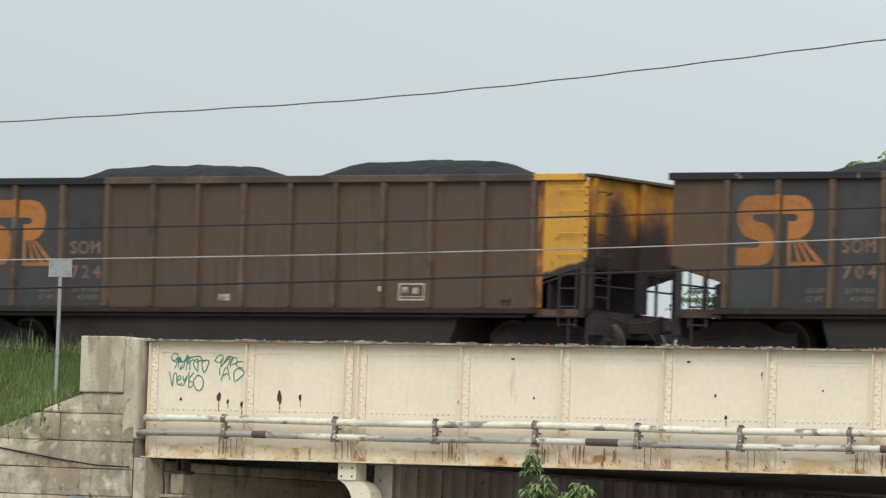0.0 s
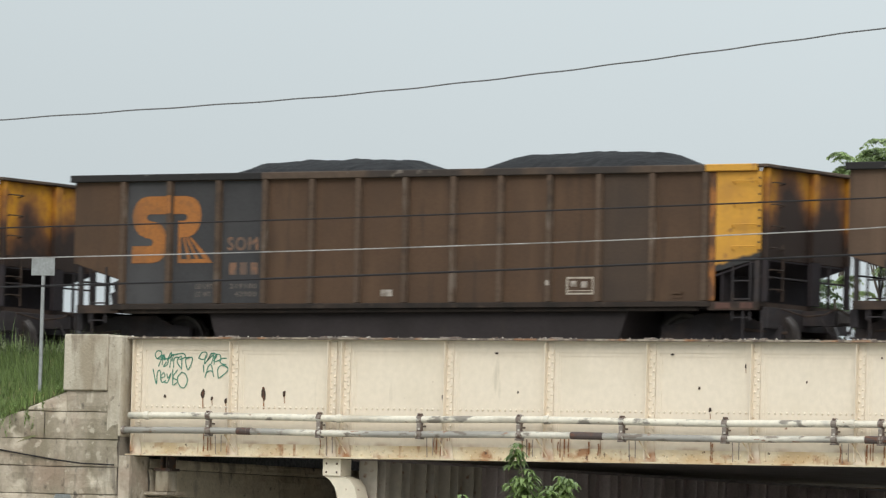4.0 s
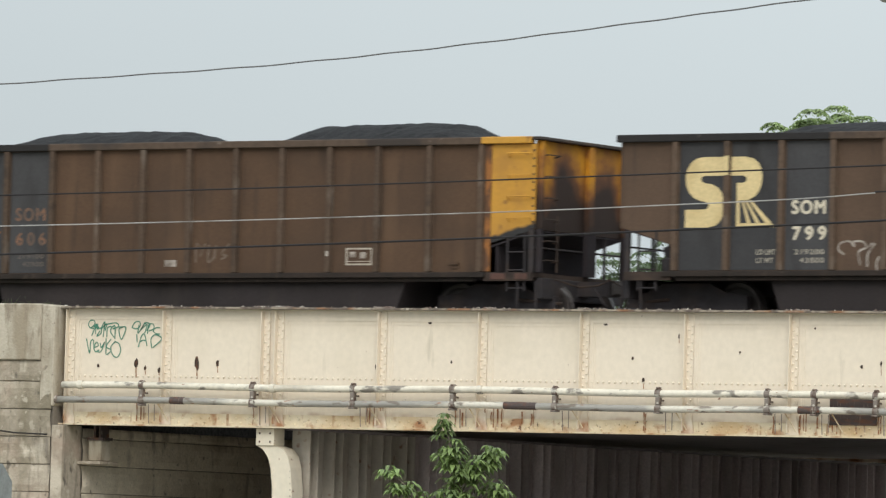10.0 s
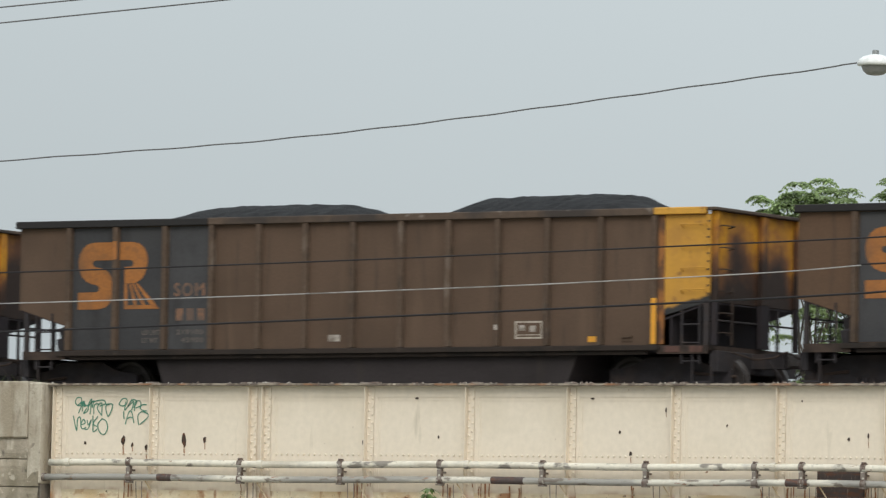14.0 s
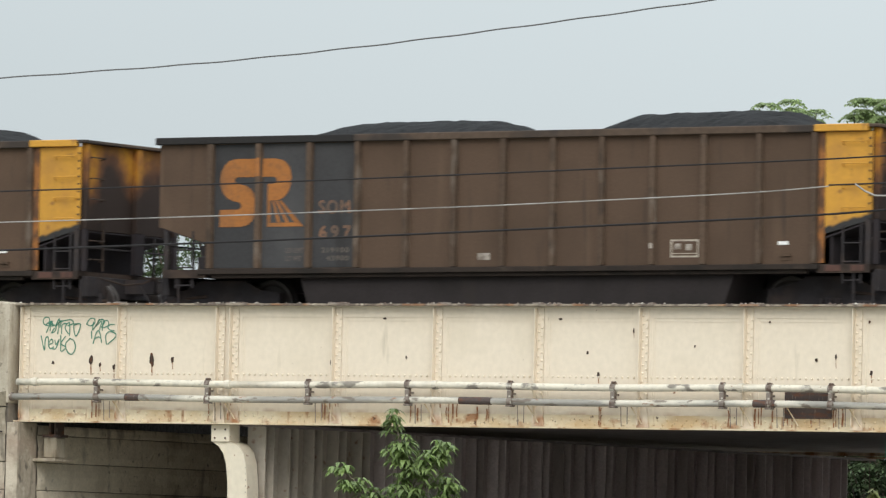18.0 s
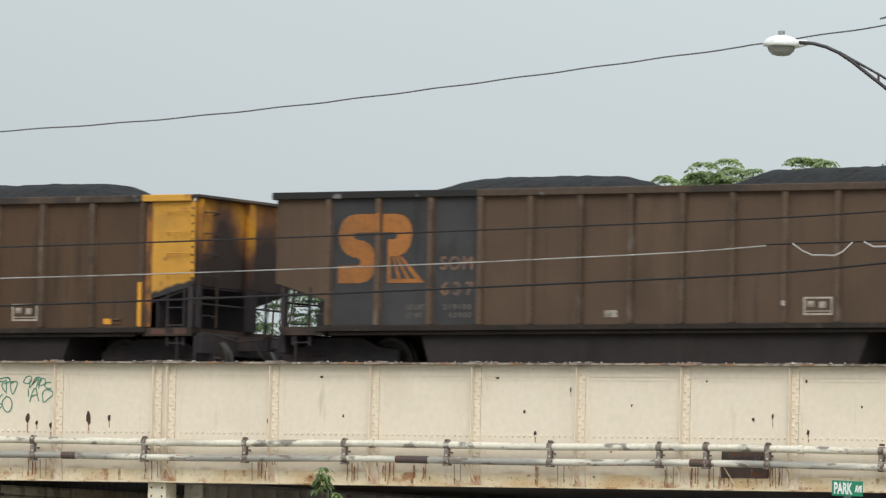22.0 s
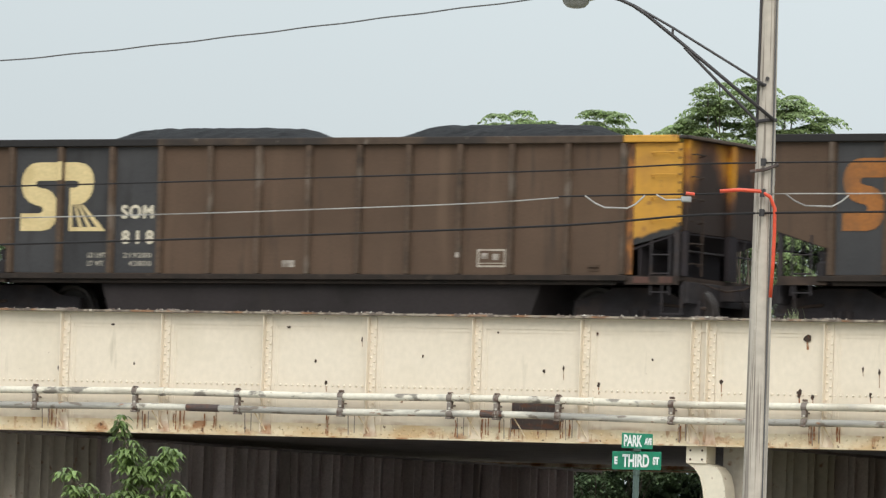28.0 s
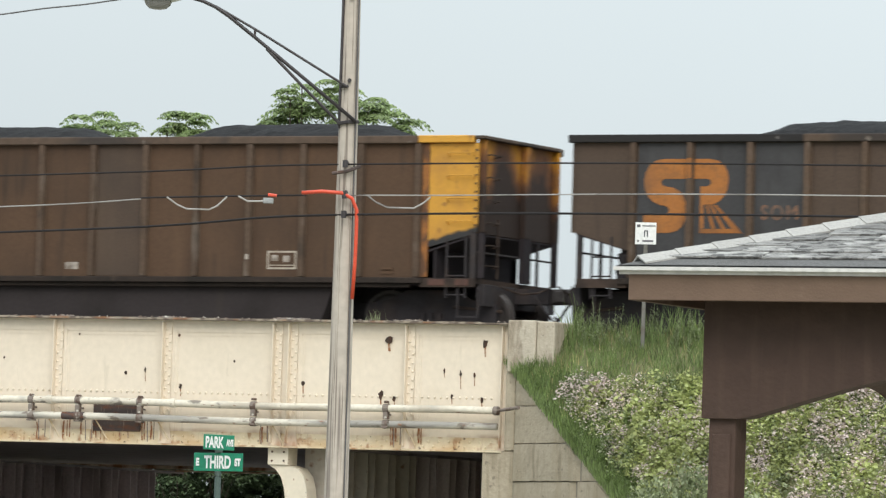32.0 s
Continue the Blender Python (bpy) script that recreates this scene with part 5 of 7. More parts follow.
def blade(z, h, w, turn, words):
    b = part("blade", boxes((-w / 2, w / 2, -0.003, 0.003, z, z + h), bev=0.002), M_SIGNGREEN, ss, "green sign blade with white letters")
    b.matrix_basis = pose(0.0, 0.03, 0, 0, 0, turn)
    for text, x, size, sq in words:
        t = writing(text, size, M_SIGNWHITE, "letters", pose(x, -0.0065, z + (h - size * 0.69) / 2, 90, 0, 0), b, 0.006, sq)
    return b


blade(3.2, 0.155, 0.43, 42, [("PARK", -0.195, 0.155, 0.66), ("AVE", 0.1, 0.085, 0.62)])
blade(2.985, 0.185, 0.62, -38, [("E", -0.28, 0.1, 0.8), ("THIRD", -0.175, 0.175, 0.66), ("ST", 0.21, 0.1, 0.72)])
lower = part("lower_plate", boxes((-0.02, 0.3, -0.004, 0.0, 1.9, 2.42), bev=0.002), M_SIGNWHITE, ss, "white plate with dark print")
lower.matrix_basis = pose(0.1, -0.02, 0.05)
part("print_bar", boxes((0.04, 0.1, -0.0085, -0.0045, 2.2, 2.36), (0.03, 0.24, -0.0085, -0.0045, 2.05, 2.1)), M_SIGNBAR, lower)

# ---- utility pole, street lamp and wires ----
PX, PY = 32.95, -26.18
pole = empty("utility_pole", pose(PX, PY, 0, 0, 0, 25.8))
tagged(pole, "weathered grey wooden utility pole beside the street", "pole")
part("shaft", tubes(([(0, 0, 0), (0, 0, 3), (0.005, 0, 6), (0, 0, 9), (0, 0, 11.6)], [0.165, 0.15, 0.131, 0.11, 0.095], 18)), M_POLE, pole, smooth=True)
part("ground_wire", tubes(([(0.1, -0.13, 0), (0.095, -0.12, 5.4), (0.085, -0.1, 11.2)], 0.01, 6)), M_WIREGREY, pole)
part("riser_conduit", tubes(([(-0.115, -0.06, 7.6), (-0.1, -0.05, 11.0)], 0.018, 6)), M_BLACKSTEEL, pole)
for z in (6.54, 6.8, 7.17, 8.2, 9.25, 9.6):
    part("through_bolt", tubes(([(0.0, -0.175, z), (0.0, -0.11, z)], 0.026, 7)), M_BLACKSTEEL, pole)
for z, r in ((6.52, 0.034), (6.76, 0.032), (7.15, 0.034), (9.62, 0.034)):
    part("insulator", tubes(([(-0.02, -0.24, z - 0.045), (-0.02, -0.24, z + 0.045)], r, 10)), M_BLACKSTEEL, pole)
part("grip_wrap", tubes(([(-0.18, -0.17, 7.03), (0.0, -0.19, 7.06), (0.17, -0.14, 7.13)], 0.022, 6)), M_RUSTPATCH, pole, "rusty cable grip")
lamp = empty("street_lamp", pose(PX, PY, 0, 0, 0, 25.8))
tagged(lamp, "white dome street lamp on a dark trussed arm", "street lamp")
A27 = [(-2.2, 9.18), (-2.02, 9.17), (-1.86, 9.13), (-1.7, 9.06), (-1.53, 8.95), (-1.36, 8.82), (-1.2, 8.7), (-0.6, 8.23), (0.1, 7.68)]
part("arm", tubes(([(x, -0.17, z) for x, z in A27], 0.023, 8)), M_BLACKSTEEL, lamp, smooth=True)
part("upper_brace", tubes(([(-1.7, -0.17, 9.07), (-1.2, -0.17, 8.8), (-0.03, -0.17, 8.12)], 0.016, 8)), M_BLACKSTEEL, lamp)
part("lower_brace", tubes(([(-1.05, -0.17, 8.56), (-0.6, -0.19, 8.12), (-0.13, -0.1, 7.68)], 0.019, 8)), M_BLACKSTEEL, lamp)
part("strut", boxes((-1.215, -1.185, -0.185, -0.155, 8.68, 8.81)), M_BLACKSTEEL, lamp)
part("pole_band", tubes(([(-0.13, -0.1, 7.66), (0.0, -0.17, 7.68), (0.13, -0.1, 7.69)], 0.024, 6), ([(-0.1, -0.1, 8.13), (-0.02, -0.16, 8.12)], 0.02, 6)), M_BLACKSTEEL, lamp)


def lathe(prof, n, c, sx=1.0):
    bm = bmesh.new()
    rings = [[bm.verts.new((c[0] + r * math.cos(6.2832 * k / n) * sx, c[1] + r * math.sin(6.2832 * k / n), c[2] + z)) for k in range(n)] for r, z in prof]
    for u, w in zip(rings, rings[1:]):
        for k in range(n):
            bm.faces.new((u[k], u[(k + 1) % n], w[(k + 1) % n], w[k]))
    bm.faces.new(rings[0][::-1])
    bm.faces.new(rings[-1])
    return bm


LC = (-2.42, -0.13, 9.14)
part("housing", lathe([(0.225, -0.01), (0.232, 0.02), (0.215, 0.06), (0.16, 0.1), (0.08, 0.125), (0.05, 0.13)], 20, LC), M_LAMPWHITE, lamp, smooth=True)
part("lens", lathe([(0.05, -0.13), (0.11, -0.118), (0.155, -0.075), (0.172, -0.03), (0.176, -0.011)], 20, LC), M_LAMPGLASS, lamp, "milky glass lamp bowl", smooth=True)
part("photocell", lathe([(0.04, 0.131), (0.042, 0.18), (0.03, 0.19)], 10, LC), M_GREY, lamp)
part("neck", tubes(([(-2.26, -0.13, 9.16), (-2.1, -0.13, 9.18)], [0.06, 0.035], 8)), M_LAMPWHITE, lamp)


def wire_path(pts, wob=0.0):
    """Points at the pole's distance, carried farther off toward the west along their lines of sight."""
    out = []
    e = Vector(EYE)
    dense = []
    for a, b in zip(pts, pts[1:]):
        n = max(2, int(abs(b[0] - a[0]) / (0.12 if wob else 0.9)))
        dense += [Vector(a).lerp(Vector(b), i / n) for i in range(n)]
    dense.append(Vector(pts[-1]))
    for p in dense:
        k = 1 + 0.012 * max(0, PX - p.x) - 0.006 * max(0, p.x - PX)
        q = e + (p - e) * k
        q.z += wob * math.sin(p.x * 7.5)
        out.append(q)
    return out


def smooth_pts(pts):
    """Smooth a few wire points into an even curve."""
    P = [Vector(p) for p in pts]
    out = []
    for i in range(len(P) - 1):
        p0, p1, p2, p3 = P[max(i - 1, 0)], P[i], P[i + 1], P[min(i + 2, len(P) - 1)]
        if i == 0:
            p0 = p1 * 2 - p2
        if i == len(P) - 2:
            p3 = p2 * 2 - p1
        for k in range(6):
            t = k / 6
            out.append(0.5 * ((2 * p1) + (p2 - p0) * t + (2 * p0 - 5 * p1 + 4 * p2 - p3) * t * t + (3 * p1 - p0 - 3 * p2 + p3) * t ** 3))
    return out + [P[-1]]


def wire(label, pts, r, mat, wob=0.0):
    ob = new("overhead_wire", link_mesh("overhead_wire", tubes((wire_path(smooth_pts(pts), wob), r, 6)), mat))
    return tagged(ob, label, "wire", group="overhead wires")


wire("thin black overhead wire tied to the wooden pole", [(4, -45.5, 5.2), (20.48, -33.57, 6.24), (29.85, -27.76, 6.92), (32.93, -26.3, 7.15), (39.12, -23.6, 7.34), (52, -18, 7.5)], 0.0105, M_WIRE)
wire("thick black overhead cable tied to the wooden pole", [(4, -45.5, 4.4), (20.5, -33.56, 5.5), (29.87, -27.75, 6.22), (32.95, -26.3, 6.52), (39.13, -23.6, 6.7), (52, -18, 6.85)], 0.014, M_WIRE)
wire("bare shiny aluminium overhead cable", [(4, -45.5, 4.8), (20.49, -33.56, 5.86), (26.0, -30.14, 6.22), (28.6, -28.53, 6.43), (29.86, -27.75, 6.545), (30.65, -27.3, 6.64)], 0.0078, M_WIREALU)
wire("dark insulated tail of the aluminium cable", [(30.65, -27.3, 6.655), (31.6, -26.85, 6.71), (32.5, -26.4, 6.755)], 0.011, M_WIRE)
wire("bare shiny aluminium overhead cable", [(33.05, -26.25, 6.765), (34.0, -25.8, 6.8), (39.13, -23.6, 6.96), (52, -18, 7.1)], 0.0078, M_WIREALU)
wire("grey twisted service cable sagging past the lamp", [(4, -45.5, 5.5), (20.43, -33.6, 7.58), (25.02, -30.55, 8.17), (29.79, -27.79, 9.02), (30.53, -27.4, 9.16), (31.9, -26.7, 9.42), (32.95, -26.3, 9.6), (39, -23.5, 9.72), (52, -18, 9.6)], 0.0098, M_WIREGREY, 0.005)
wire("thin high overhead wire", [(4, -45.5, 6.6), (22.34, -32.28, 9.58), (29.45, -27.98, 10.64), (32.95, -26.3, 11.2), (40, -23, 11.6)], 0.01, M_WIREGREY)
wire("thin high overhead wire", [(4, -45.5, 6.9), (22.33, -32.29, 9.77), (27.72, -28.94, 10.59), (32.95, -26.3, 11.42), (40, -23, 11.8)], 0.01, M_WIREGREY)
wire("thin high overhead wire", [(4, -45.5, 7.1), (22.33, -32.29, 10.03), (25.52, -30.24, 10.51), (32.95, -26.3, 11.58), (40, -23, 12.0)], 0.01, M_WIREGREY)
gear = empty("cable_splice", pose(PX, PY, 0, 0, 0, 25.8))
tagged(gear, "orange-red line guard and looped splices on the cable at the pole", "cable guard")
part("line_guard", tubes(([(-0.55, -0.24, 6.77), (-0.3, -0.25, 6.795), (-0.05, -0.25, 6.785), (0.08, -0.23, 6.72), (0.14, -0.2, 6.58), (0.145, -0.19, 6.3), (0.14, -0.18, 5.9), (0.12, -0.17, 5.47)], 0.024, 8)), M_RED, gear, smooth=True)
part("slack_loop", tubes(([(-2.23, -0.1, 6.67), (-2.1, -0.1, 6.58), (-1.98, -0.1, 6.53), (-1.7, -0.1, 6.53), (-1.6, -0.1, 6.58), (-1.48, -0.1, 6.7)], 0.011, 6), ([(-1.34, -0.1, 6.71), (-1.22, -0.1, 6.65), (-1.0, -0.1, 6.66)], 0.011, 6)), M_WIREALU, gear)
part("slack_loop", tubes(([(0.27, -0.1, 6.77), (0.38, -0.1, 6.69), (0.52, -0.1, 6.63), (0.85, -0.1, 6.63), (0.97, -0.1, 6.7), (1.06, -0.1, 6.78)], 0.011, 6)), M_WIREALU, gear)
part("connector", boxes((-1.03, -0.9, -0.14, -0.08, 6.63, 6.7), bev=0.008), M_GREY, gear)
part("red_tip", tubes(([(-0.97, -0.12, 6.74), (-0.86, -0.12, 6.73)], 0.02, 6)), M_RED, gear)
part("drop_lead", tubes(([(0.15, -0.17, 9.7), (-0.1, -0.3, 9.66), (-0.3, -0.25, 9.78), (-0.75, -0.15, 9.62), (-1.2, -0.1, 9.5)], 0.012, 6), ([(-0.75, -0.15, 9.55), (-0.35, -0.15, 9.53)], 0.03, 6)), M_WIREGREY, gear)

cable = new("slack_cable", link_mesh("slack_cable", tubes(([(-4.4, -2.62, 4.72), (-3.4, -1.93, 4.54), (-2.36, -1.16, 4.35), (-1.85, -0.81, 4.25), (-1.35, -0.46, 4.16), (-0.8, -0.42, 4.1), (-0.1, -0.4, 4.08)], 0.014, 6)), M_WIRE))
tagged(cable, "slack black cable drooping across the concrete wing wall", "cable")

# ---- pavilion ----
pav = empty("pavilion", pose(55.22, -68.76, 0, 0, 0, 0.0))
tagged(pav, "open brown wooden pavilion with arched panels and a weathered shingle roof", "pavilion")
W, PITCH, EAVE = 4.6, 0.298, 3.6
for a in range(4):
    turn = Matrix.Translation((W / 2, W / 2, 0)) @ pose(0, 0, 0, 0, 0, 90 * a) @ Matrix.Translation((-W / 2, -W / 2, 0))
    bits = [("fascia", boxes((0.055, W - 0.056, 0.05, 0.08, 3.42, 3.575), bev=0.003), M_FASCIA, "light brown fascia board"),
            ("drip_edge", boxes((-0.02, W - 0.041, 0.0, 0.04, 3.582, 3.602), (0.0, W - 0.05, 0.036, 0.049, 3.562, 3.582)), M_DRIP, "white metal drip edge"),
            ("soffit", boxes((0.1, W - 0.1, 0.081, 0.6, 3.5, 3.515)), M_PAVBROWN, "")]
    half = [(0.375, 3.5), (0.375, 2.785), (0.6, 2.785), (0.66, 2.795), (0.95, 2.88), (1.25, 2.965), (1.55, 3.035), (1.93, 3.095)]
    arch = half + [(2.3, 3.11)] + [(W - x, z) for x, z in half[::-1]]
    butt = [(min(max(x, 0.376), W - 0.4055), z) for x, z in arch]
    bm = bmesh.new()
    prism(bm, butt, 0.375, 0.405)
    prism(bm, [(min(max(x, 0.51), W - 0.51), z) for x, z in arch if 0.42 < x < W - 0.42 or z > 3], 0.5, 0.53)
    bits.append(("arched_panel", bm, M_PAVBROWN, "dark brown arched panel"))
    bm = bmesh.new()
    rows_ = [(bm.verts.new((x, 0.406, z)), bm.verts.new((x, 0.499, z))) for x, z in arch[2:-2]]
    for u, w in zip(rows_, rows_[1:]):
        bm.faces.new((u[0], w[0], w[1], u[1]))
    bits.append(("arch_soffit", bm, M_PAVBROWN, ""))
    for nm, b, mt, lb in bits:
        b.transform(turn)
        part(nm, b, mt, pav, lb)
for x in (0.409, W - 0.569):
    for y in (0.409, W - 0.569):
        part("post", boxes((x, x + 0.16, y, y + 0.16, 0, 3.49), (x + 0.025, x + 0.135, y - 0.012, y, 0, 2.7), bev=0.006), M_PAVBROWN, pav)
bm = bmesh.new()
ap = bm.verts.new((W / 2, W / 2, EAVE + W / 2 * PITCH - 0.004))
cs = [bm.verts.new(p) for p in ((0, 0, EAVE + 0.001), (W, 0, EAVE + 0.001), (W, W, EAVE + 0.001), (0, W, EAVE + 0.001))]
for i in range(4):
    bm.faces.new((cs[i], cs[(i + 1) % 4], ap))
roof = part("roof", bm, M_SHDARK, pav, "dark roof deck under the shingles")
for a in range(4):
    turn = Matrix.Translation((W / 2, W / 2, 0)) @ pose(0, 0, 0, 0, 0, 90 * a) @ Matrix.Translation((-W / 2, -W / 2, 0))
    bm = bmesh.new()
    q = [bm.verts.new(p) for p in ((0.01, 0.01, EAVE + 0.012), (W - 0.01, 0.01, EAVE + 0.012), (W - 0.22, 0.22, EAVE + 0.22 * PITCH + 0.01), (0.22, 0.22, EAVE + 0.22 * PITCH + 0.01))]
    bm.faces.new(q)
    bm.transform(turn)
    part("starter_strip", bm, M_STARTER, roof, "plain grey starter course")
structure("pavilion_floor", link_mesh("pavilion_floor", boxes((-0.3, W + 0.3, -0.3, W + 0.3, -0.1, 0.04)), M_CONC2), "concrete slab under the pavilion", "floor").matrix_basis = pose(55.22, -68.76, 0, 0, 0, 0.0)

# ---- coal cars: local x from the leading lip, y across, z from the rail ----
CARL, NEAR = 16.18, -1.575
RIBX = [1.1, 2.12, 3.19, 4.2, 5.21, 6.2, 7.2, 8.21, 9.19, 10.2, 11.21, 12.29, 13.36]
CTOP = 3.47


def emblem_pieces(mat):
    """A bold two-stroke monogram shape with a fan of rays at its foot."""
    out = []

    def q(x, y):
        return (1.34 + (x - 1018) * 1.8 / 160, CTOP - 0.4 - (y - 344) * 1.24 / 126)

    def keep(kind, bm):
        bmesh.ops.recalc_face_normals(bm, faces=bm.faces[:])
        for f in bm.faces:
            if f.normal.y > 0:
                f.normal_flip()
        out.append((kind, link_mesh(kind, bm, mat)))

    def poly(kind, *pts):
        bm = bmesh.new()
        bm.faces.new([bm.verts.new((q(980 + px / 3, 310 + py / 3)[0], NEAR - 0.0135, q(980 + px / 3, 310 + py / 3)[1])) for px, py in pts][::-1])
        keep(kind, bm)
    poly("emblem_stroke", (345, 103), (215, 103), (190, 106), (168, 114), (142, 137), (124, 172), (118, 210), (122, 254), (138, 292), (165, 320), (198, 335), (225, 340), (237, 349), (241, 361), (237, 373), (225, 380), (118, 381),
         (118, 476), (240, 476), (280, 466), (305, 442), (319, 410), (325, 370), (322, 330), (311, 295), (290, 266), (262, 249), (225, 242), (207, 235), (200, 222), (204, 209), (217, 203), (345, 203))
    poly("emblem_stroke", (345.1, 103), (345.1, 203), (420, 203), (433, 208), (439, 222), (433, 236), (420, 241), (388, 241), (388, 334), (450, 332), (482, 315), (503, 288), (516, 254), (521, 210), (516, 170), (500, 136), (470, 112), (430, 103))
    keep("emblem_stroke", ribbon(bmesh.new(), [(2.143, CTOP - 0.557), (2.233, CTOP - 0.557)], 0.335, NEAR - 0.087))
    for a0, a1, b0, b1 in ((388, 404, 388, 408), (415, 424, 444, 464), (432, 443, 492, 512), (452, 466, 540, 574)):
        poly("emblem_ray", (a0, 335), (a1, 334), (b1, 454), (b0, 454))
    poly("emblem_base", (388, 455), (574, 455), (592, 477), (388, 477))
    return out


def side_outline():
    return [(0.13, CTOP - 0.12), (0.13, 1.84), (1.12, 1.54), (1.12, 1.09), (13.48, 1.09), (13.48, 1.64), (14.52, 1.84), (14.52, CTOP - 0.12)]


def heap(x, a, b, peak, k):
    if not a < x < b:
        return 0.0
    u = (x - a) / (b - a)
    return peak * min(1.0, 1.6 * math.sin(math.pi * u) ** 1.1) * (0.8 + 0.2 * math.sin(math.pi * u))


def coal_mesh(seed):
    rr = random.Random(seed)
    a1, b1, a2, b2 = 2.1 + rr.uniform(-0.25, 0.25), 7.6 + rr.uniform(-0.3, 0.2), 7.8 + rr.uniform(-0.1, 0.4), 13.2 + rr.uniform(-0.2, 0.25)
    p1, p2 = rr.uniform(0.4, 0.47), rr.uniform(0.46, 0.53)
    vs, fs = [], []
    nx, ny = 110, 16
    for i in range(nx + 1):
        x = 0.3 + 14.05 * i / nx
        for j in range(ny + 1):
            y = -1.5 + 3.0 * j / ny
            c = max(0.0, 1 - (y / 1.5) ** 2) ** 0.8
            z = CTOP - 0.14 + (heap(x, a1, b1, p1, 1) + heap(x, a2, b2, p2, 1)) * c
            q = Vector((x * 2.2, y * 2.2, seed))
            z += 0.03 * noise.noise(q) + 0.022 * noise.noise(q * 3.1) + rr.uniform(-0.008, 0.008)
            vs.append((x, y, z))
    for i in range(nx):
        for j in range(ny):
            k = i * (ny + 1) + j
            fs.append((k, k + ny + 1, k + ny + 2, k + 1))
    return raw("coal_load", vs, fs, M_COAL)


def wheelset_mesh(name):
    """An axle with two wheels turned in one piece; the rims are polished."""
    half = [(0.075, 0.0), (0.075, 0.68), (0.3, 0.7), (0.34, 0.68), (0.49, 0.68), (0.49, 0.71), (0.465, 0.725), (0.46, 0.83), (0.4, 0.832), (0.36, 0.8), (0.13, 0.79), (0.1, 0.96), (0.0005, 0.965)]
    prof = [(r, -y) for r, y in half[:0:-1]] + half
    n, vs, fs = 28, [], []
    for r, y in prof:
        vs += [(r * math.cos(6.2832 * k / n), y, r * math.sin(6.2832 * k / n)) for k in range(n)]
    for i in range(len(prof) - 1):
        fs += [(i * n + k, i * n + (k + 1) % n, (i + 1) * n + (k + 1) % n, (i + 1) * n + k) for k in range(n)]
    me = raw(name, vs, fs, M_WHEEL)
    me.materials.append(M_TREAD)
    for p in me.polygons:
        y = abs(p.center.y)
        r = math.hypot(p.center.x, p.center.z)
        p.material_index = 1 if r > 0.38 and y > 0.72 else 0
    return me


def truck_mesh():
    bm = bmesh.new()
    for y in (-1.0, 1.0):
        prism(bm, [(-1.2, 0.36), (-1.2, 0.68), (-0.78, 0.74), (-0.45, 0.9), (0.45, 0.9), (0.78, 0.74), (1.2, 0.68), (1.2, 0.36), (0.74, 0.36), (0.42, 0.2), (-0.42, 0.2), (-0.74, 0.36)], y - 0.07, y + 0.07)
    box(bm, -0.2, 0.2, -1.05, 1.05, 0.5, 0.78)
    for x in (-0.16, 0.0, 0.16):
        for y in (-1.08, 1.08):
            tube(bm, [(x, y, 0.32), (x, y, 0.52)], 0.06, 8)
    return link_mesh("bogie", bm, M_UNDER)


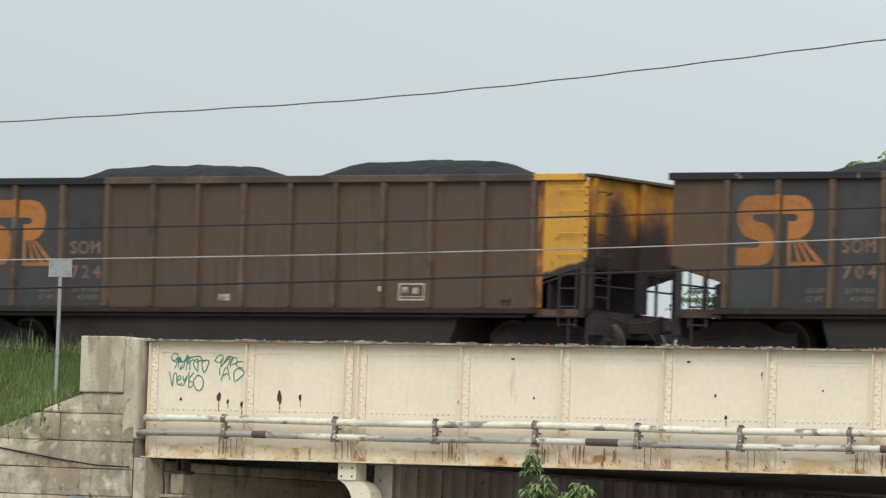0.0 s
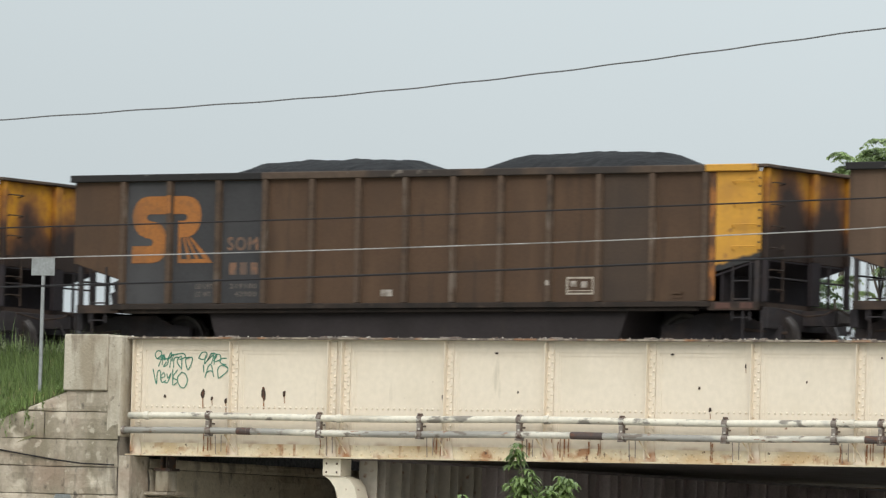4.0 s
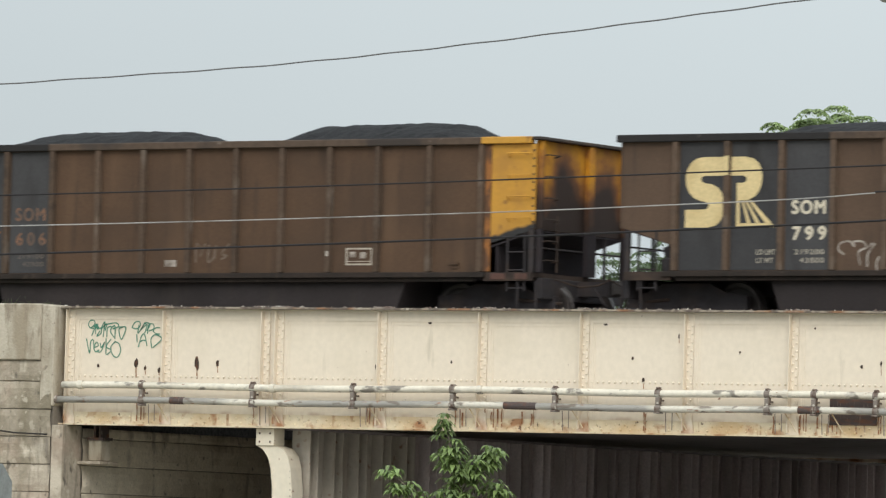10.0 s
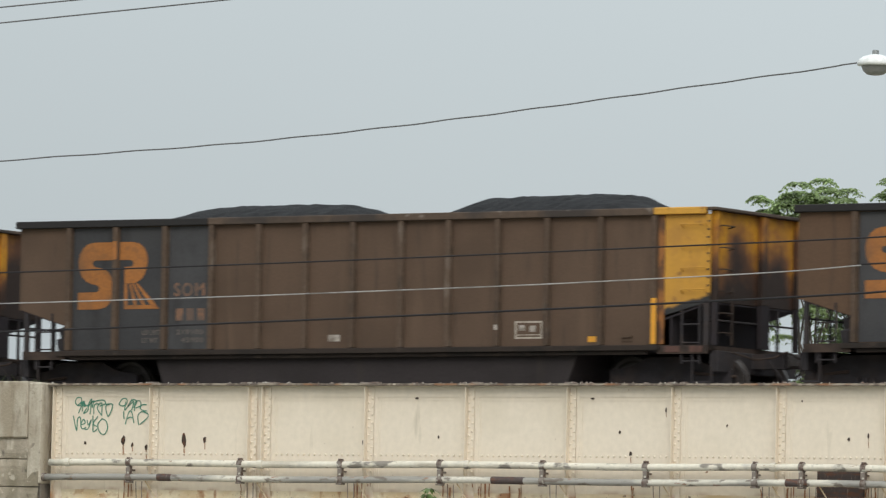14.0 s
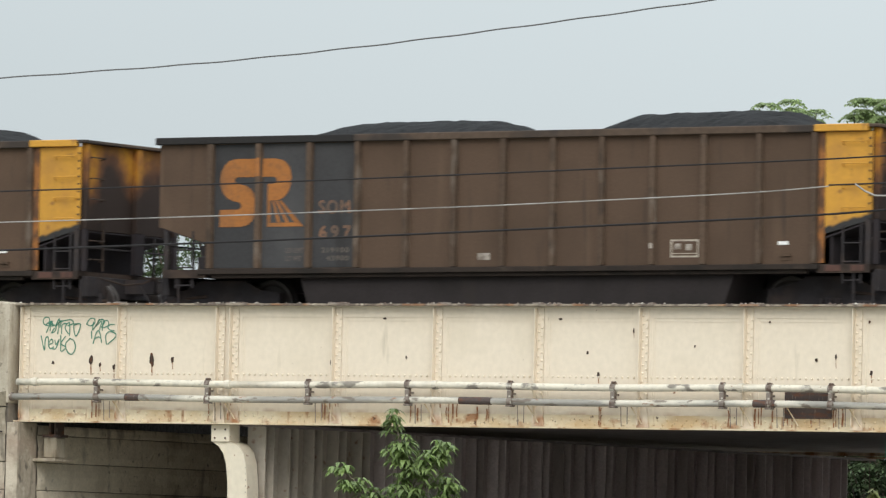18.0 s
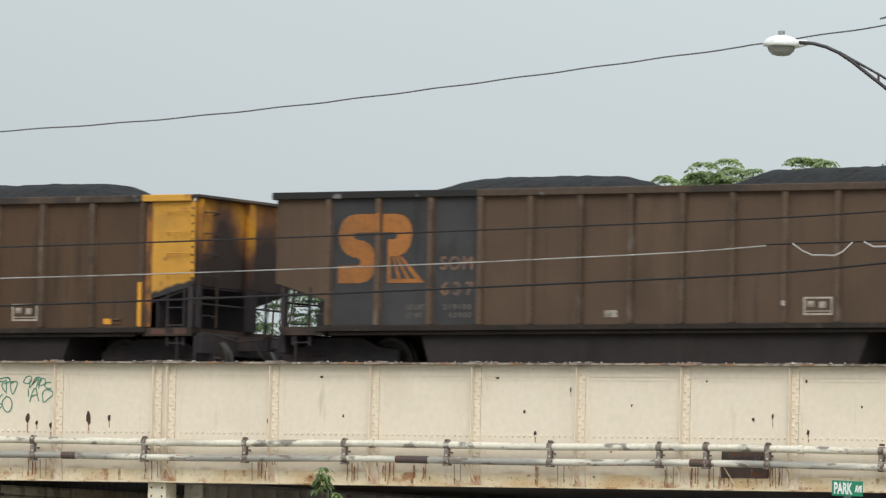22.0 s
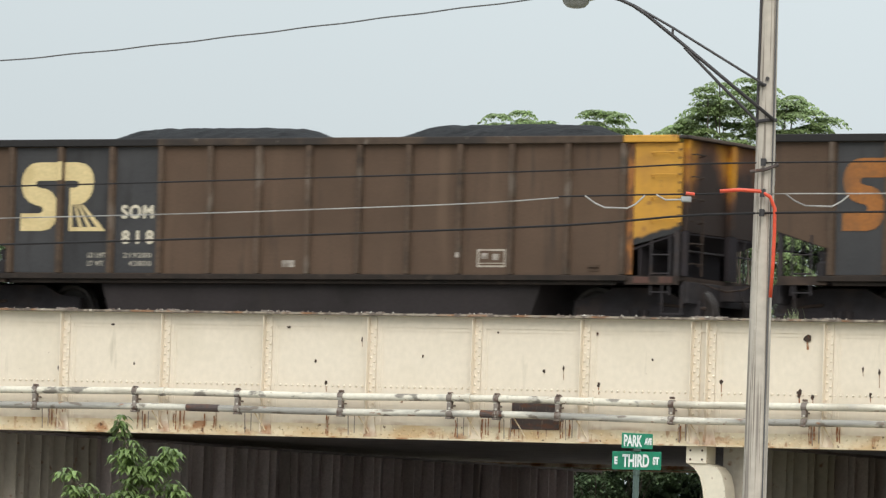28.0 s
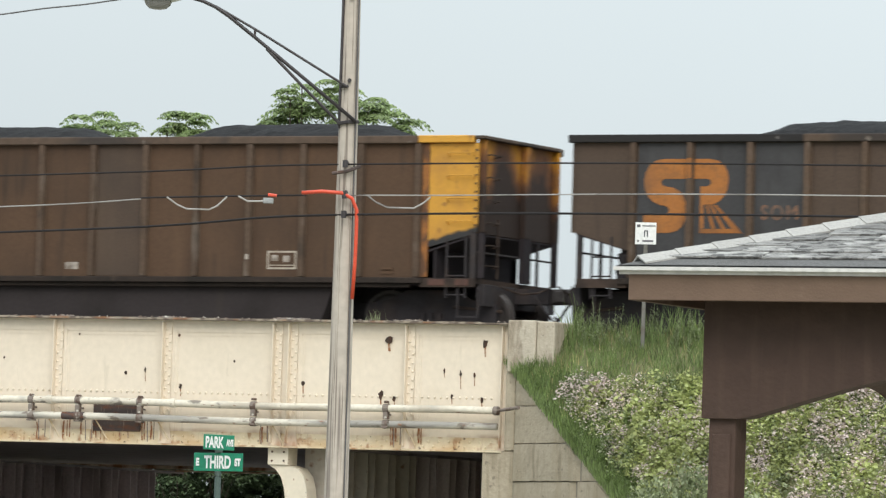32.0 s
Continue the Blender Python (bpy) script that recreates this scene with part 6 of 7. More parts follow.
def car_parts():
    """The meshes that all the cars share: (name, mesh, label)."""
    out = []

    def add(name, bm, mat, label=""):
        out.append((name, link_mesh(name, bm, mat) if isinstance(bm, bmesh.types.BMesh) else bm, label))
    bm = bmesh.new()
    prism(bm, side_outline(), NEAR, NEAR + 0.012)
    add("side_wall", bm, M_BROWN)
    bm = bmesh.new()
    prism(bm, side_outline(), -NEAR - 0.012, -NEAR)
    add("side_wall", bm, M_BROWN)
    for x in RIBX:
        bm = bmesh.new()
        z0 = 1.1
        prism(bm, [(x, NEAR - 0.001), (x + 0.02, NEAR - 0.085), (x + 0.115, NEAR - 0.085), (x + 0.135, NEAR - 0.001)], z0, CTOP - 0.13, "z")
        add("rib", bm, M_RIB)
    add("top_rail", boxes((4.2, 13.42, NEAR - 0.1, NEAR + 0.05, CTOP - 0.13, CTOP), bev=0.012), M_RAIL)
    add("top_rail", boxes((0.0, 4.195, NEAR - 0.1, NEAR + 0.05, CTOP - 0.13, CTOP), bev=0.012), M_DARKRAIL, "soot-black end of the top rail")
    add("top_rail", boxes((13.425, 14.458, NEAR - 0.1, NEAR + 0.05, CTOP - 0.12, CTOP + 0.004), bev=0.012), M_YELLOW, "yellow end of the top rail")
    add("top_rail", boxes((0.0, 14.62, -NEAR - 0.05, -NEAR + 0.1, CTOP - 0.13, CTOP), bev=0.012), M_RAIL)
    add("end_rail", boxes((0.0, 0.16, NEAR + 0.06, -NEAR - 0.06, CTOP - 0.1, CTOP - 0.005), bev=0.01), M_DARKRAIL)
    add("end_rail", boxes((14.46, 14.66, NEAR - 0.08, -NEAR - 0.06, CTOP - 0.055, CTOP + 0.001), bev=0.01), M_RAIL)
    add("side_sill", boxes((0.95, 13.55, NEAR - 0.1, NEAR + 0.02, 0.99, 1.085), (1.2, 13.3, NEAR - 0.03, NEAR + 0.05, 0.92, 0.989), bev=0.008), M_SILL)
    # slate panels between the first ribs
    for a, b in ((1.24, 2.115), (2.26, 3.185), (3.33, 4.195)):
        add("painted_panel", boxes((a, b, NEAR - 0.006, NEAR - 0.001, 1.1, CTOP - 0.14)), M_BLUE, "faded slate-blue panel")
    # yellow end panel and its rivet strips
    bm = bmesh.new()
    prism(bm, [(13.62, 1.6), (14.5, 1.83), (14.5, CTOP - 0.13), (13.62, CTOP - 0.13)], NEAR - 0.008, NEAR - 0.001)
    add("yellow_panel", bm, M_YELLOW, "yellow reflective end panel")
    add("edge_strip", boxes((13.5, 13.615, NEAR - 0.02, NEAR - 0.001, 1.1, CTOP - 0.14)), M_ORANGE_STRIP, "rust-orange edge strip")
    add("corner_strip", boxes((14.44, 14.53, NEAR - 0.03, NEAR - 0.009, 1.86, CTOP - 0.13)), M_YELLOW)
    add("corner_bolts", boxes(*[(14.475, 14.51, NEAR - 0.045, NEAR - 0.031, 1.95 + 0.14 * i, 1.985 + 0.14 * i) for i in range(10)]), M_UNDER, "dark bolt heads")
    for z in (3.18, 2.8, 2.42, 2.04):
        add("grab_iron", tubes(([(13.98, NEAR - 0.01, z - 0.06), (13.98, NEAR - 0.09, z), (14.46, NEAR - 0.09, z), (14.46, NEAR - 0.03, z - 0.05)], 0.012, 6)), M_YELLOW)
    # ends
    bm = boxes((14.5, 14.52, NEAR + 0.02, -NEAR - 0.02, 1.84, CTOP - 0.06))
    add("end_wall", bm, M_YEND, "yellow end wall blackened by soot")
    # posts on the end wall run down to the sill; rungs of the end ladder beside the near corner
    for y, w in ((NEAR + 0.04, 0.1), (0.14, 0.2), (-NEAR - 0.13, 0.1)):
        add("end_post", boxes((14.521, 14.62, y, y + w, 1.85, CTOP - 0.06), bev=0.008), M_YEND)
        add("post_foot", boxes((14.521, 14.61, y + 0.005, y + w + (0.1 if y == 0.14 else -0.005), 1.085, 1.849)), M_SOOT, "soot-black foot of the end post")
    # two added dark plates close the void, standing in for its shade
    add("bulkhead", boxes((13.72, 13.75, NEAR + 0.03, -NEAR - 0.03, 1.085, 1.6)), M_SOOT, "dark plate added to fill the shaded gap under the sloping end")
    add("end_plate", boxes((13.49, 13.84, -NEAR - 0.012, -NEAR, 1.085, 1.7)), M_SOOT, "dark plate added to fill the shaded gap at the far corner")
    add("corner_post", boxes((14.4, 14.5, NEAR - 0.012, NEAR + 0.03, 1.085, 1.86)), M_UNDER, "sooty corner post")
    for z in (3.16, 2.78, 2.4, 2.02, 1.64, 1.3):
        add("end_rung", tubes(([(14.53, NEAR + 0.15, z - 0.03), (14.66, NEAR + 0.16, z), (14.66, NEAR + 0.6, z), (14.53, NEAR + 0.61, z - 0.03)], 0.012, 6)), M_DUSTY)
    add("ladder_rail", boxes((14.62, 14.645, NEAR + 0.58, NEAR + 0.62, 1.1, 2.1)), M_DUSTY)
    for a_, b_ in ((13.66, 13.96), (14.16, 14.4)):
        add("step_plate", boxes((a_, b_, NEAR - 0.06, NEAR - 0.051, 0.955, 1.06), bev=0.003), M_STEP, "dull red sill plate")
    add("end_wall", boxes((0.13, 0.15, NEAR + 0.02, -NEAR - 0.02, 1.845, CTOP - 0.1)), M_BROWN)
    for y in (NEAR + 0.03, -0.05, -NEAR - 0.13):
        add("end_post", boxes((0.04, 0.129, y, y + 0.1, 1.85, CTOP - 0.1)), M_BROWN)
    bm = bmesh.new()
    prism(bm, [(0.14, 1.84), (2.6, 1.14), (2.6, 1.11), (0.14, 1.81)], NEAR + 0.014, -NEAR - 0.014)
    add("slope_sheet", bm, M_SOOT)
    bm = bmesh.new()
    prism(bm, [(14.51, 1.83), (12.3, 1.14), (12.3, 1.11), (14.51, 1.8)], NEAR + 0.014, -NEAR - 0.014)
    add("slope_sheet", bm, M_SOOT)
    # end platforms, ladders and handrails
    for x0, x1, xs in ((0.18, 1.1, -1), (13.5, 14.5, 1)):
        add("end_sill", boxes((x0, x1, NEAR + 0.02, -NEAR - 0.02, 1.0, 1.08), (x0, x1, NEAR - 0.05, NEAR + 0.02, 0.93, 1.08)), M_DUSTY)
        e = x0 if xs < 0 else x1
        for y in (NEAR + 0.02, -0.62, 0.3, -NEAR - 0.06) if xs < 0 else (0.92,):
            add("stanchion", boxes((e - 0.025, e + (0.06 if y < -1.5 else 0.02), y, y + (0.07 if y < -1.5 else 0.04), 1.08, 1.95)), M_UNDER)
        add("handrail", tubes(([(e, NEAR, 1.52), (e, -NEAR, 1.52)], 0.018, 6)), M_UNDER)
        xl = 0.45 if xs < 0 else 13.98
        bm = boxes((xl - 0.02, xl + 0.01, NEAR - 0.02, NEAR + 0.01, 0.75, 1.75), (xl + 0.33, xl + 0.36, NEAR - 0.02, NEAR + 0.01, 0.75, 1.78))
        for z in (0.8, 1.12, 1.44):
            tube(bm, [(xl, NEAR - 0.01, z), (xl + 0.34, NEAR - 0.01, z)], 0.014, 6)
        add("ladder", bm, M_UNDER)
    add("brake_cylinder", tubes(([(0.62, -0.5, 1.3), (1.05, -0.5, 1.3)], 0.14, 10), ([(0.9, -0.9, 1.18), (1.1, -0.9, 1.5)], 0.06, 8)), M_UNDER)
    add("brake_wheel", tubes(([(0.4 + 0.0, 0.9 + 0.2 * math.cos(a), 1.5 + 0.2 * math.sin(a)) for a in (0.628 * k for k in range(11))], 0.02, 6)), M_UNDER)
    # belly tub between the bogies
    bm = bmesh.new()
    prism(bm, [(3.0, 1.0), (3.22, 0.32), (11.6, 0.32), (11.85, 1.0)], NEAR + 0.1, -NEAR - 0.1)
    add("belly_tub", bm, M_TUB, "dark sooty lower tub")
    add("draft_sill", boxes((-0.55, 3.1, -0.2, 0.2, 0.72, 0.98)), M_UNDER)
    add("draft_sill", boxes((11.7, 15.25, -0.2, 0.2, 0.72, 0.98)), M_UNDER)
    add("body_bolster", boxes((0.6, 2.9, -1.35, 1.35, 0.985, 1.0)), M_UNDER)
    add("body_bolster", boxes((11.9, 14.1, -1.35, 1.35, 0.985, 1.0)), M_UNDER)
    for e, s in ((-0.55, -1), (15.25, 1)):
        add("coupler", boxes((min(e, e + s * 0.22), max(e, e + s * 0.22), -0.13, 0.13, 0.72, 0.98), (min(e + s * 0.08, e + s * 0.3), max(e + s * 0.08, e + s * 0.3), -0.05 if s > 0 else -0.2, 0.2 if s > 0 else 0.05, 0.74, 0.96), bev=0.03), M_WHEEL)
        add("air_hose", tubes(([(e - s * 0.2, -0.35, 0.85), (e, -0.38, 0.6), (e + s * 0.15, -0.3, 0.42), (e + s * 0.25, -0.22, 0.5)], 0.022, 6)), M_UNDER)
        add("uncoupling_lever", tubes(([(e - s * 0.35, NEAR + 0.1, 0.95), (e - s * 0.25, -0.8, 0.85), (e - s * 0.1, -0.4, 0.9), (e, -0.1, 1.02)], 0.016, 6)), M_DUSTY)
    # brake rigging and cross members low between the cars
    for e, s in ((0.2, -1), (14.5, 1)):
        add("cross_beam", boxes((min(e, e + s * 0.12), max(e, e + s * 0.12), NEAR + 0.12, -NEAR - 0.12, 0.62, 0.99), bev=0.01), M_UNDER)
        add("brake_rod", tubes(([(e - s * 0.6, -1.1, 0.62), (e + s * 0.25, -1.0, 0.55)], 0.03, 6)), M_DUSTY)
        add("brake_rod", tubes(([(e - s * 0.5, 0.9, 0.6), (e + s * 0.2, 0.8, 0.66)], 0.03, 6)), M_DUSTY)
        add("sill_step", boxes((e - s * 0.12 - 0.2, e - s * 0.12 + 0.2, NEAR - 0.03, NEAR + 0.02, 0.42, 0.45), (e - s * 0.12 - 0.2, e - s * 0.12 - 0.175, NEAR - 0.03, NEAR + 0.02, 0.45, 0.93), (e - s * 0.12 + 0.175, e - s * 0.12 + 0.2, NEAR - 0.03, NEAR + 0.02, 0.45, 0.93)), M_UNDER)
    add("retainer_valve", tubes(([(0.98, NEAR + 0.2, 1.08), (0.98, NEAR + 0.2, 1.3), (0.97, NEAR + 0.2, 1.34), (0.97, NEAR + 0.2, 1.48), (1.0, NEAR + 0.2, 1.52), (1.0, NEAR + 0.2, 1.62)], [0.15, 0.19, 0.1, 0.14, 0.08, 0.04], 9)), M_UNDER)
    # stencil frame and tag
    bm = boxes((10.62, 11.17, NEAR - 0.005, NEAR - 0.001, 1.5, 1.53), (10.62, 11.17, NEAR - 0.005, NEAR - 0.001, 1.22, 1.25), (10.62, 10.65, NEAR - 0.005, NEAR - 0.001, 1.25, 1.5), (11.14, 11.17, NEAR - 0.005, NEAR - 0.001, 1.25, 1.5),
               (10.66, 11.13, NEAR - 0.005, NEAR - 0.001, 1.28, 1.295))
    add("stencil_frame", bm, M_MARK, "white outlined stencil box")
    add("stencil_print", boxes((10.7, 10.82, NEAR - 0.004, NEAR - 0.001, 1.36, 1.46), (10.92, 11.04, NEAR - 0.004, NEAR - 0.001, 1.34, 1.45)), M_CHALK)
    add("stencil_tag", boxes((6.75, 7.0, NEAR - 0.005, NEAR - 0.001, 1.21, 1.33)), M_CHALK)
    add("stencil_tag", boxes((10.24, 10.3, NEAR - 0.09, NEAR - 0.0855, 1.38, 1.47)), M_CHALK)
    add("jacking_pad", boxes((12.78, 12.98, NEAR - 0.04, NEAR - 0.001, 1.22, 1.26), (12.78, 12.98, NEAR - 0.012, NEAR - 0.001, 1.15, 1.21)), M_BROWN)
    return out


SHARED = car_parts()
TRUCK, WHEEL = truck_mesh(), wheelset_mesh("wheelset")
COALS = [coal_mesh(s) for s in range(1, 6)]
LOGO = {"c": emblem_pieces(M_CREAMLOGO), "o": emblem_pieces(M_ORANGELOGO)}
FACE = pose(0, NEAR - 0.0095, 0, 90, 0, 0)


def word_mesh(words, mat):
    """Several words in one mesh: (text, x, z, cap height, width)."""
    verts, faces = [], []
    for text, x, z, cap, width in words:
        cu = bpy.data.curves.new("letters", "FONT")
        cu.body, cu.size, cu.space_character = text, 1.0, 1.5 if text.isdigit() and cap > 0.2 else 1.2
        tmp = bpy.data.objects.new("letters", cu)
        me = bpy.data.meshes.new_from_object(tmp)
        bpy.data.objects.remove(tmp)
        xs = [v.co.x for v in me.vertices]
        ys = [v.co.y for v in me.vertices]
        sx, sy = width / (max(xs) - min(xs)), cap / (max(ys) - min(ys))
        # thin coats beside one another make the strokes bold
        for i, (dx, dz) in enumerate(((0, 0), (0.06, 0), (-0.06, 0), (0, 0.05), (0, -0.05))):
            k = len(verts)
            verts += [(x + (v.co.x - min(xs)) * sx + dx * cap, NEAR - 0.0085 - 0.0006 * i, z + (v.co.y - min(ys)) * sy + dz * cap) for v in me.vertices]
            faces += [tuple(k + j for j in p.vertices) for p in me.polygons]
    return raw("lettering", verts, faces, mat)


MARKS = {m: word_mesh([("SOM", 3.46, 2.07, 0.225, 0.64)], mt) for m, mt in (("c", M_LETTER), ("o", M_LETTERF))}
WEIGHT = {m: [word_mesh([("LD LMT", 2.78, 1.37, 0.085, 0.36)], mt), word_mesh([("LT WT", 2.78, 1.225, 0.085, 0.32)], mt)] for m, mt in (("c", M_LETTERS), ("o", M_LETTERD))}
WNUM = {(k, m): [word_mesh([(a, 3.52, 1.37, 0.085, 0.57)], mt), word_mesh([(b, 3.63, 1.225, 0.085, 0.46)], mt)] for m, mt in (("c", M_LETTERS), ("o", M_LETTERD)) for k, a, b in ((0, "219100", "43900"), (1, "219200", "43800"))}
NUMBARS = [link_mesh("lettering", boxes((3.5 + 0.23 * i, 3.65 + 0.23 * i, NEAR - 0.0095, NEAR - 0.0065, 1.62, 1.84)), M_LETTERF) for i in range(3)]


def scribble(seed, x0, x1, z0, z1, mat, w=0.035, loops=5):
    """Loose spray strokes on the car side between the ribs."""
    r = random.Random(seed)
    bm = bmesh.new()
    y = NEAR - 0.004
    spans = [(a + 0.16, b - 0.03) for a, b in zip(RIBX, RIBX[1:]) if b > x0 and a < x1]
    for a, b in spans:
        a, b = max(a, x0), min(b, x1)
        n = max(1, int((b - a) * loops / 1.0))
        for i in range(n):
            c = a + (b - a) * (i + 0.5) / n
            ww = (b - a) / n * 0.42
            kind = r.randrange(4)
            zz = [z0 + (z1 - z0) * t for t in (0, 0.3, 0.6, 1)]
            st = {0: [(c - ww, zz[0]), (c - ww * 0.6, zz[3]), (c + ww * 0.2, zz[2]), (c, zz[1]), (c + ww, zz[3])],
                  1: [(c - ww, zz[2]), (c - ww * 0.5, zz[3]), (c + ww * 0.6, zz[3]), (c + ww, zz[2]), (c + ww * 0.8, zz[0])],
                  2: [(c + ww * 0.7, zz[3]), (c - ww * 0.6, zz[2]), (c + ww * 0.5, zz[1]), (c - ww * 0.7, zz[0])],
                  3: [(c - ww, zz[3]), (c - ww * 0.7, zz[0]), (c + ww * 0.1, zz[0] + 0.05), (c + ww * 0.3, zz[2]), (c + ww * 0.9, zz[3])]}[kind]
            y -= 0.0012
            ribbon(bm, rounded([(p + r.uniform(-0.03, 0.03), q + r.uniform(-0.04, 0.04)) for p, q in st]), w * r.uniform(0.7, 1.2), max(y, NEAR - 0.03))
    return link_mesh("graffiti", bm, mat)


def tag_mesh(strokes, y, w=0.035, mat=None):
    """Round spray strokes given in metres along the car and above the rail."""
    bm = bmesh.new()
    for i, st in enumerate(strokes):
        ribbon(bm, rounded([(p / 100, q / 100) for p, q in st]), w, y - 0.0006 * i)
    return link_mesh("graffiti", bm, mat or M_CHALK)


SIDE_TAG = [[(450, 108), (447, 138), (437, 157), (462, 175), (498, 172)], [(487, 169), (485, 120)], [(517, 151), (529, 166), (520, 120)], [(529, 163), (538, 175), (541, 129), (571, 157), (583, 172), (589, 142)],
            [(623, 175), (604, 154), (607, 132), (614, 117)], [(614, 169), (638, 157), (668, 166)]]
SIDE_TAG2 = [[(795, 102), (805, 148), (820, 178), (844, 201)], [(802, 132), (826, 151), (837, 138), (832, 105)], [(849, 138), (853, 120)], [(862, 144), (859, 172), (874, 190), (880, 172), (882, 123)],
             [(882, 172), (905, 157), (923, 178), (932, 193)], [(920, 138), (929, 154), (938, 135), (941, 114)]]
TUB_TAG = [[(438, 90), (450, 69), (492, 54)], [(489, 90), (492, 57)], [(529, 90), (514, 57)], [(568, 90), (572, 63), (595, 57), (592, 90)], [(638, 87), (629, 69), (644, 52)], [(668, 90), (674, 69), (662, 57)],
           [(805, 90), (820, 63), (850, 57), (847, 84), (874, 87)], [(868, 87), (871, 57), (895, 57), (892, 87)], [(920, 57), (929, 87), (947, 87), (950, 57)]]
# cars stencilled with the higher load limit
HEAVIER = {2, 5, 11, 13, 15, 20, 26, 32, 37, 40}
# number, emblem colour, extras; "" where the number cannot be read
CARS = {-1: ("", "o"), 0: ("704", "o"), 1: ("724", "o"), 2: ("715", "o"), 3: ("717", "o"), 4: ("706", "o"), 5: ("694", "o"), 6: ("", "o"), 7: ("", "c"), 8: ("787", "c"),
        9: ("703", "o"), 10: ("635", "o"), 11: ("804", "c"), 12: ("817", "c"), 13: ("799", "c", "tag799"), 14: ("606", "o", "tag606"), 15: ("785", "c", "tag785"), 16: ("719", "o", "tag719"), 17: ("792", "c"),
        18: ("662", "o", "faint"), 19: ("", "o", "stripe_end"), 20: ("", "o"), 21: ("622", "o", "stripes"), 22: ("", "o"), 23: ("707", "o"), 24: ("697", "o", "whitebar"), 25: ("669", "o", "whitebar"), 26: ("734", "o"),
        27: ("650", "o", "stripes_tag"), 28: ("646", "o"), 29: ("637", "o"), 30: ("822", "c", "few_stripes"), 31: ("", "o", "faint"), 32: ("781", "c"), 33: ("", "o"), 34: ("", "o"), 35: ("747", "c", "bars747"),
        36: ("631", "o"), 37: ("818", "c"), 38: ("676", "o"), 39: ("681", "c", "stub"), 40: ("765", "c"), 41: ("670", "o"), 42: ("", "o"), 43: ("", "o")}


def stripes(spans):
    return [("reflector_strip", link_mesh("reflector_strip", boxes((p, q, NEAR - (0.091 if p > 13.3 else 0.0125 if p < 4.2 else 0.006), NEAR - (0.0865 if p > 13.3 else 0.009 if p < 4.2 else 0.003), z0, z1)), M_REFLECT)) for p, q, z0, z1 in spans]


FAINT = tag_mesh([[(564, 145), (572, 172), (590, 178), (602, 155), (592, 128), (570, 124), (563, 142)], [(652, 128), (660, 168), (680, 150), (690, 128)], [(690, 150), (706, 175), (716, 150)],
                  [(762, 180), (780, 190), (790, 160), (812, 190), (816, 150)], [(850, 135), (866, 165), (880, 140), (898, 170), (905, 135)], [(955, 170), (975, 180), (985, 150), (1000, 165), (1012, 140)]], NEAR - 0.004, 0.055, M_GHOST)


def low_word(x0, k):
    """Four round lower-case letters sprayed low on a side panel."""
    letters = [[(0, 137), (9, 139), (6, 148), (0, 140), (1, 128), (10, 124)], [(21, 148), (13, 140), (13, 128), (22, 123)], [(26, 147), (27, 126), (35, 124), (37, 148)], [(40, 122), (42, 148), (48, 146), (48, 124)], [(48, 142), (54, 150), (57, 122)]]
    return [[(x0 + p * k, 121 + (q - 121) * k) for p, q in st] for st in letters]


TAG_BIG = [[(448, 136), (437, 145), (441, 156), (458, 159), (467, 151), (466, 158), (484, 158), (492, 148)], [(480, 117), (476, 140), (492, 148), (504, 156)], [(493, 115), (494, 137), (508, 155)], [(512, 109), (511, 122), (516, 133)],
           [(534, 126), (538, 137), (533, 145), (540, 157), (556, 166), (540, 171)], [(542, 145), (551, 140), (546, 122), (537, 115)], [(572, 163), (587, 172), (588, 166), (581, 150), (587, 127), (598, 130), (604, 117)]]
TAG_TUB = [[(787, 88), (792, 68), (800, 84), (806, 66), (812, 88)], [(818, 90), (822, 70)], [(876, 88), (878, 68), (886, 86), (892, 66), (898, 88)], [(905, 68), (912, 90), (920, 66)], [(928, 90), (945, 88), (932, 76), (950, 62)], [(955, 84), (965, 78), (970, 90), (968, 74)]]
TAG_SMALL = [[(463, 139), (447, 136), (449, 132), (466, 131), (463, 126), (451, 127)], [(467, 148), (469, 124)], [(476, 146), (473, 127)], [(480, 141), (482, 126)], [(486, 150), (514, 151)], [(500, 150), (498, 126)], [(512, 151), (511, 122)],
             [(545, 150), (557, 128)], [(555, 151), (565, 130), (575, 151), (583, 130), (569, 141)], [(575, 151), (601, 141), (581, 141)], [(589, 128), (603, 129), (593, 136)]]
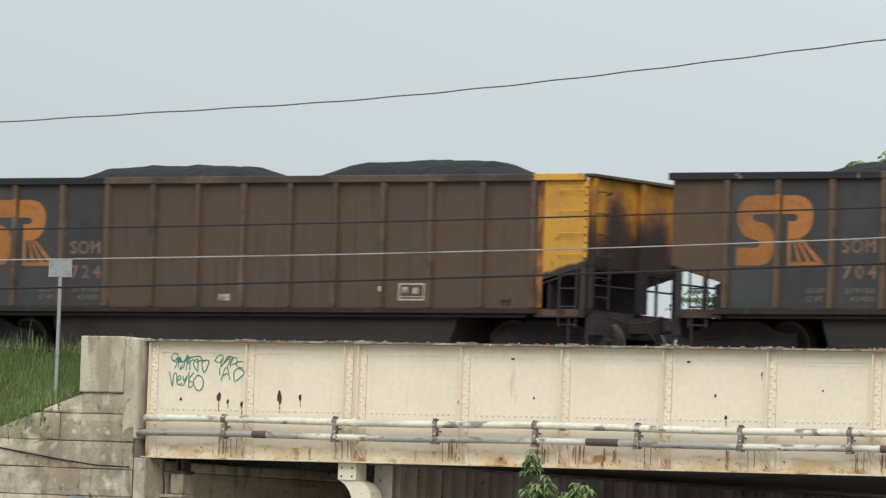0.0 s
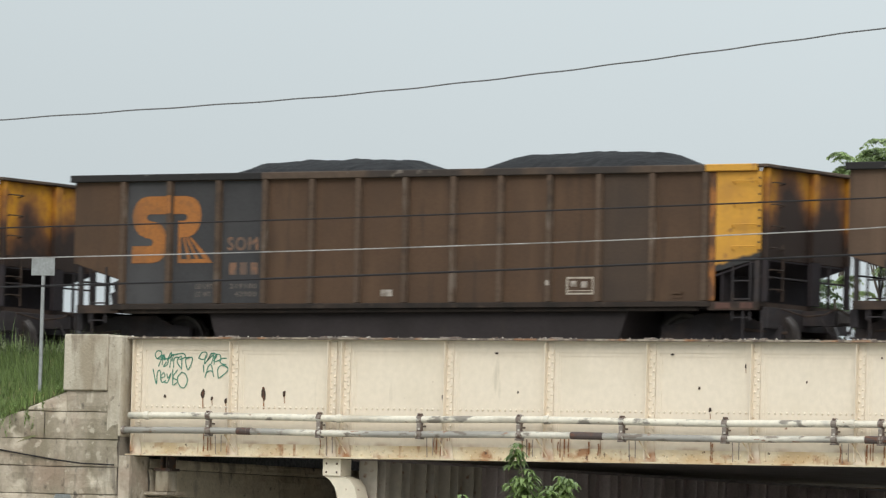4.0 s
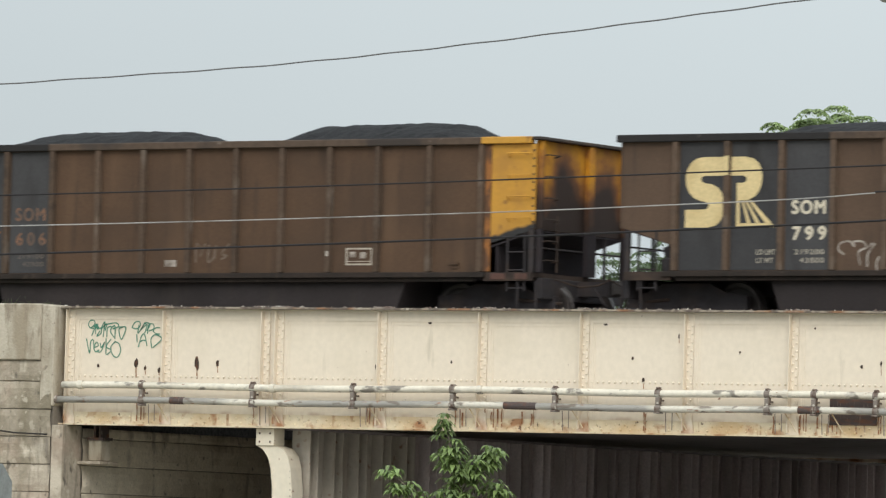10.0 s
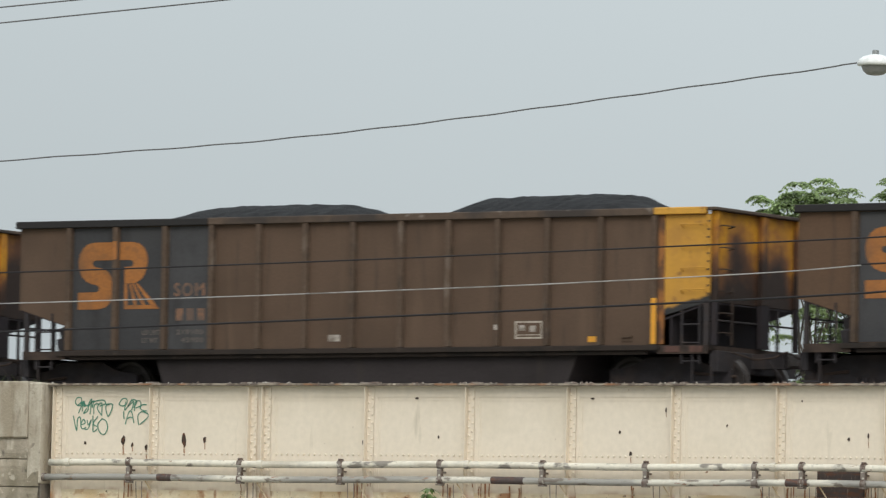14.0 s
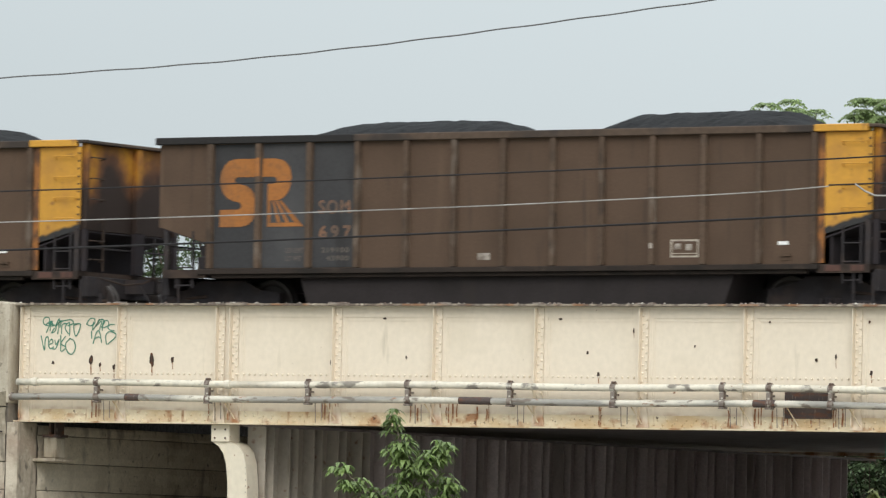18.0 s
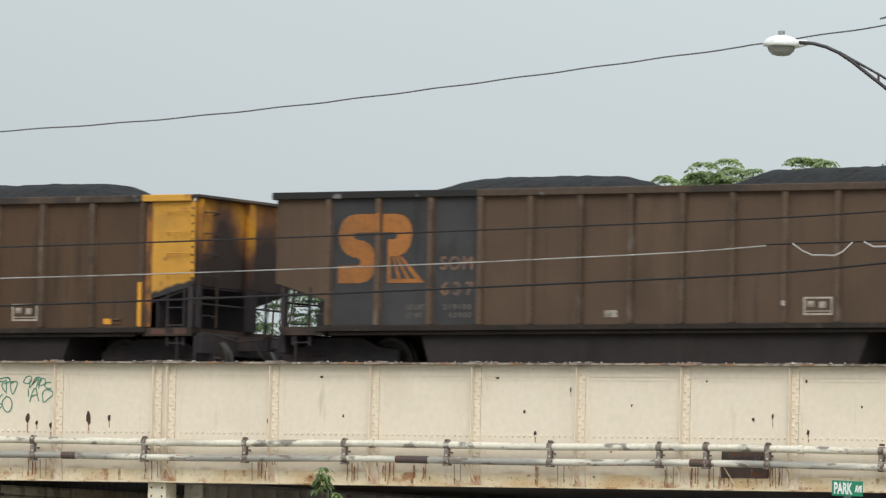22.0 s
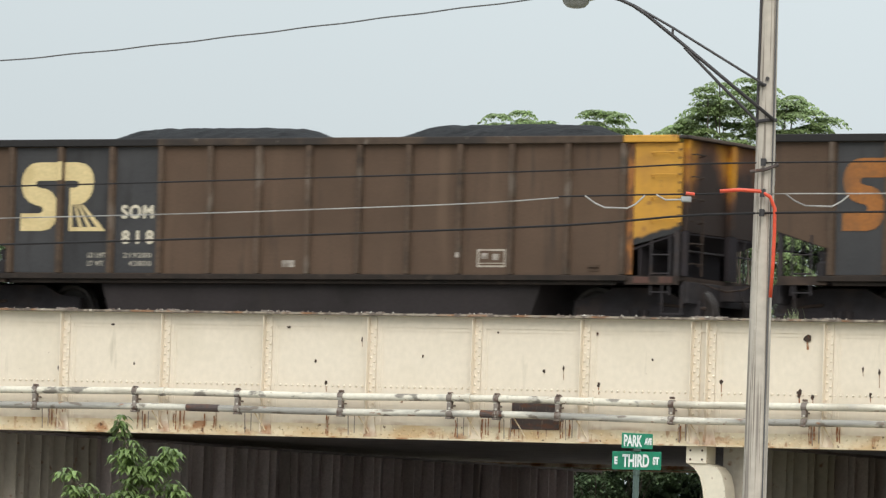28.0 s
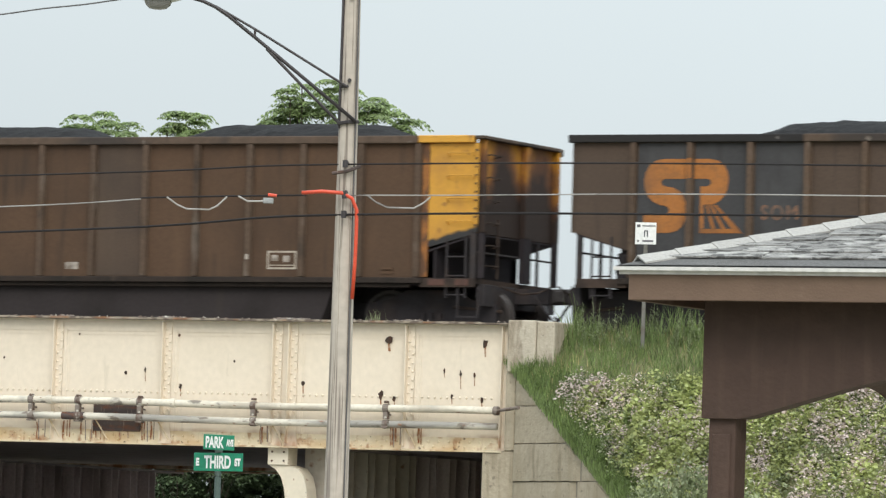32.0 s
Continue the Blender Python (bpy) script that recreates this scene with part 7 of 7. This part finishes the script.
EXTRAS = {"tag799": [("graffiti", tag_mesh(TAG_BIG, NEAR - 0.004, 0.034, M_CHALK)), ("graffiti", tag_mesh(TAG_TUB, NEAR + 0.096, 0.035, M_WORNSPRAY))], "tag606": [("graffiti", scribble(6, 7.4, 8.2, 1.3, 1.6, M_GHOST, 0.04, 4))],
          "tag785": [("graffiti", tag_mesh(SIDE_TAG, NEAR - 0.004, 0.048)), ("graffiti", tag_mesh(SIDE_TAG2, NEAR - 0.004, 0.048)), ("graffiti", tag_mesh(TUB_TAG, NEAR + 0.096, 0.04))], "tag719": [("graffiti", tag_mesh(low_word(438, 1.0), NEAR - 0.004, 0.032)), ("graffiti", tag_mesh(low_word(541, 1.12), NEAR - 0.004, 0.034))],
          "faint": [("graffiti", FAINT)], "stripe_end": [*stripes([(13.4, 13.5, 1.1, 1.9), (12.1, 12.3, 1.15, 1.25)])],
          "stripes": [*stripes([(1.25, 1.36, 1.1, 1.95), (4.6, 5.1, 1.15, 1.26), (7.6, 8.1, 1.15, 1.26), (9.4, 9.9, 1.15, 1.26), (12.5, 13.0, 1.15, 1.26), (13.4, 13.49, 1.1, 1.9)])],
          "stripes_tag": [*stripes([(1.25, 1.36, 1.15, 1.6), (1.65, 2.0, 1.14, 1.24), (4.5, 5.0, 1.14, 1.25), (5.5, 5.95, 1.14, 1.25), (7.5, 7.95, 1.14, 1.25), (9.5, 9.95, 1.14, 1.25), (12.2, 12.28, 1.14, 1.25)]), ("graffiti", tag_mesh(TAG_SMALL, NEAR - 0.0065, 0.034, M_SPRAY))],
          "few_stripes": [*stripes([(2.4, 2.65, 1.25, 1.36), (4.45, 4.95, 1.25, 1.36), (12.6, 12.8, 1.15, 1.25), (13.38, 13.46, 1.1, 1.9)]), ("worn_tag", link_mesh("worn_tag", boxes((1.78, 1.92, NEAR - 0.0125, NEAR - 0.009, 1.35, 1.55)), M_LETTERF))],
          "bars747": [*stripes([(1.25, 1.35, 1.1, 2.0), (4.1, 4.19, 1.1, 1.5), (9.3, 9.4, 1.1, 1.5), (12.4, 12.5, 1.1, 1.5)]), ("pink_tag", link_mesh("pink_tag", boxes((1.62, 1.76, NEAR - 0.0125, NEAR - 0.009, 1.24, 1.38)), M_PINK))],
          "whitebar": [("stencil_tag", link_mesh("stencil_tag", boxes((12.72, 12.92, NEAR - 0.006, NEAR - 0.003, 1.42, 1.48)), M_SIGNWHITE))], "stub": [("worn_tag", link_mesh("worn_tag", boxes((1.55, 1.73, NEAR - 0.0125, NEAR - 0.009, 1.5, 1.72)), M_CREAMLOGO))]}


REPAIR = [link_mesh("repair_panel", boxes((p + 0.14, q - 0.005, NEAR - 0.005, NEAR - 0.001, 1.1, CTOP - 0.14)), M_REPAIR) for p, q in zip(RIBX[3:], RIBX[4:])]
SHADES = (None, M_BROWN2, None, None)


def coal_car(n, spec):
    number, tone = spec[0], spec[1]
    car = empty("coal_car")
    words = "sooty brown ribbed coal car, %s emblem, heaped coal" % ("cream" if tone == "c" else "faded orange")
    if len(spec) > 2 and ("stripe" in spec[2] or "bars" in spec[2]):
        words += ", yellow reflectors"
    elif len(spec) > 2 and "ta" in spec[2][:3]:
        words += ", sprayed graffiti"
    tagged(car, words, "freight car", group="coal cars of the train")
    shade = M_BROWN3 if n in (1, 20, 41) else SHADES[(n * 7 + 3) % 4]
    for name, me, label in SHARED:
        ob = part(name, me, None, car, label)
        if name == "corner_bolts":
            tagged(ob, label, kind="stuff")
        if shade and me.materials[0] == M_BROWN:
            ob.material_slots[0].link = "OBJECT"
            ob.material_slots[0].material = shade
    pick = random.Random(n * 13 + 5)
    for k in pick.sample(range(len(REPAIR)), pick.choice((0, 0, 0, 1, 1))):
        if len(spec) < 3:
            part("repair_panel", REPAIR[k], None, car, "darker repaired side panel")
    part("coal_load", COALS[n % 5], None, car, "heaped black coal")
    for kind, me in LOGO[tone]:
        part(kind, me, None, car, "cream emblem paint" if tone == "c" else "faded orange emblem paint")
    part("lettering", MARKS[tone], None, car)
    digits = [word_mesh([(number, 3.48, 1.62, 0.225, 0.64)], M_LETTER if tone == "c" else M_LETTERF)] if number else NUMBARS
    for me in (*WEIGHT[tone], *WNUM[int(n in HEAVIER), tone], *digits):
        part("lettering", me, None, car)
    for nm, me in EXTRAS.get(spec[2], ()) if len(spec) > 2 else ():
        tagged(part(nm, me, None, car), kind="stuff" if nm == "graffiti" else "")
    for x in (1.13, 13.47):
        b = part("bogie", TRUCK, None, car, "black cast side frames with springs")
        b.location = (x, 0, 0)
        for dx in (-0.89, 0.89):
            w = part("wheelset", WHEEL, None, b, "steel wheels on an axle")
            w.location = (dx, 0, 0.46)
            wheels[dx > 0].append(w)
    return car


wheels = {False: [], True: []}
cars = {n: coal_car(n, spec) for n, spec in CARS.items()}

# ---- shingles on the pavilion roof ----
SH = link_mesh("shingle", boxes((0, 0.298, 0, 0.2, 0, 0.012), bev=0.002), M_SHINGLE)
sl = math.atan(PITCH)
sr = random.Random(2)
row = 0
d = 0.16
while d < 2.3:
    y = d * math.cos(sl)
    x = y - 0.28 * sr.random()
    while x < W - y:
        if x > y + 0.01 and x + 0.3 < W - y - 0.01:
            s = part("shingle", SH, None, roof)
            s.matrix_basis = pose(x, y, EAVE + y * PITCH + 0.008 + sr.uniform(0, 0.007), math.degrees(sl) - 2.6 + sr.uniform(-1.2, 1.0), 0, sr.uniform(-1.5, 1.5))
        x += 0.303
    d += 0.142
bm = bmesh.new()
prism(bm, [(-0.1, -0.012), (0, 0.03), (0.1, -0.012), (0.1, -0.022), (0, 0.018), (-0.1, -0.022)], 0.0, 0.3)
CAP = link_mesh("hip_cap", bm, M_CAP)
hip = Vector((1, 1, PITCH)).normalized()
for side, heading in ((0, -45), (1, 45)):
    for i in range(14):
        p = Vector((0.02, 0.02, EAVE + 0.014)) + hip * (0.1 + 0.225 * i)
        if side:
            p.x = W - p.x
        c = part("hip_cap", CAP, None, roof)
        c.matrix_basis = pose(p.x, p.y, p.z + 0.006, 0, 0, heading) @ pose(0, 0, 0, math.degrees(math.asin(hip.z)) - 1.5)


def on_rails(x):
    """The track climbs slightly eastward over the bridge."""
    return pose(x, TRACKY, rail_z(x), 0, -math.degrees(math.atan(GRADE)) if -30 < x < 45 else 0, 0)


def motions():
    """The train runs eastward over the bridge at about 76 km/h; the young tree leans a little in the wind."""
    walk(young, [(t, YOUNG @ pose(0, 0, 0, 0, lean, 0)) for t, lean in ((0, 2.4), (2, 2.6), (6, 1.7), (10, 1.2), (14, 0.6), (18, 0.1), (20, -2.6), (22, -1.2), (25, 0.0), (29, 0.2), (32, 0.2))])
    # seconds and the small drift of the train against an even 21.15 m/s
    drift = ((0.0, 10.27), (4.0, 10.42), (9.0, 10.41), (9.1, 9.76), (9.6, 9.82), (10.0, 9.76), (13.0, 9.82), (17.0, 9.91), (19.0, 9.9), (23.0, 10.05), (24.5, 10.17), (27.0, 10.27), (28.5, 10.26), (30.0, 10.35), (32.0, 10.56))
    even = [(0.5 * k, float(np.interp(0.5 * k, [t for t, d in drift], [d for t, d in drift]))) for k in [*range(18), 17.4, 17.6, 17.8, 18, 18.2, 18.4, 18.6, 18.8, *range(19, 65)]]
    for n, car in cars.items():
        walk(car, [(t, on_rails(d + 21.15 * t - CARL * n)) for t, d in even])
    # wheels of 0.46 m radius turn with the ground covered
    steps = [k / 30 for k in range(961)]
    for side, group in wheels.items():
        first = group[0]
        walk(first, [(t, pose(0.89 if side else -0.89, 0, 0.46, 0, math.degrees(21.15 * t / 0.46) % 360, 0)) for t in steps])
        for w in group[1:]:
            w.rotation_mode = "QUATERNION"
            w.animation_data_create()
            w.animation_data.action = first.animation_data.action
            w.animation_data.action_slot = first.animation_data.action_slot


motions()
